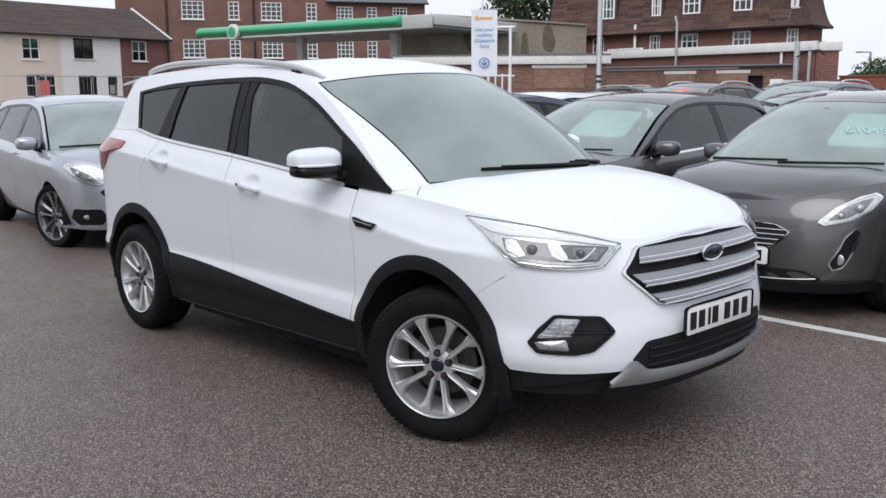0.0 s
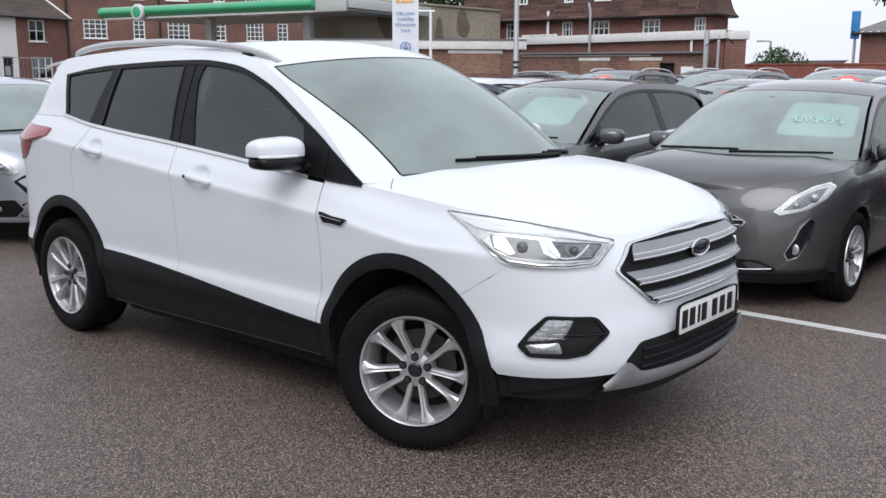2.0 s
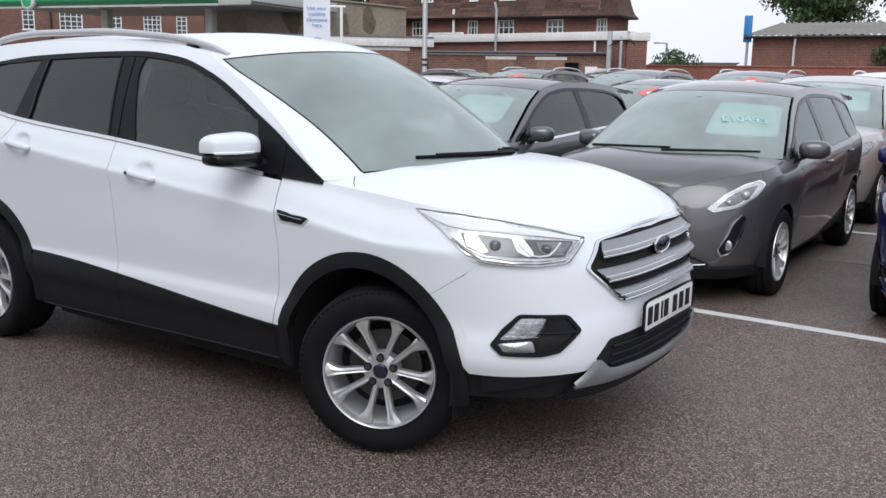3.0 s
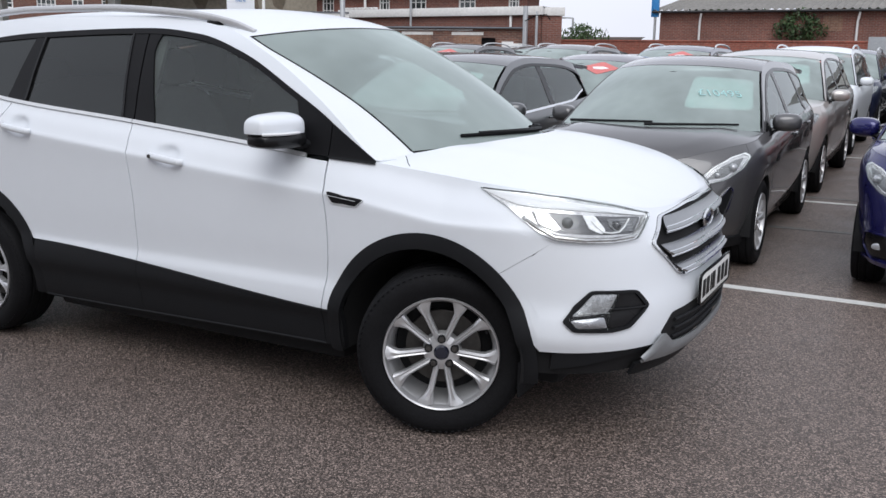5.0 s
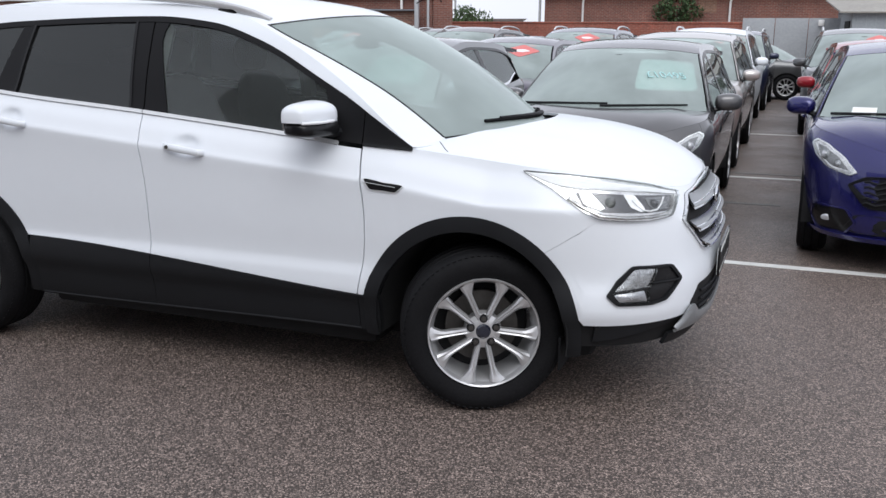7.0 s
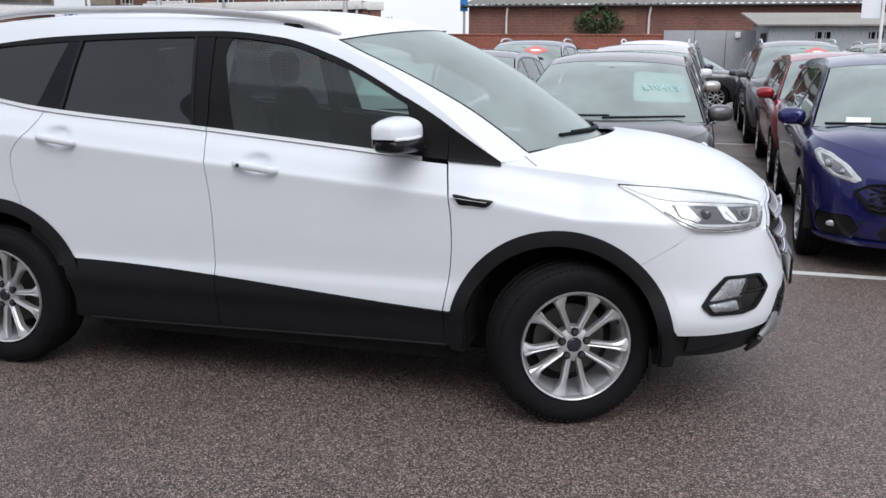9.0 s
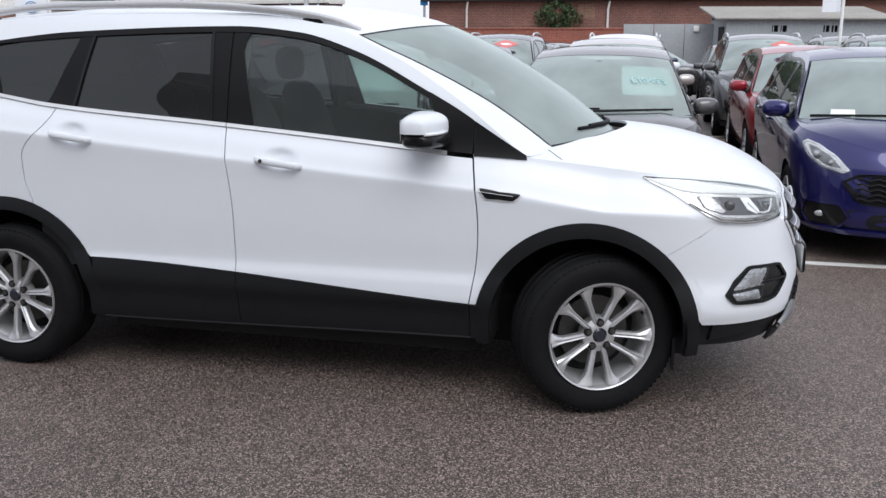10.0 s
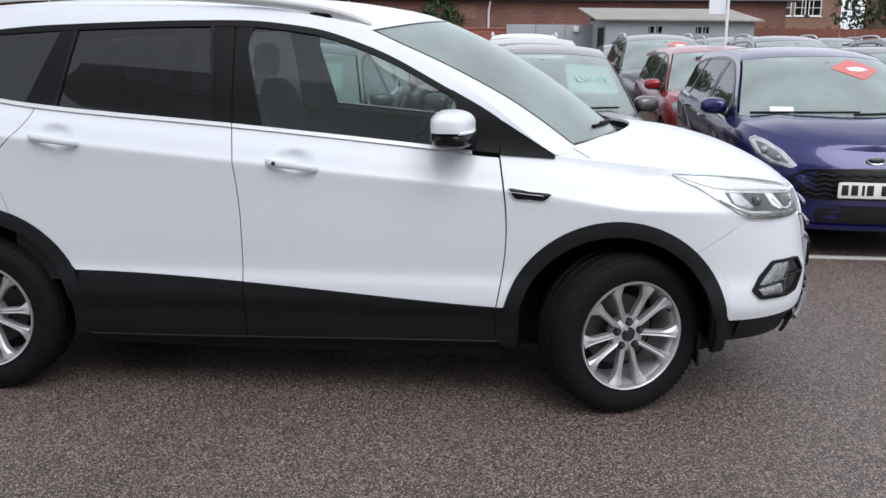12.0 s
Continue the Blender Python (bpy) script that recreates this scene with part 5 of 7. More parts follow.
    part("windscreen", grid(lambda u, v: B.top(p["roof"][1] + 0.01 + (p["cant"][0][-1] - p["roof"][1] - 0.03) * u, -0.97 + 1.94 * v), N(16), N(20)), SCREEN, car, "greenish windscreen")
    for a, b in ((p["roof"][1], p["roof"][1] + 0.03), (p["cant"][0][-1] - 0.06, p["cant"][0][-1])):
        part("screen_border", grid(lambda u, v, a=a, b=b: B.top(a + (b - a) * u, -1 + 2 * v) - Vector((0, 0, 0.003)), 2, 20, 0.004), GLOSS_BLACK, car)
    part("bonnet", grid(lambda u, v: B.hood(u, -0.995 + 1.99 * v), N(30), N(24), 0.01), paint, car)
    part("spoiler", grid(lambda u, v: B.top(p["cant"][0][0] + 0.12, -1 + 2 * v) + Vector((-0.15 * u, 0, -0.015 * u)), 3, 12, 0.03), paint, car)
    part("rear_window", grid(lambda u, v: B.back(-0.55 + 1.1 * v, 1.08 + 0.25 * u, 0.006), 6, 10), PRIVACY, car)
    # shell behind the panels, floor and seats
    zb = B.belt(0)
    part("underbody", box(3.3, 1.25, 0.42, (-0.05, 0, 0.40), 0.08), DARK, car)
    part("dashboard", blob((0.80 * p["axles"][0] / 1.2465, 0, zb - 0.09), (0.36, 0.62, 0.12), 3.2, 18, 8), SEAT, car)
    part("radiator_panel", box(0.10, 1.2, 0.40, (p["nose"][1][3] - 0.34, 0, 0.50), 0.02), DARK, car)
    for y in (-0.34, 0.34):
        s = part("front_seat", blob((-0.24, y, zb + 0.0), (0.09, 0.23, 0.32), 3.0, 14, 8, lambda q: Vector((q.x - 0.9 * q.z, q.y, q.z))), SEAT, car)
        part("headrest", blob((-0.36, y, zb + 0.33), (0.05, 0.12, 0.075), 3.0, 12, 8), SEAT, s)
    part("rear_seat", blob((-1.02, 0, zb - 0.02), (0.1, 0.58, 0.3), 3.4, 14, 8), SEAT, car)
    F = B.front
    if grille == "slats":
        hx = [(-0.37, 0.59), (-0.28, 0.635), (-0.1, 0.645), (0.1, 0.645), (0.28, 0.635), (0.37, 0.59), (0.26, 0.478), (-0.26, 0.478)]
        g = part("grille", fill_poly(hx, F, 0.004, 3, per=6), DARK, car, "dark grille with chrome slats")
        part("grille_edge", frame_poly(hx, F, 0.003, 0.012, 0.010, per=6), CHROME, g)
        for i in range(4):
            z = 0.505 + 0.032 * i
            hw = 0.27 + 0.075 * min(i, 2.4) / 2.4
            part("grille_slat", tube([F(-hw + 2 * hw * t / 20, z, 0.006) for t in range(21)], 0.003, 6), SATIN, g)
        number_plate(car, Vector((F(0, 0.42, 0.03).x, 0, 0.43)), 0)
        part("splitter", grid(lambda u, v: F(-0.78 + 1.56 * u, 0.195 + 0.075 * v, 0.010), 24, 2, 0.012, True), BLACK_PLASTIC, car)
        part("bumper_strip", tube([F(-0.52 + 1.04 * t / 24, 0.275 + 0.02 * abs(t / 12 - 1) ** 3, 0.008) for t in range(25)], 0.0035, 6), SATIN, car)
        low = [(-0.55, 0.29), (-0.45, 0.35), (0.45, 0.35), (0.55, 0.29), (0.5, 0.265), (-0.5, 0.265)]
    else:
        hx = [(-0.56, 0.585), (-0.46, 0.645), (-0.1, 0.66), (0.1, 0.66), (0.46, 0.645), (0.56, 0.585), (0.44, 0.44), (-0.44, 0.44)]
        g = part("grille", fill_poly(hx, F, 0.004, 3, per=6), GLOSS_BLACK, car, "black mesh grille")
        part("grille_edge", frame_poly(hx, F, 0.003, 0.014, 0.008, per=6), GLOSS_BLACK, g)
        for i in range(5):
            z = 0.475 + 0.034 * i
            part("grille_mesh", tube([F(-0.46 + 0.92 * t / 36, z + 0.008 * math.sin(t * 1.6), 0.012) for t in range(37)], 0.0065, 5), BLACK_PLASTIC, g)
        number_plate(car, Vector((F(0, 0.52, 0.032).x, 0, 0.515)), 0)
        part("splitter", grid(lambda u, v: F(-0.80 + 1.6 * u, 0.225 + 0.03 * v, 0.016), 24, 2, 0.012, True), paint, car)
        low = [(-0.56, 0.30), (-0.50, 0.40), (0.50, 0.40), (0.56, 0.30), (0.5, 0.27), (-0.5, 0.27)]
    part("lower_intake", fill_poly(low, F, 0.003, 3, per=6), DARK, car)
    bdz = 0.715
    bd = part("badge", blob(F(0, bdz, 0.012), (0.010, 0.058, 0.024), 2, 20, 8), BADGE_BLUE, car, "oval badge")
    part("badge_ring", tube([F(0, bdz, 0.016) + Vector((0, 0.06 * math.cos(a), 0.026 * math.sin(a))) for a in [2 * math.pi * t / 20 for t in range(21)]], 0.0045, 5, caps=False), CHROME, bd)
    for x in p["axles"]:
        for y in (-0.735, 0.735):
            wheel(car, x, y * p["width"][1][4] / 0.845, hub, 0.24 if alloy else 0.208, 0.195, steer if x > 0 else 0, alloy or ALLOY, turn=math.radians(20), detail=near)
    if near:
        for y0, y1 in ((-0.66, 0.05), (0.0, 0.60)):
            wp = lambda t, h, y0=y0, y1=y1: B.top(p["cant"][0][-1] - 0.045 - 0.03 * t, (y0 + (y1 - y0) * t) / 0.75) + Vector((0, 0, h))
            part("wiper", tube([wp(t / 10, 0.008) for t in range(11)], lambda t: 0.011 - 0.004 * t, 6), BLACK_PLASTIC, car)
    part("sensor_cover", blob(B.top(p["roof"][1] + 0.06, 0) - Vector((0, 0, 0.035)), (0.09, 0.09, 0.015), 2.4, 14, 8), BLACK_PLASTIC, car)
    if sticker == "diamond":
        diamond(car, B, at, p["roof"][1] + 0.22)
    if sticker in ("price", "sheet"):
        x0, u0 = p["roof"][1] + 0.34, 0.60 if sticker == "price" else 0.50
        pr = lambda a, b, o: B.top(x0 - b, u0 + a) + Vector((0.6, 0, 0.8)) * (o - 0.010)
        sh = part("price_sheet", fill_poly([(-0.31, -0.24), (0.31, -0.24), (0.31, 0.16), (-0.31, 0.16)], pr, 0.002, 3), SHEET, car, "pale green price sheet behind the windscreen")
        c, cx, cy = pr(0, -0.07, 0.012), pr(0.1, -0.07, 0.012), pr(0, 0.03, 0.012)
        ax, ay = (cx - c).normalized(), (cy - c).normalized()
        az = ax.cross(ay).normalized()
        ay = az.cross(ax)
        mm = Matrix((ax, ay, az)).transposed().to_4x4()
        mm.translation = c
        if sticker == "price":
            lettering("price_text", "£10495", 0.118, SHEET_INK, sh, mm)
    if sticker == "paper" or (near and sticker == "diamond"):
        xs = p["cant"][0][-1]
        part("paper_note", grid(lambda u, v: B.top(xs - 0.05 - 0.075 * u, -0.72 + 0.20 * v) + Vector((0, 0, 0.004)), 3, 4, 0.002), PLATE_WHITE, car)
    car.matrix_world = m
    return car


def repaint(car, old, paint, label):
    """Another colour on a copied car."""
    for o in car.children_recursive:
        for sl in o.material_slots:
            if sl.material == old:
                sl.link = "OBJECT"
                sl.material = paint
    car["label"] = label
    return car


grey_car = build_car("hatchback", "dark grey hatchback with chrome grille and price sheet, wet", HATCH, GREY, pose(1.10, 4.24, 0, 0, 0, -89.4), "slats", "price")
blue_car = build_car("hatchback", "deep blue hatchback with black mesh grille and diamond sticker", HATCH, BLUE, pose(3.44, 4.14, 0, 0, 0, -90.6), "mesh", "diamond", at=0.31)
three_door = build_car("hatchback", "dark grey three-door hatchback with chrome window strip", HATCH, DKGREY, pose(-1.16, 4.26, 0, 0, 0, -89.6), "slats", "sheet", 3)
st_car = build_car("hatchback", "silver hatchback with dark wheels and black front intakes", HATCH, STSILVER, pose(-6.12, 0.92, 0, 0, 0, -6), "mesh", "", 5, MACHINED, steer=20)
silver_car = build_car("hatchback", "pale silver tall hatchback with wet paint", MPV, SILVER, pose(1.05, 8.45, 0, 0, 0, -90), "slats", "sheet", near=False)
red_car = build_car("hatchback", "red hatchback parked between dark cars", HATCH, RED, pose(3.48, 8.15, 0, 0, 0, -90), "mesh", "", near=False)
white_suv = build_car("suv", "white small SUV with roof rails and diamond sticker", SMALL_SUV, WHITE, pose(0.98, 13.0, 0, 0, 0, -90), "slats", "diamond", near=False, rails=True)
far_hatch = build_car("hatchback", "dark purple hatchback with red diamond sticker", HATCH, PURPLE, pose(-1.25, 8.55, 0, 0, 0, -90), "slats", "diamond", near=False, at=0.45)
dark_suv = copy_thing(white_suv, pose(3.42, 12.8, 0, 0, 0, -90))
repaint(dark_suv, WHITE, DKGREY, "dark grey small SUV with roof rails")
navy_suv = copy_thing(white_suv, pose(-1.3, 13.1, 0, 0, 0, -90))
repaint(navy_suv, WHITE, NAVY, "navy small SUV with roof rails and diamond sticker")
PAINTS = [("dark grey", DKGREY), ("silver", SILVER), ("grey", GREY), ("navy", NAVY), ("white", WHITE), ("black", BLACKP)]
crew = random.Random(5)
# rows behind, nose to the aisle; one car stands across the far end
spots = [(-3.62, 4.1), (-3.65, 8.5), (-6.0, 8.4)]
for row, cols in ((13.2, range(-5, 4)), (17.7, range(-6, 4)), (22.4, range(-6, 5))):
    spots += [(1.06 + 2.36 * i, row + crew.uniform(-0.25, 0.25)) for i in cols if not (row < 14 and i in (-1, 0, 1)) and not (row > 20 and i in (0, 1))]
spots += [(5.85, 8.6), (5.85, 4.3), (-12.6, 3.4), (-13.2, 6.2), (-8.3, 8.6)]
FIRST = {(-3.62, 4.1): 3, (-3.65, 8.5): 0, (-6.0, 8.4): 4, (5.85, 8.6): 0, (5.85, 4.3): 5}
for x, y in spots:
    tall = crew.random() < 0.4 and y > 9
    src, old = (white_suv, WHITE) if tall else (far_hatch, PURPLE)
    nm, paint = PAINTS[FIRST[(x, y)]] if (x, y) in FIRST else crew.choice(PAINTS)
    along = x < -12
    c = copy_thing(src, pose(x, y, 0, 0, 0, (0 if along else -90) + crew.uniform(-1, 1)))
    if crew.random() < 0.65:
        for o in [q for q in c.children_recursive if q.name.startswith(("windscreen_sticker", "sticker_band"))]:
            bpy.data.objects.remove(o)
    repaint(c, old, paint, f"{nm} {'small SUV with roof rails' if tall else 'hatchback'} parked in a row")
c = copy_thing(far_hatch, pose(0.95, 20.7, 0, 0, 0, 2))
repaint(c, PURPLE, DKGREY, "dark grey hatchback parked across the aisle's end")


# ---- buildings round the car park ----
BRICK_RED = brick_mat("red_brick", (0.20, 0.072, 0.05), (0.15, 0.058, 0.044), (0.21, 0.17, 0.15))
BRICK_BROWN = brick_mat("brown_brick", (0.185, 0.078, 0.056), (0.135, 0.058, 0.045), (0.20, 0.165, 0.14))
BRICK_OLD = brick_mat("weathered_brick", (0.20, 0.088, 0.058), (0.11, 0.05, 0.04), (0.23, 0.19, 0.16))
BRICK_PALE = brick_mat("pale_brick_infill", (0.25, 0.125, 0.08), (0.18, 0.09, 0.06), (0.26, 0.21, 0.17))
CREAM = mat("cream_render", (0.74, 0.63, 0.53), 0.85, vary=0.05, scale=0.5, fine=20)
WHITE_RENDER = mat("white_render", (0.78, 0.77, 0.75), 0.85, vary=0.05, scale=0.5, fine=20)
CONCRETE = mat("stained_cement_render", (0.27, 0.24, 0.19), 0.9, vary=0.2, scale=0.45, fine=6)
STAIN = mat("dark_damp_stain", (0.14, 0.115, 0.085), 0.9, vary=0.25, scale=2, fine=9)
TILE_ROOF = mat("brown_clay_tiles", (0.07, 0.05, 0.042), 0.8, vary=0.22, scale=0.7, fine=9, island=0.5)
TILE_RED = mat("red_clay_tiles", (0.078, 0.043, 0.034), 0.85, vary=0.34, scale=0.6, fine=8, island=0.6)
SLATE = mat("grey_slate", (0.13, 0.14, 0.155), 0.6, vary=0.12, scale=0.8, fine=9)
CORRUGATED = mat("corrugated_roof", (0.20, 0.19, 0.175), 0.8, vary=0.2, scale=0.5, fine=6)
FASCIA = mat("white_fascia_board", (0.66, 0.65, 0.63), 0.6, vary=0.1, scale=1.2, fine=10)
UPVC = mat("white_window_frame", (0.78, 0.78, 0.77), 0.4, vary=0.03)
BLACK_FRAME = mat("black_window_frame", (0.02, 0.02, 0.022), 0.5, vary=0.05)
NET = mat("net_curtain", (0.36, 0.37, 0.37), 0.8, vary=0.25, scale=5, fine=30)
WINDOW_GLASS = glass_mat("house_glass", (0.6, 0.63, 0.63))
GREEN = mat("green_canopy_band", (0.02, 0.30, 0.13), 0.3, vary=0.06, scale=1.5, coat=0.6)
CANOPY_WHITE = mat("canopy_white", (0.55, 0.57, 0.55), 0.5, vary=0.06, scale=0.8)
CANOPY_SOFFIT = mat("canopy_soffit", (0.40, 0.42, 0.40), 0.6, vary=0.08)
GALV = mat("galvanised_steel", (0.40, 0.41, 0.42), 0.5, 0.6, vary=0.1, scale=4)
BANNER = mat("white_banner", (0.74, 0.76, 0.80), 0.7, vary=0.03)
BANNER_INK = mat("banner_blue", (0.08, 0.22, 0.50), 0.6)
ORANGE = mat("banner_orange", (0.80, 0.42, 0.12), 0.6)
GREY_PANEL = mat("grey_painted_panel", (0.30, 0.315, 0.33), 0.75, vary=0.08, scale=0.8, fine=12)
SHED_GREY = mat("grey_painted_boards", (0.30, 0.325, 0.345), 0.8, vary=0.1, scale=1.0, fine=12, island=0.3)
SHED_ROOF = mat("felt_shed_roof", (0.30, 0.285, 0.26), 0.85, vary=0.15, scale=0.8, fine=8)
FENCE = mat("brown_fence_boards", (0.15, 0.062, 0.042), 0.85, vary=0.18, scale=0.8, fine=8, island=0.4)
RED_WALL = brick_mat("red_boundary_brick", (0.27, 0.075, 0.05), (0.21, 0.065, 0.045), (0.25, 0.14, 0.11))
BLUE_SIGN = mat("blue_sign", (0.03, 0.20, 0.48), 0.5)
LEAF = mat("tree_leaves", (0.055, 0.095, 0.035), 0.6, vary=0.25, scale=1.5, fine=6, island=0.9)
LEAF_DARK = mat("ivy_leaves", (0.035, 0.065, 0.022), 0.6, vary=0.25, scale=1.5, fine=6, island=0.9)
BARK = mat("bark", (0.10, 0.08, 0.06), 0.9, vary=0.25, scale=3, fine=30, bump=0.01)
SHOW_DARK = mat("showroom_cladding", (0.36, 0.365, 0.37), 0.5, vary=0.06, scale=0.6)


def holed(w, h, thick, holes, z0=0.0, bm=None):
    """A wall w by h with openings (x0, x1, z0, z1) right through it; its face lies at y = 0."""
    bm = bm or bmesh.new()
    xs = sorted({0.0, w, *[v for q in holes for v in q[:2]]})
    zs = sorted({z0, h, *[v for q in holes for v in q[2:]]})
    solid = lambda i, j: 0 <= i < len(xs) - 1 and 0 <= j < len(zs) - 1 and not any(q[0] <= (xs[i] + xs[i + 1]) / 2 <= q[1] and q[2] <= (zs[j] + zs[j + 1]) / 2 <= q[3] for q in holes)
    quad = lambda *p: bm.faces.new([bm.verts.new(v) for v in p])
    for i in range(len(xs) - 1):
        for j in range(len(zs) - 1):
            if not solid(i, j):
                continue
            a, b, c, d = xs[i], xs[i + 1], zs[j], zs[j + 1]
            quad((a, 0, c), (b, 0, c), (b, 0, d), (a, 0, d))
            quad((b, thick, c), (a, thick, c), (a, thick, d), (b, thick, d))
            if not solid(i - 1, j):
                quad((a, thick, c), (a, 0, c), (a, 0, d), (a, thick, d))
            if not solid(i + 1, j):
                quad((b, 0, c), (b, thick, c), (b, thick, d), (b, 0, d))
            if not solid(i, j - 1):
                quad((a, thick, c), (b, thick, c), (b, 0, c), (a, 0, c))
            if not solid(i, j + 1):
                quad((a, 0, d), (b, 0, d), (b, thick, d), (a, thick, d))
    bmesh.ops.remove_doubles(bm, verts=bm.verts, dist=1e-4)
    return bm


def window(parent, x0, x1, z0, z1, cols=2, rows=2, frame_m=None, y=0.07, sill=True, bars=0.05):
    """A sash window in an opening: barred frame, panes, curtain, sill, and a dark sheet for the room's shade."""
    frame_m = frame_m or UPVC
    w, h = x1 - x0, z1 - z0
    cut = lambda n, size: [(size * k / n + bars * (1.25 if k == 0 else 0.4), size * (k + 1) / n - bars * (1.25 if k == n - 1 else 0.4)) for k in range(n)]
    lights = [(*a, *b) for a in cut(cols, w) for b in cut(rows, h)]
    bm = holed(w, h, 0.07, lights)
    bmesh.ops.translate(bm, vec=(x0, y - 0.035, z0), verts=bm.verts)
    win = part("window", bm, frame_m, parent)
    for a, b, c, d in lights:
        part("pane", box(b - a + 0.016, 0.008, d - c + 0.016, (x0 + (a + b) / 2, y + 0.012, z0 + (c + d) / 2)), WINDOW_GLASS, win)
    cb = bmesh.new()
    grid(lambda u, v: Vector((x0 + w * u, y + 0.10 + 0.025 * math.sin(u * 40), z0 + h * v)), 24, 1, bm=cb)
    part("curtain", cb, NET, win)
    # near-black sheet in place of the unlit room behind the curtain
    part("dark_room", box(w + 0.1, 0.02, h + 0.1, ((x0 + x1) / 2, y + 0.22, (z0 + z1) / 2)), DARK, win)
    if sill:
        part("sill", box(w + 0.14, 0.16, 0.06, ((x0 + x1) / 2, 0.0, z0 - 0.03), 0.01), UPVC if frame_m is UPVC else FASCIA, win)
    return win


def on_line(p0, p1, tall=1.0):
    """The pose whose x runs from p0 to p1 on the ground; y points away from the car park; heights times tall."""
    turn = math.degrees(math.atan2(p1[1] - p0[1], p1[0] - p0[0]))
    return pose(p0[0], p0[1], 0, 0, 0, turn) @ Matrix.Diagonal((1, 1, tall, 1)), math.hypot(p1[0] - p0[0], p1[1] - p0[1])


def tiled_slope(x0, x1, y0, z0, y1, z1, step, material, parent, name="roof", curl=0.0):
    """A roof slope in courses of tiles that overlap."""
    bm = bmesh.new()
    n = max(int(math.hypot(y1 - y0, z1 - z0) / step), 2)
    for k in range(n):
        a, b = k / n, (k + 1.12) / n
        f = lambda t: (y0 + (y1 - y0) * (t if not curl else t ** (1 + curl)), z0 + (z1 - z0) * t)
        (ya, za), (yb, zb) = f(a), f(min(b, 1))
        cols = max(int((x1 - x0) / 0.9), 1)
        for c in range(cols):
            xa, xb = x0 + (x1 - x0) * c / cols, x0 + (x1 - x0) * (c + 1) / cols
            vs = [bm.verts.new(p) for p in ((xa, ya - 0.01, za + 0.018), (xb, ya - 0.01, za + 0.018), (xb, yb, zb + 0.004), (xa, yb, zb + 0.004), (xa, ya - 0.01, za), (xb, ya - 0.01, za))]
            bm.faces.new((vs[0], vs[1], vs[2], vs[3]))
            bm.faces.new((vs[4], vs[5], vs[1], vs[0]))
    return tagged(part(name, bm, material, parent, sharp=20), kind="stuff")


def terrace():
    m, _ = on_line((-44.94, 12.94), (-46.75, 23.22), 0.985)
    specs = [
        ("cream", -5.0, 3.25, CREAM, [(1.13, 2.1, 3.3, 4.42, UPVC, 2, 2), (1.2, 2.9, 1.35, 2.55, UPVC, 3, 2), (-2.6, -1.5, 3.3, 4.42, UPVC, 2, 2)], "cream rendered terraced house with white windows and brown tiled roof"),
        ("white", 3.25, 6.9, WHITE_RENDER, [(4.03, 5.2, 3.4, 4.5, BLACK_FRAME, 2, 2), (4.2, 5.3, 1.4, 2.5, BLACK_FRAME, 2, 2)], "white rendered terraced house with black windows and tiled roof"),
        ("red", 6.9, 10.2, BRICK_RED, [(7.65, 8.65, 3.35, 4.5, UPVC, 2, 2), (7.7, 9.0, 1.3, 2.5, UPVC, 3, 2)], "red brick terraced house with white window and tiled roof"),
    ]
    for key, a, b, mt, wins, label in specs:
        h = thing("terraced_house", label, "house", "terraced houses", m=m)
        door = (6.0, 6.6, 0.0, 2.5) if key == "white" else None
        holes = [(w[0] - a, w[1] - a, w[2], w[3]) for w in wins] + ([(door[0] - a, door[1] - a, 0.0, door[3])] if door else [])
        bm = holed(b - a - 0.004, 4.62, 0.3, holes)
        bmesh.ops.translate(bm, vec=(a, 0, 0), verts=bm.verts)
        part("wall", bm, mt, h)
        part("body", box(b - a - 0.1, 6.0, 4.4, ((a + b) / 2, 3.4, 2.2)), mt, h)
        tiled_slope(a, b, -0.3, 4.62, 3.3, 6.55, 0.28, TILE_ROOF, h)
        tiled_slope(a, b, 6.9, 4.62, 3.3, 6.55, 0.8, TILE_ROOF, h)
        part("gutter", tube([(a, -0.33, 4.60), (b, -0.33, 4.60)], 0.06, 8), BLACK_FRAME, h)
        for w in wins:
            window(h, w[0], w[1], w[2], w[3], w[5], w[6], w[4])
        if door:
            d = part("door", box(0.56, 0.06, 2.05, (6.3, 0.12, 1.02), 0.01), BLACK_FRAME, h)
            part("door_light", box(0.3, 0.02, 0.5, (6.3, 0.09, 1.75)), NET, d)
            window(h, 6.02, 6.58, 2.08, 2.48, 1, 1, BLACK_FRAME, sill=False)
        if key == "cream":
            part("poster", box(0.75, 0.02, 0.95, (2.1, -0.03, 1.75)), STICK_RED, h)
        if key == "red":
            part("gable", box(0.12, 4.2, 0.16, (b + 0.02, 1.6, 5.62), rot=Matrix.Rotation(math.atan2(1.95, 3.6), 4, "X")), FASCIA, h)
            part("downpipe", tube([(b - 0.15, -0.1, 0), (b - 0.15, -0.1, 4.55)], 0.05, 8), BLACK_FRAME, h)


terrace()


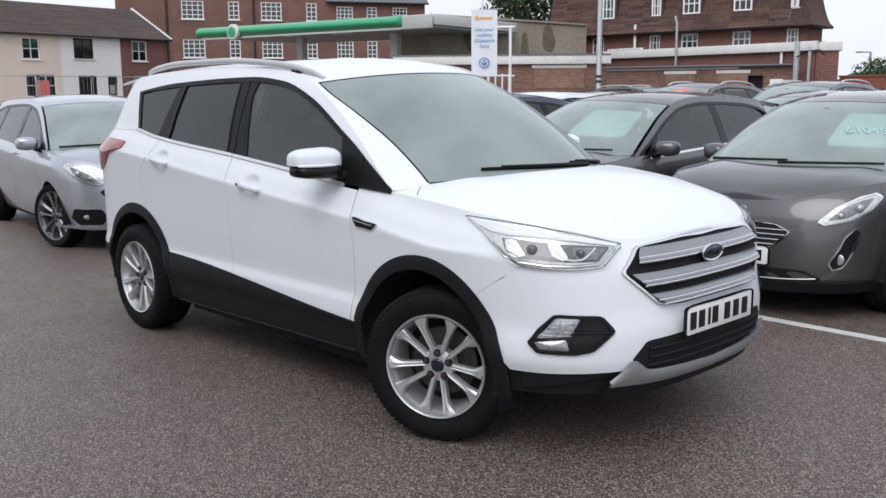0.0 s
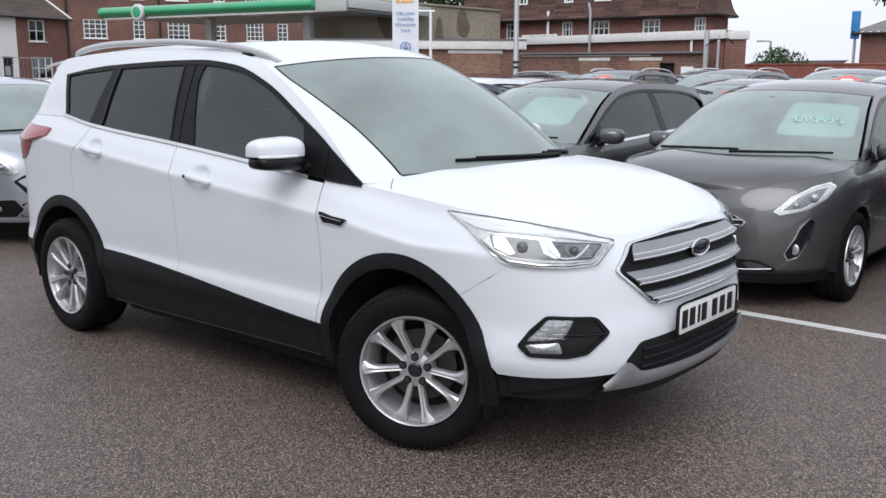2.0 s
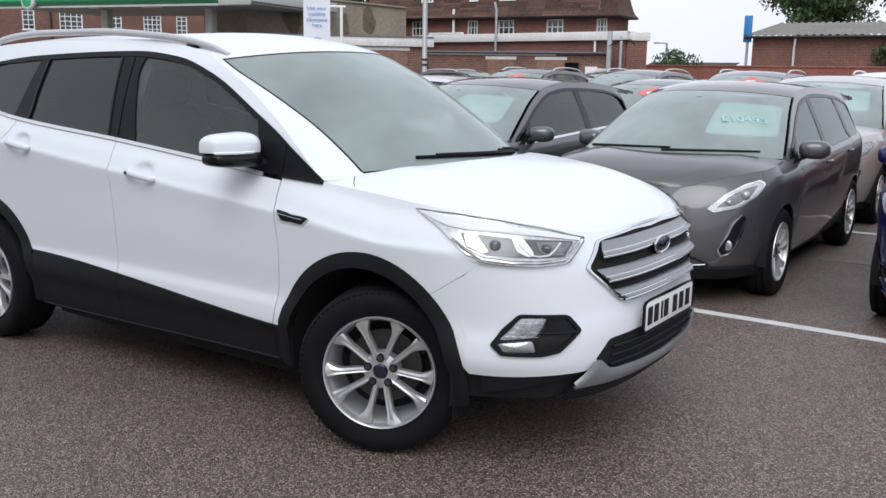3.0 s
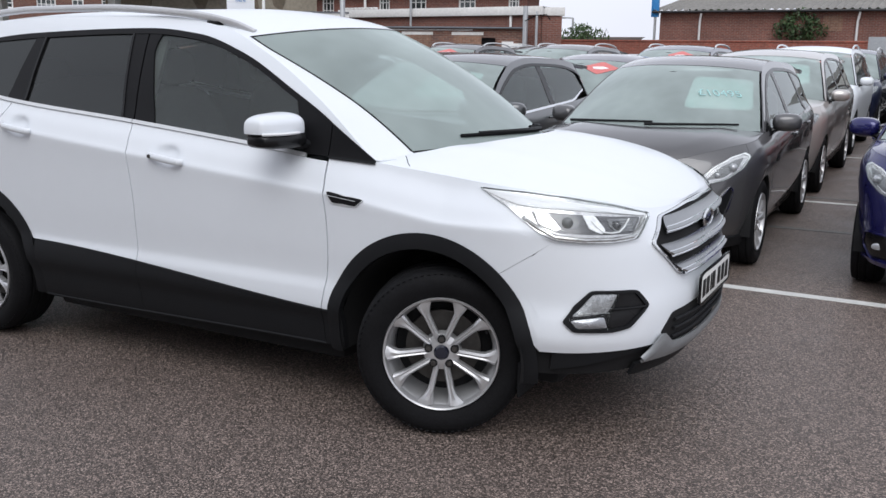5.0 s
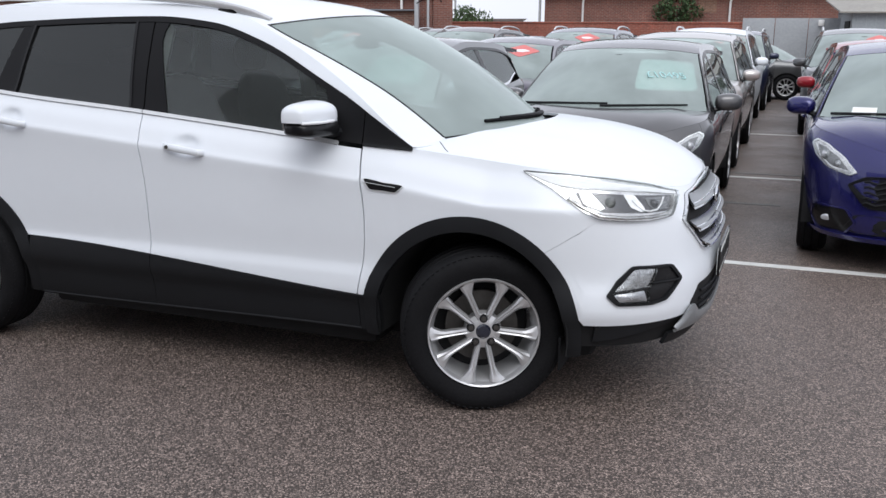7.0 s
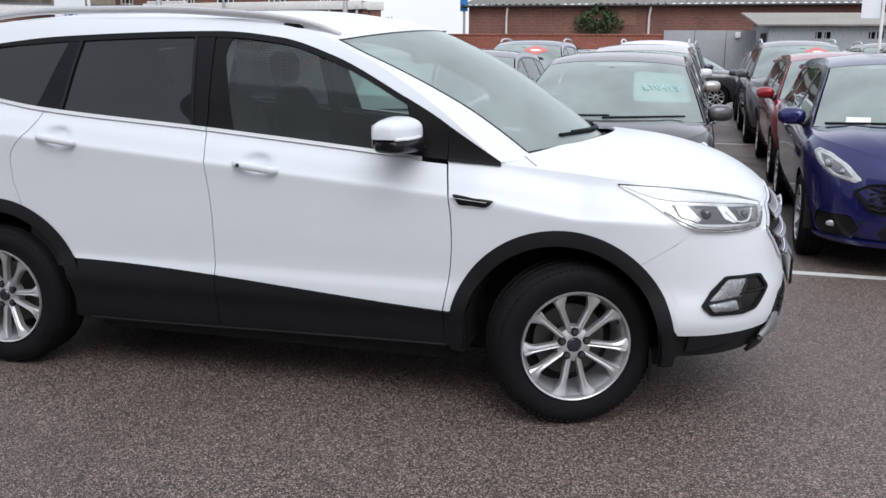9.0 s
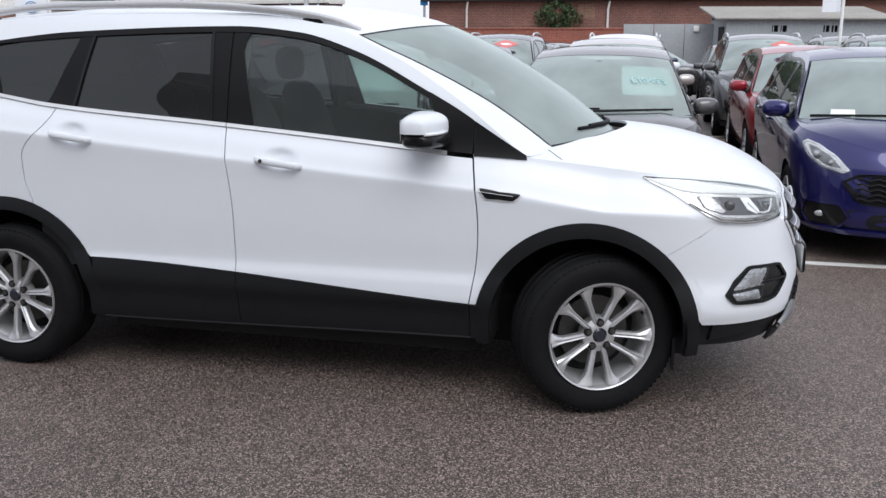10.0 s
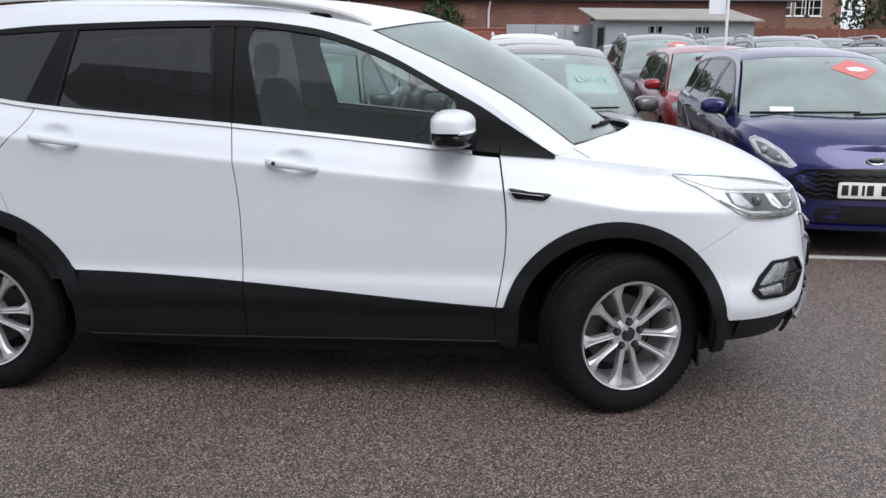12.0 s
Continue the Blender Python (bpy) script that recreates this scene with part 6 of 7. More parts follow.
def brick_block():
    m, L = on_line((-57.27, 24.8), (-47.29, 43.62), 0.97)
    b = thing("apartment_block", "three-storey red brick block with white sash windows and slate roof", "building", m=m)
    wins = []
    for x, w, c in ((4.95, 1.5, 4), (7.75, 0.75, 2), (10.35, 1.45, 4), (13.2, 0.75, 2), (15.6, 1.2, 4), (17.6, 0.75, 2), (19.7, 1.1, 4)):
        for z0, z1 in ((6.75, 8.05), (4.05, 5.35), (1.3, 2.6)):
            if x > 14 and z0 > 6:
                z1 = 7.85
            wins.append((x - w / 2, x + w / 2, z0, z1, c))
    for a, e, top in ((-0.1, 14.3, 10.2), (14.3, L + 0.3, 8.15)):
        holes = [(w[0] - a, w[1] - a, w[2], w[3]) for w in wins if a < w[0] < e]
        bm = holed(e - a - 0.003, top, 0.35, holes)
        bmesh.ops.translate(bm, vec=(a, 0, 0), verts=bm.verts)
        part("wall", bm, BRICK_BROWN, b)
        part("body", box(e - a - 0.1, 9.0, top - 0.2, ((a + e) / 2, 5.1, (top - 0.2) / 2)), BRICK_BROWN, b)
    for w in wins:
        window(b, w[0], w[1], w[2], w[3], w[4], 4, UPVC, bars=0.06)
    for x in (3.2, 9.1):
        part("downpipe", tube([(x, -0.08, 0), (x, -0.08, 10.1)], 0.06, 8), BLACK_FRAME, b)
    tiled_slope(14.2, L + 0.5, -0.35, 8.15, 3.4, 10.4, 0.35, SLATE, b)
    part("gutter", tube([(14.2, -0.38, 8.12), (L + 0.5, -0.38, 8.12)], 0.07, 8), BLACK_FRAME, b)
    tiled_slope(-0.2, 14.2, -0.4, 10.2, 4, 13.2, 0.5, SLATE, b)


brick_block()


def canopy():
    m, L = on_line((-39.08, 20.95), (-26.58, 23.52), 0.964)
    c = thing("fuel_canopy", "petrol station canopy with rounded green band and white columns", "canopy", m=m)
    part("deck", box(L + 1.6, 7.0, 0.45, (L / 2 + 0.9, 3.6, 4.72), 0.02), CANOPY_WHITE, c)
    part("soffit", box(L + 1.2, 6.8, 0.06, (L / 2 + 0.9, 3.6, 4.44)), CANOPY_SOFFIT, c)
    band = bmesh.new()
    grid(lambda u, v: Vector((-0.2 + (L + 0.2) * u, -0.30 * math.sin(math.pi * v) ** 0.8, 4.42 + 0.52 * v)), 24, 12, bm=band)
    part("green_band", band, GREEN, c, "rounded green plastic band")
    for x in (-0.2, L):
        part("band_end", blob((x, 0, 4.68), (0.12, 0.29, 0.26), 2.2, 14, 10), GREEN, c)
    part("band_edge", box(L + 1.7, 0.10, 0.10, (L / 2 + 0.8, -0.02, 4.37), 0.02), CANOPY_WHITE, c)
    s = part("round_sign", lathe([(0.0, -0.42), (0.34, -0.40), (0.40, -0.34), (0.40, -0.20)], 28), CANOPY_WHITE, c, "round pale sign")
    s.location = (2.55, 0, 4.62)
    part("sign_flower", lathe([(0.0, -0.45), (0.26, -0.43), (0.28, -0.40)], 9), GREEN, s)
    for x, y in ((4.6, 2.4), (10.6, 2.4)):
        part("column", box(0.4, 0.4, 4.4, (x, y, 2.2), 0.03), CANOPY_WHITE, c)
    for x in (5.6, 8.6, 9.2):
        part("canopy_lamp", box(0.35, 0.35, 0.10, (x, 0.5, 4.36), 0.03), UPVC, c)
    part("fascia_end", box(1.6, 0.12, 0.56, (L + 0.90, -0.05, 4.62), 0.02), CANOPY_SOFFIT, c)


canopy()


def render_block():
    m, L = on_line((-28.32, 26.79), (-25.44, 35.1), 0.945)
    b = thing("rendered_building", "flat cement-rendered building wall with dark damp stains", "building", m=m)
    bm = grid(lambda u, v: Vector((L * u, 0, (5.35 - 0.28 * u) * v)), 12, 4, 0.0)
    part("wall", bm, CONCRETE, b)
    part("body", box(L, 5.0, 4.9, (L / 2, 2.55, 2.45)), CONCRETE, b)
    part("coping", box(L, 0.3, 0.10, (L / 2, 0.05, 5.24), 0.02, rot=Matrix.Rotation(math.atan2(0.28, L), 4, "Y")), CONCRETE, b)
    rr = random.Random(3)
    for x, z, w, h in ((2.35, 4.55, 0.55, 1.0), (6.55, 4.45, 0.45, 0.8), (5.2, 3.9, 0.25, 0.9)):
        pts = [(x + w * math.cos(a) * rr.uniform(0.6, 1.1), z + h * math.sin(a) * rr.uniform(0.7, 1.1) - 0.2) for a in [2 * math.pi * k / 11 for k in range(11)]]
        part("damp_stain", fill_poly(pts, lambda a, c, o: Vector((a, -o - 0.004, c)), 0.003, 2, per=2), STAIN, b)
    return b


render_block()


def low_blocks():
    m, L = on_line((-24.65, 21.6), (-18.34, 27.24), 0.92)
    b = thing("store_building", "low brick store with white fascia board and flat roof", "building", m=m)
    part("wall", holed(L, 2.82, 0.3, []), BRICK_OLD, b)
    part("body", box(L - 0.02, 5.0, 2.95, (L / 2, 2.85, 1.48)), BRICK_OLD, b)
    part("fascia", box(L + 0.3, 0.14, 0.40, (L / 2, -0.1, 3.0), 0.01), FASCIA, b)
    part("roof", box(L + 0.3, 5.6, 0.06, (L / 2, 2.6, 3.2)), SLATE, b)
    part("infill", box(2.0, 0.03, 0.9, (L - 1.9, -0.006, 2.2)), BRICK_PALE, b)
    part("lintel", box(2.2, 0.05, 0.14, (L - 1.9, -0.01, 2.70)), FASCIA, b)
    m, L = on_line((-18.29, 27.15), (-11.35, 29.04), 0.89)
    w = thing("yard_wall", "brick outbuilding wall with blocked windows and capping", "wall", m=m)
    part("wall", holed(L, 2.66, 0.3, [(L - 1.75, L - 1.1, 0.0, 2.3)]), BRICK_OLD, w)
    part("capping", box(L + 0.1, 0.5, 0.07, (L / 2, 0.05, 2.70), 0.01), SLATE, w)
    part("strip", box(L - 2, 0.04, 0.05, ((L - 2) / 2, -0.02, 2.60)), FASCIA, w)
    for x in (3.0, 5.0):
        part("infill", box(1.1, 0.03, 1.3, (x, -0.006, 1.75)), BRICK_PALE, w)
        part("lintel", box(1.25, 0.05, 0.13, (x, -0.01, 2.45)), FASCIA, w)
    # dark sheet in the opening, coloured as the shade inside
    part("doorway", box(0.62, 0.02, 2.28, (L - 1.42, 0.20, 1.14)), DARK, w)
    part("notice", box(0.45, 0.03, 0.35, (L - 0.62, -0.02, 1.95)), UPVC, w)
    part("notice", box(0.5, 0.03, 0.5, (L - 0.15, -0.02, 1.80)), UPVC, w)
    m, L = on_line((-20.88, 30.84), (-10.9, 29.6), 0.909)
    f = thing("flat_roof_extension", "brick extension with long white fascia and steel post", "building", m=m)
    part("wall", holed(L, 3.2, 0.3, []), BRICK_RED, f)
    part("body", box(L - 0.02, 1.0, 3.2, (L / 2, 0.85, 1.6)), BRICK_RED, f)
    part("fascia", box(L + 0.3, 0.16, 0.36, (L / 2, -0.12, 3.37), 0.01), FASCIA, f)
    part("roof", box(L + 0.3, 1.5, 0.06, (L / 2, 0.6, 3.5)), SLATE, f)
    for k in range(9):
        part("ridge_tile", box(0.16, 0.2, 0.10, (0.15 + 0.22 * k, -0.1, 3.60), 0.02), FASCIA, f)
    part("downpipe", tube([(L - 1.3, -0.1, 2.4), (L - 1.3, -0.1, 3.2)], 0.05, 8), UPVC, f)
    part("flue", tube([(4.0, -0.3, 2.4), (4.0, -0.3, 4.6), (3.9, -0.3, 4.95)], 0.05, 8), GALV, f)
    p = thing("steel_post", "galvanised steel post with cables", "post", m=pose(-11.2, 28.8, 0) @ Matrix.Diagonal((1, 1, 0.912, 1)))
    part("column", box(0.15, 0.15, 3.5, (0, 0, 1.75), 0.01), GALV, p)
    part("column", box(0.08, 0.08, 3.3, (0.42, 0.1, 1.65), 0.01), GALV, p)
    part("cable", tube([(0.05, -0.15, 2.9), (0.5, -0.2, 3.12), (0.9, -0.15, 3.15), (1.0, 0, 2.95)], 0.022, 6), RUBBER, p)
    m, L = on_line((-10.86, 29.62), (-10.2, 29.98), 0.909)
    r = thing("brick_return", "red brick pier with white fascia", "wall", m=m)
    part("wall", box(L, 1.2, 3.15, (L / 2, 0.6, 1.575)), BRICK_RED, r)
    part("fascia", box(L + 0.2, 1.25, 0.34, (L / 2, 0.55, 3.34), 0.01), FASCIA, r)


low_blocks()


def mansard():
    m, L = on_line((-28.57, 36.66), (-15.14, 37.96), 0.928)
    b = thing("mansard_house", "brick house with tall flared red-tiled mansard roof", "house", m=m)
    wins = [(2.2, 2.9, 3.4, 4.6), (5.55, 6.15, 3.4, 4.6), (7.3, 8.2, 3.4, 4.6), (9.95, 10.85, 3.4, 4.6), (12.55, 13.1, 3.4, 4.6)]
    part("wall", holed(L, 5.0, 0.35, wins), BRICK_RED, b)
    part("body", box(L - 0.02, 1.6, 4.9, (L / 2, 1.2, 2.45)), BRICK_RED, b)
    for w in wins:
        window(b, *w, 3, 3, UPVC, bars=0.06)
    tiled_slope(-0.5, L - 0.75, -0.55, 4.72, 0.75, 10.0, 0.14, TILE_RED, b, "roof", curl=-0.45)
    # hipped end
    def hip_face(u, v):
        q = v ** 0.55
        x0, y0, z = L - 0.75 + 1.2 * (1 - q), -0.55 + 1.3 * q, 4.72 + 5.28 * v
        if u < 0.4:
            return Vector((L - 0.75 + (x0 - L + 0.75) * u / 0.4, y0, z))
        return Vector((x0, y0 + (2.2 - y0) * (u - 0.4) / 0.6, z))
    part("roof", grid(hip_face, 20, 24, 0.05), TILE_RED, b)
    for x, w in ((3.2, 0.7), (5.95, 0.5), (7.85, 0.9), (10.45, 0.9), (12.9, 0.35)):
        d = part("dormer", box(w + 0.25, 1.2, 1.8, (x, 0.55, 6.4), 0.01), TILE_RED, b)
        window(b, x - w / 2, x + w / 2, 5.6, 7.2, 3, 3, UPVC, y=-0.09, bars=0.06)
    part("eave", box(L + 0.85, 2.7, 0.08, (L / 2, 0.85, 4.68), 0.02), BLACK_FRAME, b)
    part("vent_pipe", tube([(4.9, -0.3, 3.3), (4.9, -0.3, 5.2)], 0.07, 8), UPVC, b)


mansard()


def lamp_post(x, y, h, label, arm=0.0):
    p = thing("lamp_post", label, "lamp post", m=pose(x, y, 0))
    part("pole", tube([(0, 0, 0), (0, 0, 1.2), (0, 0, 1.25), (0, 0, h)], lambda t: 0.11 if t < 0.5 else 0.085, 10), GALV, p)
    for z in (1.78, 1.95):
        part("band", lathe([(0.10, z), (0.112, z), (0.112, z + 0.07), (0.10, z + 0.07)], 14, "Z"), BLACK_FRAME, p)
    if arm:
        part("arm", tube([(0, 0, h), (-arm, 0, h + 0.05)], 0.05, 8), GALV, p)
        part("lamp_head", box(0.5, 0.22, 0.12, (-arm, 0, h + 0.03), 0.03), GALV, p)


lamp_post(-14.8, 21.97, 9.5, "tall grey steel lamp post with dark bands")
lamp_post(-23.1, 65.3, 4.15, "far street lamp with short arm", 0.8)


def banner():
    m = pose(-10.43, 11.84, 0, 0, 0, 45) @ Matrix.Diagonal((1, 1, 0.964, 1))
    b = thing("advertising_banner", "white banner with blue writing and arrow on a pole", "banner", m=m)
    part("cloth", grid(lambda u, v: Vector((-0.29 + 0.58 * u, 0.012 * math.sin(3 * v + 2 * u), 1.92 + 1.5 * v)), 8, 12, 0.006), BANNER, b)
    part("pole", tube([(-0.05, 0.05, 0), (-0.05, 0.05, 3.75)], 0.022, 8), UPVC, b)
    part("arm", tube([(-0.3, 0.05, 3.42), (0.42, 0.05, 3.45)], 0.012, 6), GALV, b)
    up = Matrix.Rotation(radians(90), 4, "X")
    for i, t in enumerate(("Use your", "mobility", "allowance", "here")):
        lettering("banner_text", t, 0.115, BANNER_INK, b, Matrix.Translation((0, -0.02, 2.98 - 0.125 * i)) @ up)
    part("arrow_disc", tube([(0.11 * math.cos(a), -0.02, 2.22 + 0.11 * math.sin(a)) for a in [2 * math.pi * k / 24 for k in range(25)]], 0.010, 6, caps=False), BANNER_INK, b)
    ar = bmesh.new()
    box(0.025, 0.012, 0.11, (0, -0.02, 2.235), bm=ar)
    box(0.085, 0.012, 0.025, (-0.028, -0.02, 2.19), bm=ar, rot=Matrix.Rotation(radians(45), 4, "Y"))
    box(0.085, 0.012, 0.025, (0.028, -0.02, 2.19), bm=ar, rot=Matrix.Rotation(radians(-45), 4, "Y"))
    part("arrow", ar, BANNER_INK, b)
    part("mark", lathe([(0.0, -0.012), (0.045, -0.012)], 16), ORANGE, b).location = (-0.17, -0.012, 3.25)
    part("mark_bar", box(0.28, 0.008, 0.05, (0.04, -0.014, 3.24)), ORANGE, b)
    f = thing("sign_frame", "white tubular steel frame standing on the car park", "frame", m=pose(-11.36, 13.86, 0, 0, 0, 45) @ Matrix.Diagonal((1, 1, 0.957, 1)))
    for x in (-0.62, -0.08):
        part("upright", tube([(x, 0, 0), (x, 0, 3.2)], 0.035, 8), UPVC, f)
    part("crossbar", tube([(-0.62, 0, 3.2), (0.02, 0, 3.2)], 0.03, 8), UPVC, f)
    r = thing("railing", "white upright railing bars", "railing", m=pose(-12.01, 13.2, 0, 0, 0, 45) @ Matrix.Diagonal((1, 1, 0.94, 1)))
    for k in range(7):
        part("bar", tube([(-0.2 + 0.17 * k, 0, 0), (-0.2 + 0.17 * k, 0, 2.05)], 0.022, 6), UPVC, r)
    part("rail", tube([(-0.3, 0, 2.0), (0.95, 0, 2.0)], 0.025, 6), UPVC, r)


banner()


def north_side():
    w = tagged(thing("wall_north", "red brick boundary wall along the car park", "wall", kind="structure", m=pose(-11.9, 34.15, 0) @ Matrix.Diagonal((1, 1, 0.885, 1))), kind="structure")
    part("brickwork", box(15.9, 0.3, 2.25, (7.95, 0.15, 1.125)), RED_WALL, w)
    part("coping", box(16.0, 0.36, 0.08, (7.95, 0.15, 2.29), 0.01), RED_WALL, w)
    h = thing("warehouse", "long low brick warehouse with corrugated roof", "building", m=pose(-9.25, 40.2, 0) @ Matrix.Diagonal((1, 1, 0.93, 1)))
    part("wall", holed(22.3, 3.72, 0.3, []), BRICK_RED, h)
    part("body", box(22.2, 10, 3.6, (11.15, 5.35, 1.8)), BRICK_RED, h)
    bm = bmesh.new()
    grid(lambda u, v: Vector((-0.3 + 23.0 * u, -0.35 + 6.0 * v, 3.76 + 0.95 * v + 0.045 * math.sin(u * 23.0 * 2 * math.pi / 0.33))), 420, 2, bm=bm)
    part("roof", bm, CORRUGATED, h)
    part("gutter", tube([(-0.3, -0.36, 3.68), (22.7, -0.36, 3.68)], 0.06, 8), BLACK_FRAME, h)
    for x in (1.89, 8.6):
        part("downpipe", tube([(x, -0.1, 0), (x, -0.1, 3.2), (x + 0.08, -0.3, 3.6)], 0.05, 8), UPVC, h)
    part("pale_patch", box(0.8, 0.03, 0.7, (7.6, -0.006, 3.1)), BRICK_PALE, h)
    s = thing("blue_sign", "blue sign board at the warehouse corner", "sign", m=pose(-9.45, 40.0, 0))
    part("board", box(0.36, 0.12, 1.2, (0, 0, 3.8), 0.02), BLUE_SIGN, s)
    part("leg", box(0.1, 0.1, 3.3, (0, 0.05, 1.65)), GALV, s)
    p = thing("grey_panel", "grey painted hoarding panel with small white box", "hoarding", m=pose(0.3, 33.7, 0) @ Matrix.Diagonal((1.04, 1, 0.88, 1)))
    for k in range(3):
        part("board", box(1.12, 0.06, 2.5, (0.57 + 1.14 * k, 0, 1.25), 0.005), GREY_PANEL, p)
    part("junction_box", box(0.2, 0.12, 0.25, (2.7, -0.09, 2.3), 0.02), UPVC, p)
    m, L = on_line((4.05, 31.0), (9.6, 31.6), 0.86)
    d = thing("shed", "grey painted timber shed with pale felt roof", "shed", m=m)
    bm = holed(L, 2.72, 0.1, [(1.6, 1.82, 2.18, 2.45), (1.9, 2.12, 2.18, 2.45), (3.38, 3.6, 2.18, 2.45), (3.66, 3.88, 2.18, 2.45)])
    part("wall", bm, SHED_GREY, d)
    for k in range(int(L / 0.3)):
        part("batten", box(0.03, 0.012, 2.7, (0.15 + 0.3 * k, -0.005, 1.36)), SHED_GREY, d)
    part("body", box(0.1, 3.2, 2.72, (0.05, 1.65, 1.36)), SHED_GREY, d)
    part("back", box(L, 0.1, 3.2, (L / 2, 3.3, 1.6)), SHED_GREY, d)
    # dark sheet behind the openings stands for the shed's unlit inside, not glass
    part("glazing", box(L - 1, 0.02, 0.6, (L / 2, 0.2, 2.2)), DARK, d)
    # dark sheet on the end wall paints the shade of an open doorway
    part("doorway", box(0.02, 1.1, 2.4, (-0.02, 0.9, 1.2)), DARK, d)
    part("roof", grid(lambda u, v: Vector((-0.45 + (L + 0.7) * u, -0.3 + 4.0 * v, 2.75 + 0.62 * v)), 10, 2, 0.06), SHED_ROOF, d)
    m, L = on_line((3.6, 37.4), (25.6, 36.6))
    f = thing("timber_fence", "brown close-boarded timber fence", "fence", m=m)
    for k in range(int(L / 0.16)):
        part("board", box(0.152, 0.03, 2.15 + 0.02 * ((k * 7) % 3), (0.08 + 0.16 * k, 0.02 * (k % 2), 1.08)), FENCE, f)
    for k in range(int(L / 2.6)):
        part("post", box(0.12, 0.12, 2.3, (0.06 + 2.6 * k, 0.1, 1.15)), FENCE, f)
    fl = thing("flag_pole", "white flag on a white pole", "flag", m=pose(5.06, 15.0, 0))
    part("pole", tube([(0, 0, 0), (0, 0, 5.2)], 0.03, 8), UPVC, fl)
    part("flag", grid(lambda u, v: Vector((-0.04 - 0.34 * u, 0.03 * math.sin(5 * u + 2 * v), 2.09 + 2.4 * v)), 8, 14, 0.004), BANNER, fl)
    # far houses and roofs past the walls
    for x, y, w, hh, nm in ((17.4, 62.0, 5.2, 4.9, BRICK_PALE), (26.0, 61.0, 8.0, 5.0, BRICK_PALE), (-21.0, 55.0, 5.5, 1.9, BRICK_RED), (-14.6, 58.0, 4.0, 1.5, BRICK_RED)):
        g = thing("far_house", "distant brick house with dark tiled roof", "house", "far houses", m=pose(x, y, 0))
        wins = [(0.8, 1.9, hh - 1.5, hh - 0.4), (w - 2.4, w - 1.3, hh - 1.5, hh - 0.4), (w / 2 - 0.5, w / 2 + 0.5, hh - 1.5, hh - 0.4)]
        part("wall", holed(w, hh, 0.3, wins), nm, g)
        for q in wins:
            window(g, *q, 2, 2, UPVC)
        part("body", box(w - 0.05, 6, hh - 0.1, (w / 2, 3.4, (hh - 0.1) / 2)), nm, g)
        tiled_slope(-0.3, w + 0.3, -0.3, hh, 3.2, hh + (1.9 if x > 0 else 0.7), 0.4, TILE_ROOF, g)


north_side()


def showroom():
    """The dealer's building behind the camera, seen only as a reflection."""
    b = thing("showroom", "tall grey-clad showroom with flat roof and glass front", "building", m=pose(3.4, -7.4, 0, 0, 0, 180))
    part("fascia", box(7.8, 0.5, 2.2, (3.9, 0.25, 5.0), 0.02), SHOW_DARK, b)
    part("body", box(7.8, 10, 5.9, (3.9, 5.6, 2.95)), SHOW_DARK, b)
    for k in range(4):
        part("mullion", box(0.12, 0.2, 3.9, (0.1 + 2.53 * k, 0.30, 1.95)), SHOW_DARK, b)
    for k in range(3):
        part("pane", box(2.4, 0.03, 3.8, (1.36 + 2.53 * k, 0.40, 1.95)), PRIVACY, b)


showroom()


# ---- trees and climbers ----
def foliage(name, clumps, leaf, n, material, parent, seed, droop=0.0):
    """Many small leaves in uneven clumps (x, y, z, radius)."""
    rr = random.Random(seed)
    vs, fs = [], []
    for cx, cy, cz, r in clumps:
        for _ in range(int(n * r * r)):
            d = Vector((rr.gauss(0, 1), rr.gauss(0, 1), rr.gauss(0, 1))).normalized() * r * rr.uniform(0.45, 1.08)
            c = Vector((cx, cy, cz)) + Vector((d.x, d.y, d.z * (0.85 + droop)))
            e = Euler((rr.uniform(0, 6.3), rr.uniform(0, 6.3), rr.uniform(0, 6.3))).to_matrix()
            s = leaf * rr.uniform(0.6, 1.3)
            k = len(vs)
            vs += [c + e @ Vector(q) for q in ((-s, 0, 0), (0, -s * 0.45, 0.1 * s), (s, 0, 0), (0, s * 0.45, 0.1 * s))]
            fs.append((k, k + 1, k + 2, k + 3))
    me = bpy.data.meshes.new(name)
    me.from_pydata(vs, [], fs)
    me.materials.append(material)
    ob = tagged(new(name, me), kind="stuff")
    ob.parent = parent
    return ob


def tree(x, y, h, r, seed, label, material=None, droop=0.0, leaf=0.12, n=420):
    t = thing("tree", label, "tree", "trees", m=pose(x, y, 0))
    rr = random.Random(seed)
    part("trunk", tube([(0, 0, 0), (0.1, 0, h * 0.3), (0, 0.1, h * 0.62)], lambda q: 0.22 * (1 - 0.6 * q), 8), BARK, t)
    clumps = []
    for k in range(11):
        a, up = rr.uniform(0, 6.28), rr.uniform(0.5, 0.95)
        d = r * rr.uniform(0.25, 0.8)
        p = Vector((d * math.cos(a), d * math.sin(a), h * up))
        part("limb", tube([(0, 0, h * 0.4), (p.x * 0.5, p.y * 0.5, h * 0.45 + (p.z - h * 0.4) * 0.5), tuple(p)], lambda q: 0.09 * (1 - 0.75 * q), 6), BARK, t)
        clumps.append((p.x, p.y, p.z, r * rr.uniform(0.3, 0.5)))
    foliage("crown", clumps, leaf, n, material or LEAF, t, seed, droop)
    return t


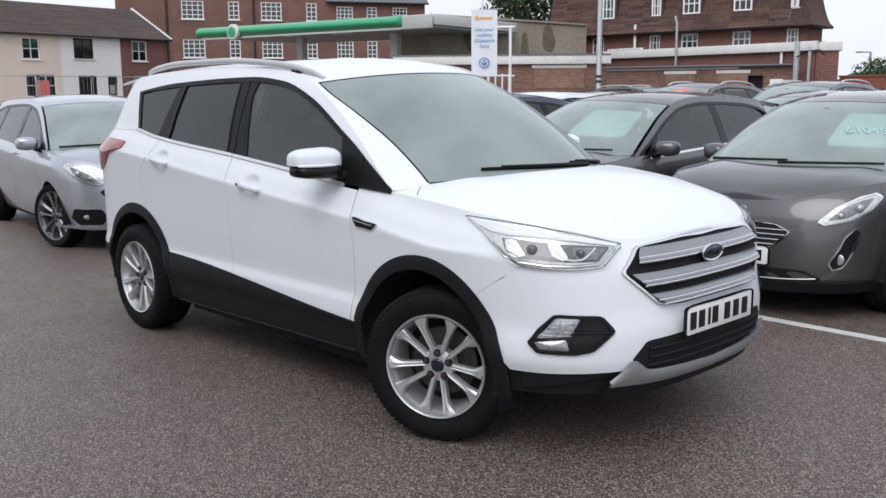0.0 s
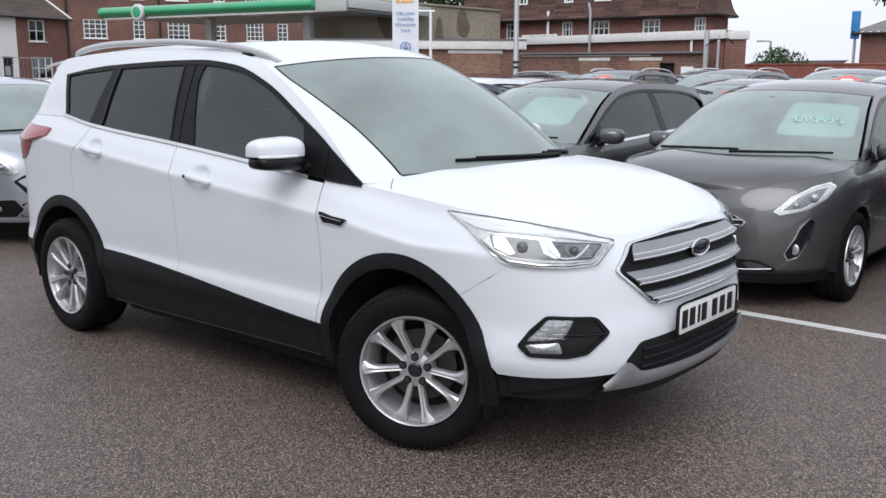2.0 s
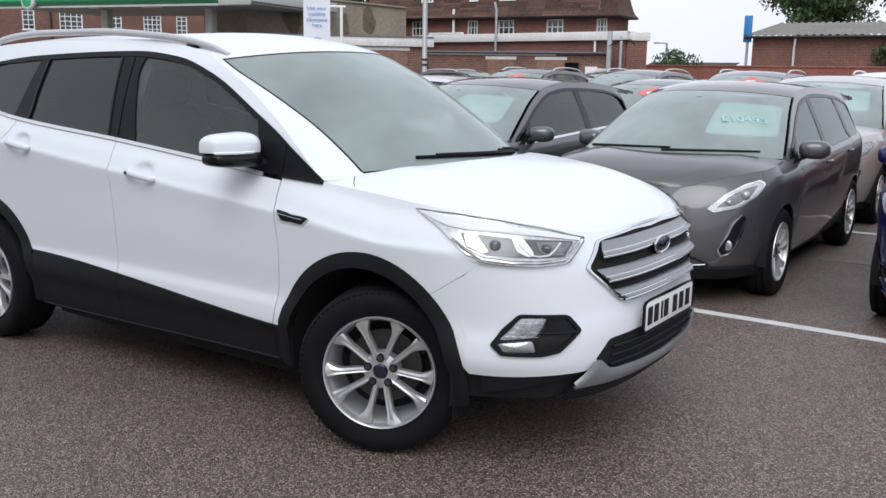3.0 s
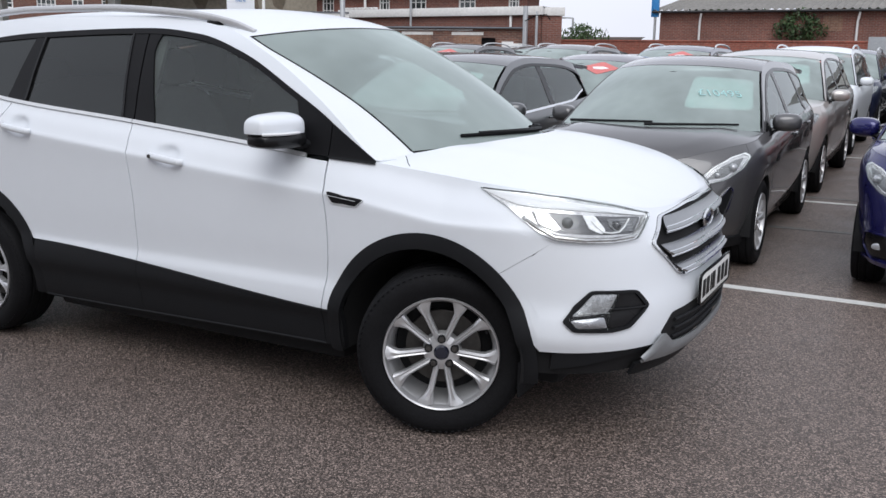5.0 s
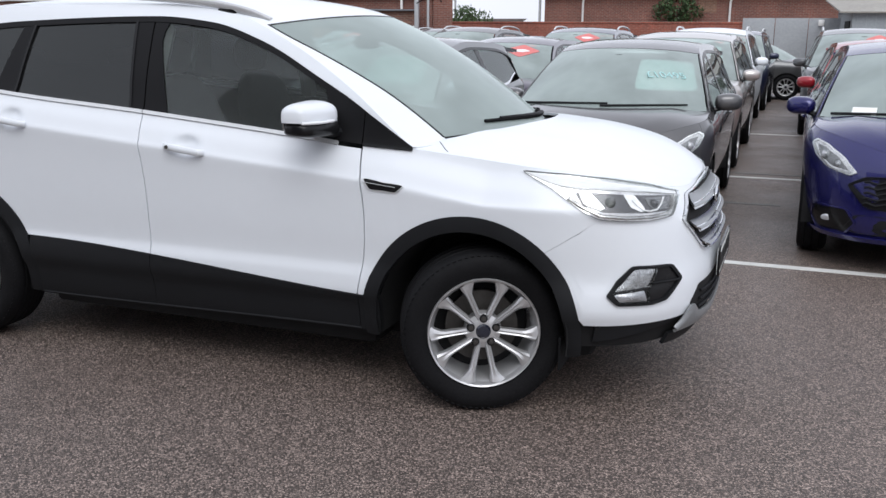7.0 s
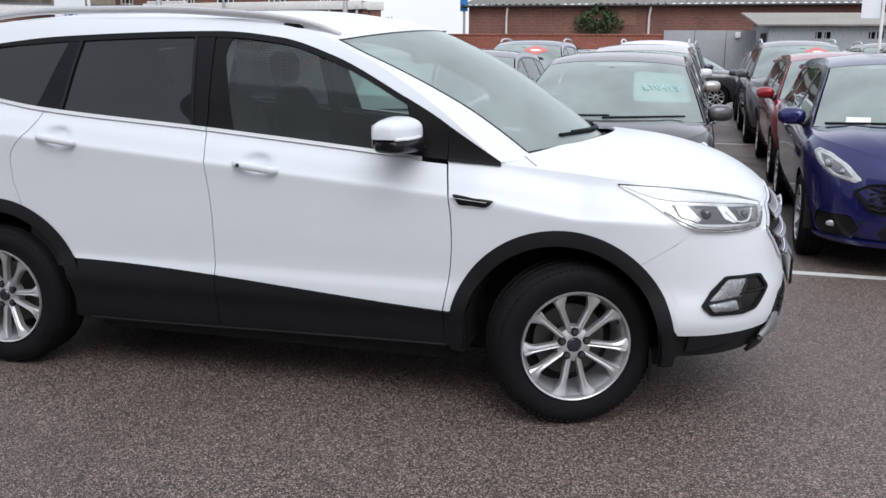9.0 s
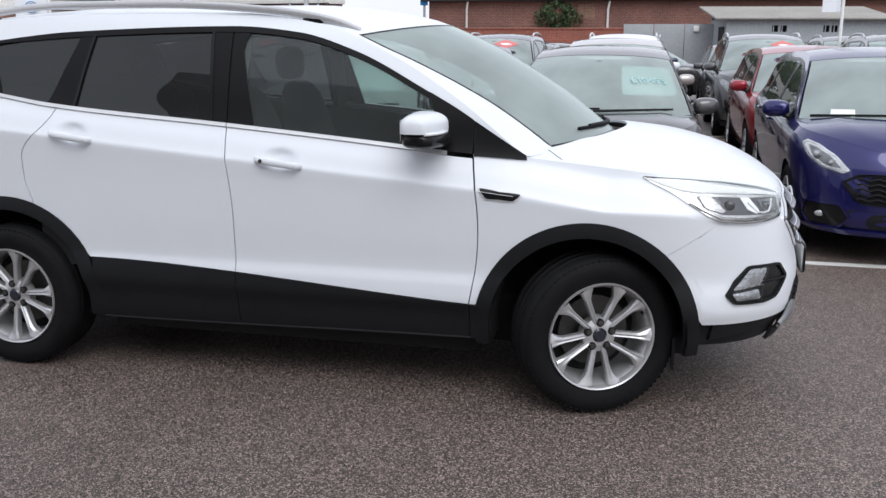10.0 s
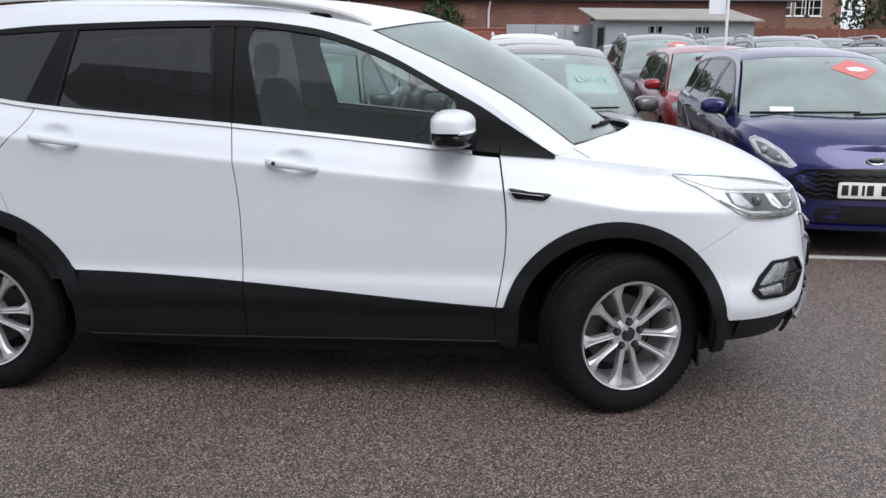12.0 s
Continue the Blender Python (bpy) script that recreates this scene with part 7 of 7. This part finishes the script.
tree(-32.2, 39.2, 9.0, 4.2, 11, "weeping green tree behind the rendered wall", LEAF_DARK, 0.7, 0.16, 300)
tree(-28.3, 42.3, 8.4, 3.4, 12, "green tree behind the rendered wall", LEAF_DARK, 0.6, 0.16, 300)
tree(-10.2, 57.0, 8.2, 4.0, 13, "broad green tree behind the warehouse roof", None, 0, 0.18, 260)
tree(-4.2, 60.0, 8.6, 4.2, 14, "broad green tree behind the warehouse roof", None, 0, 0.18, 260)
tree(20.5, 47.5, 6.0, 3.2, 15, "dark green tree by the far fence", LEAF_DARK, 0.2, 0.15, 300)
tree(25.5, 48.5, 6.5, 3.4, 16, "dark green tree by the far fence", LEAF_DARK, 0.2, 0.15, 300)
tree(-18.0, 54.4, 3.0, 1.6, 17, "small green bush tree past the wall", None, 0, 0.12, 300)
ivy = thing("ivy", "ivy growing over the warehouse wall top", "plant", m=pose(-2.35, 0, 0) @ Matrix.Diagonal((1, 1, 0.93, 1)))
part("stem", tube([(-0.6, 40.12, 0), (-0.7, 40.12, 1.6), (-0.5, 40.1, 3.0)], 0.05, 6), BARK, ivy)
foliage("leaves", [(-0.6, 39.95, 3.15, 0.75), (-1.2, 40.0, 2.8, 0.55), (0.0, 40.0, 2.8, 0.6), (-0.5, 40.0, 2.2, 0.6)], 0.09, 900, LEAF_DARK, ivy, 18)


def mesh_fence():
    m, L = on_line((-40.94, 10.6), (-41.49, 18.8), 0.97)
    for k in range(3):
        f = thing("fence_panel", "temporary galvanised mesh fence panel", "fence", "fence panels", m=m @ pose(2.7 * k, 0, 0))
        part("frame", tube([(0, 0, 0.0), (0, 0, 2.35), (0.05, 0, 2.4), (2.55, 0, 2.4), (2.6, 0, 2.35), (2.6, 0, 0.0)], 0.022, 6), GALV, f)
        for i in range(12):
            part("wire", tube([(0.2 + 0.2 * i, 0, 0.15), (0.2 + 0.2 * i, 0, 2.38)], 0.004, 3), GALV, f)
        for z in (0.15, 1.2):
            part("rail", tube([(0, 0, z), (2.6, 0, z)], 0.012, 5), GALV, f)


mesh_fence()
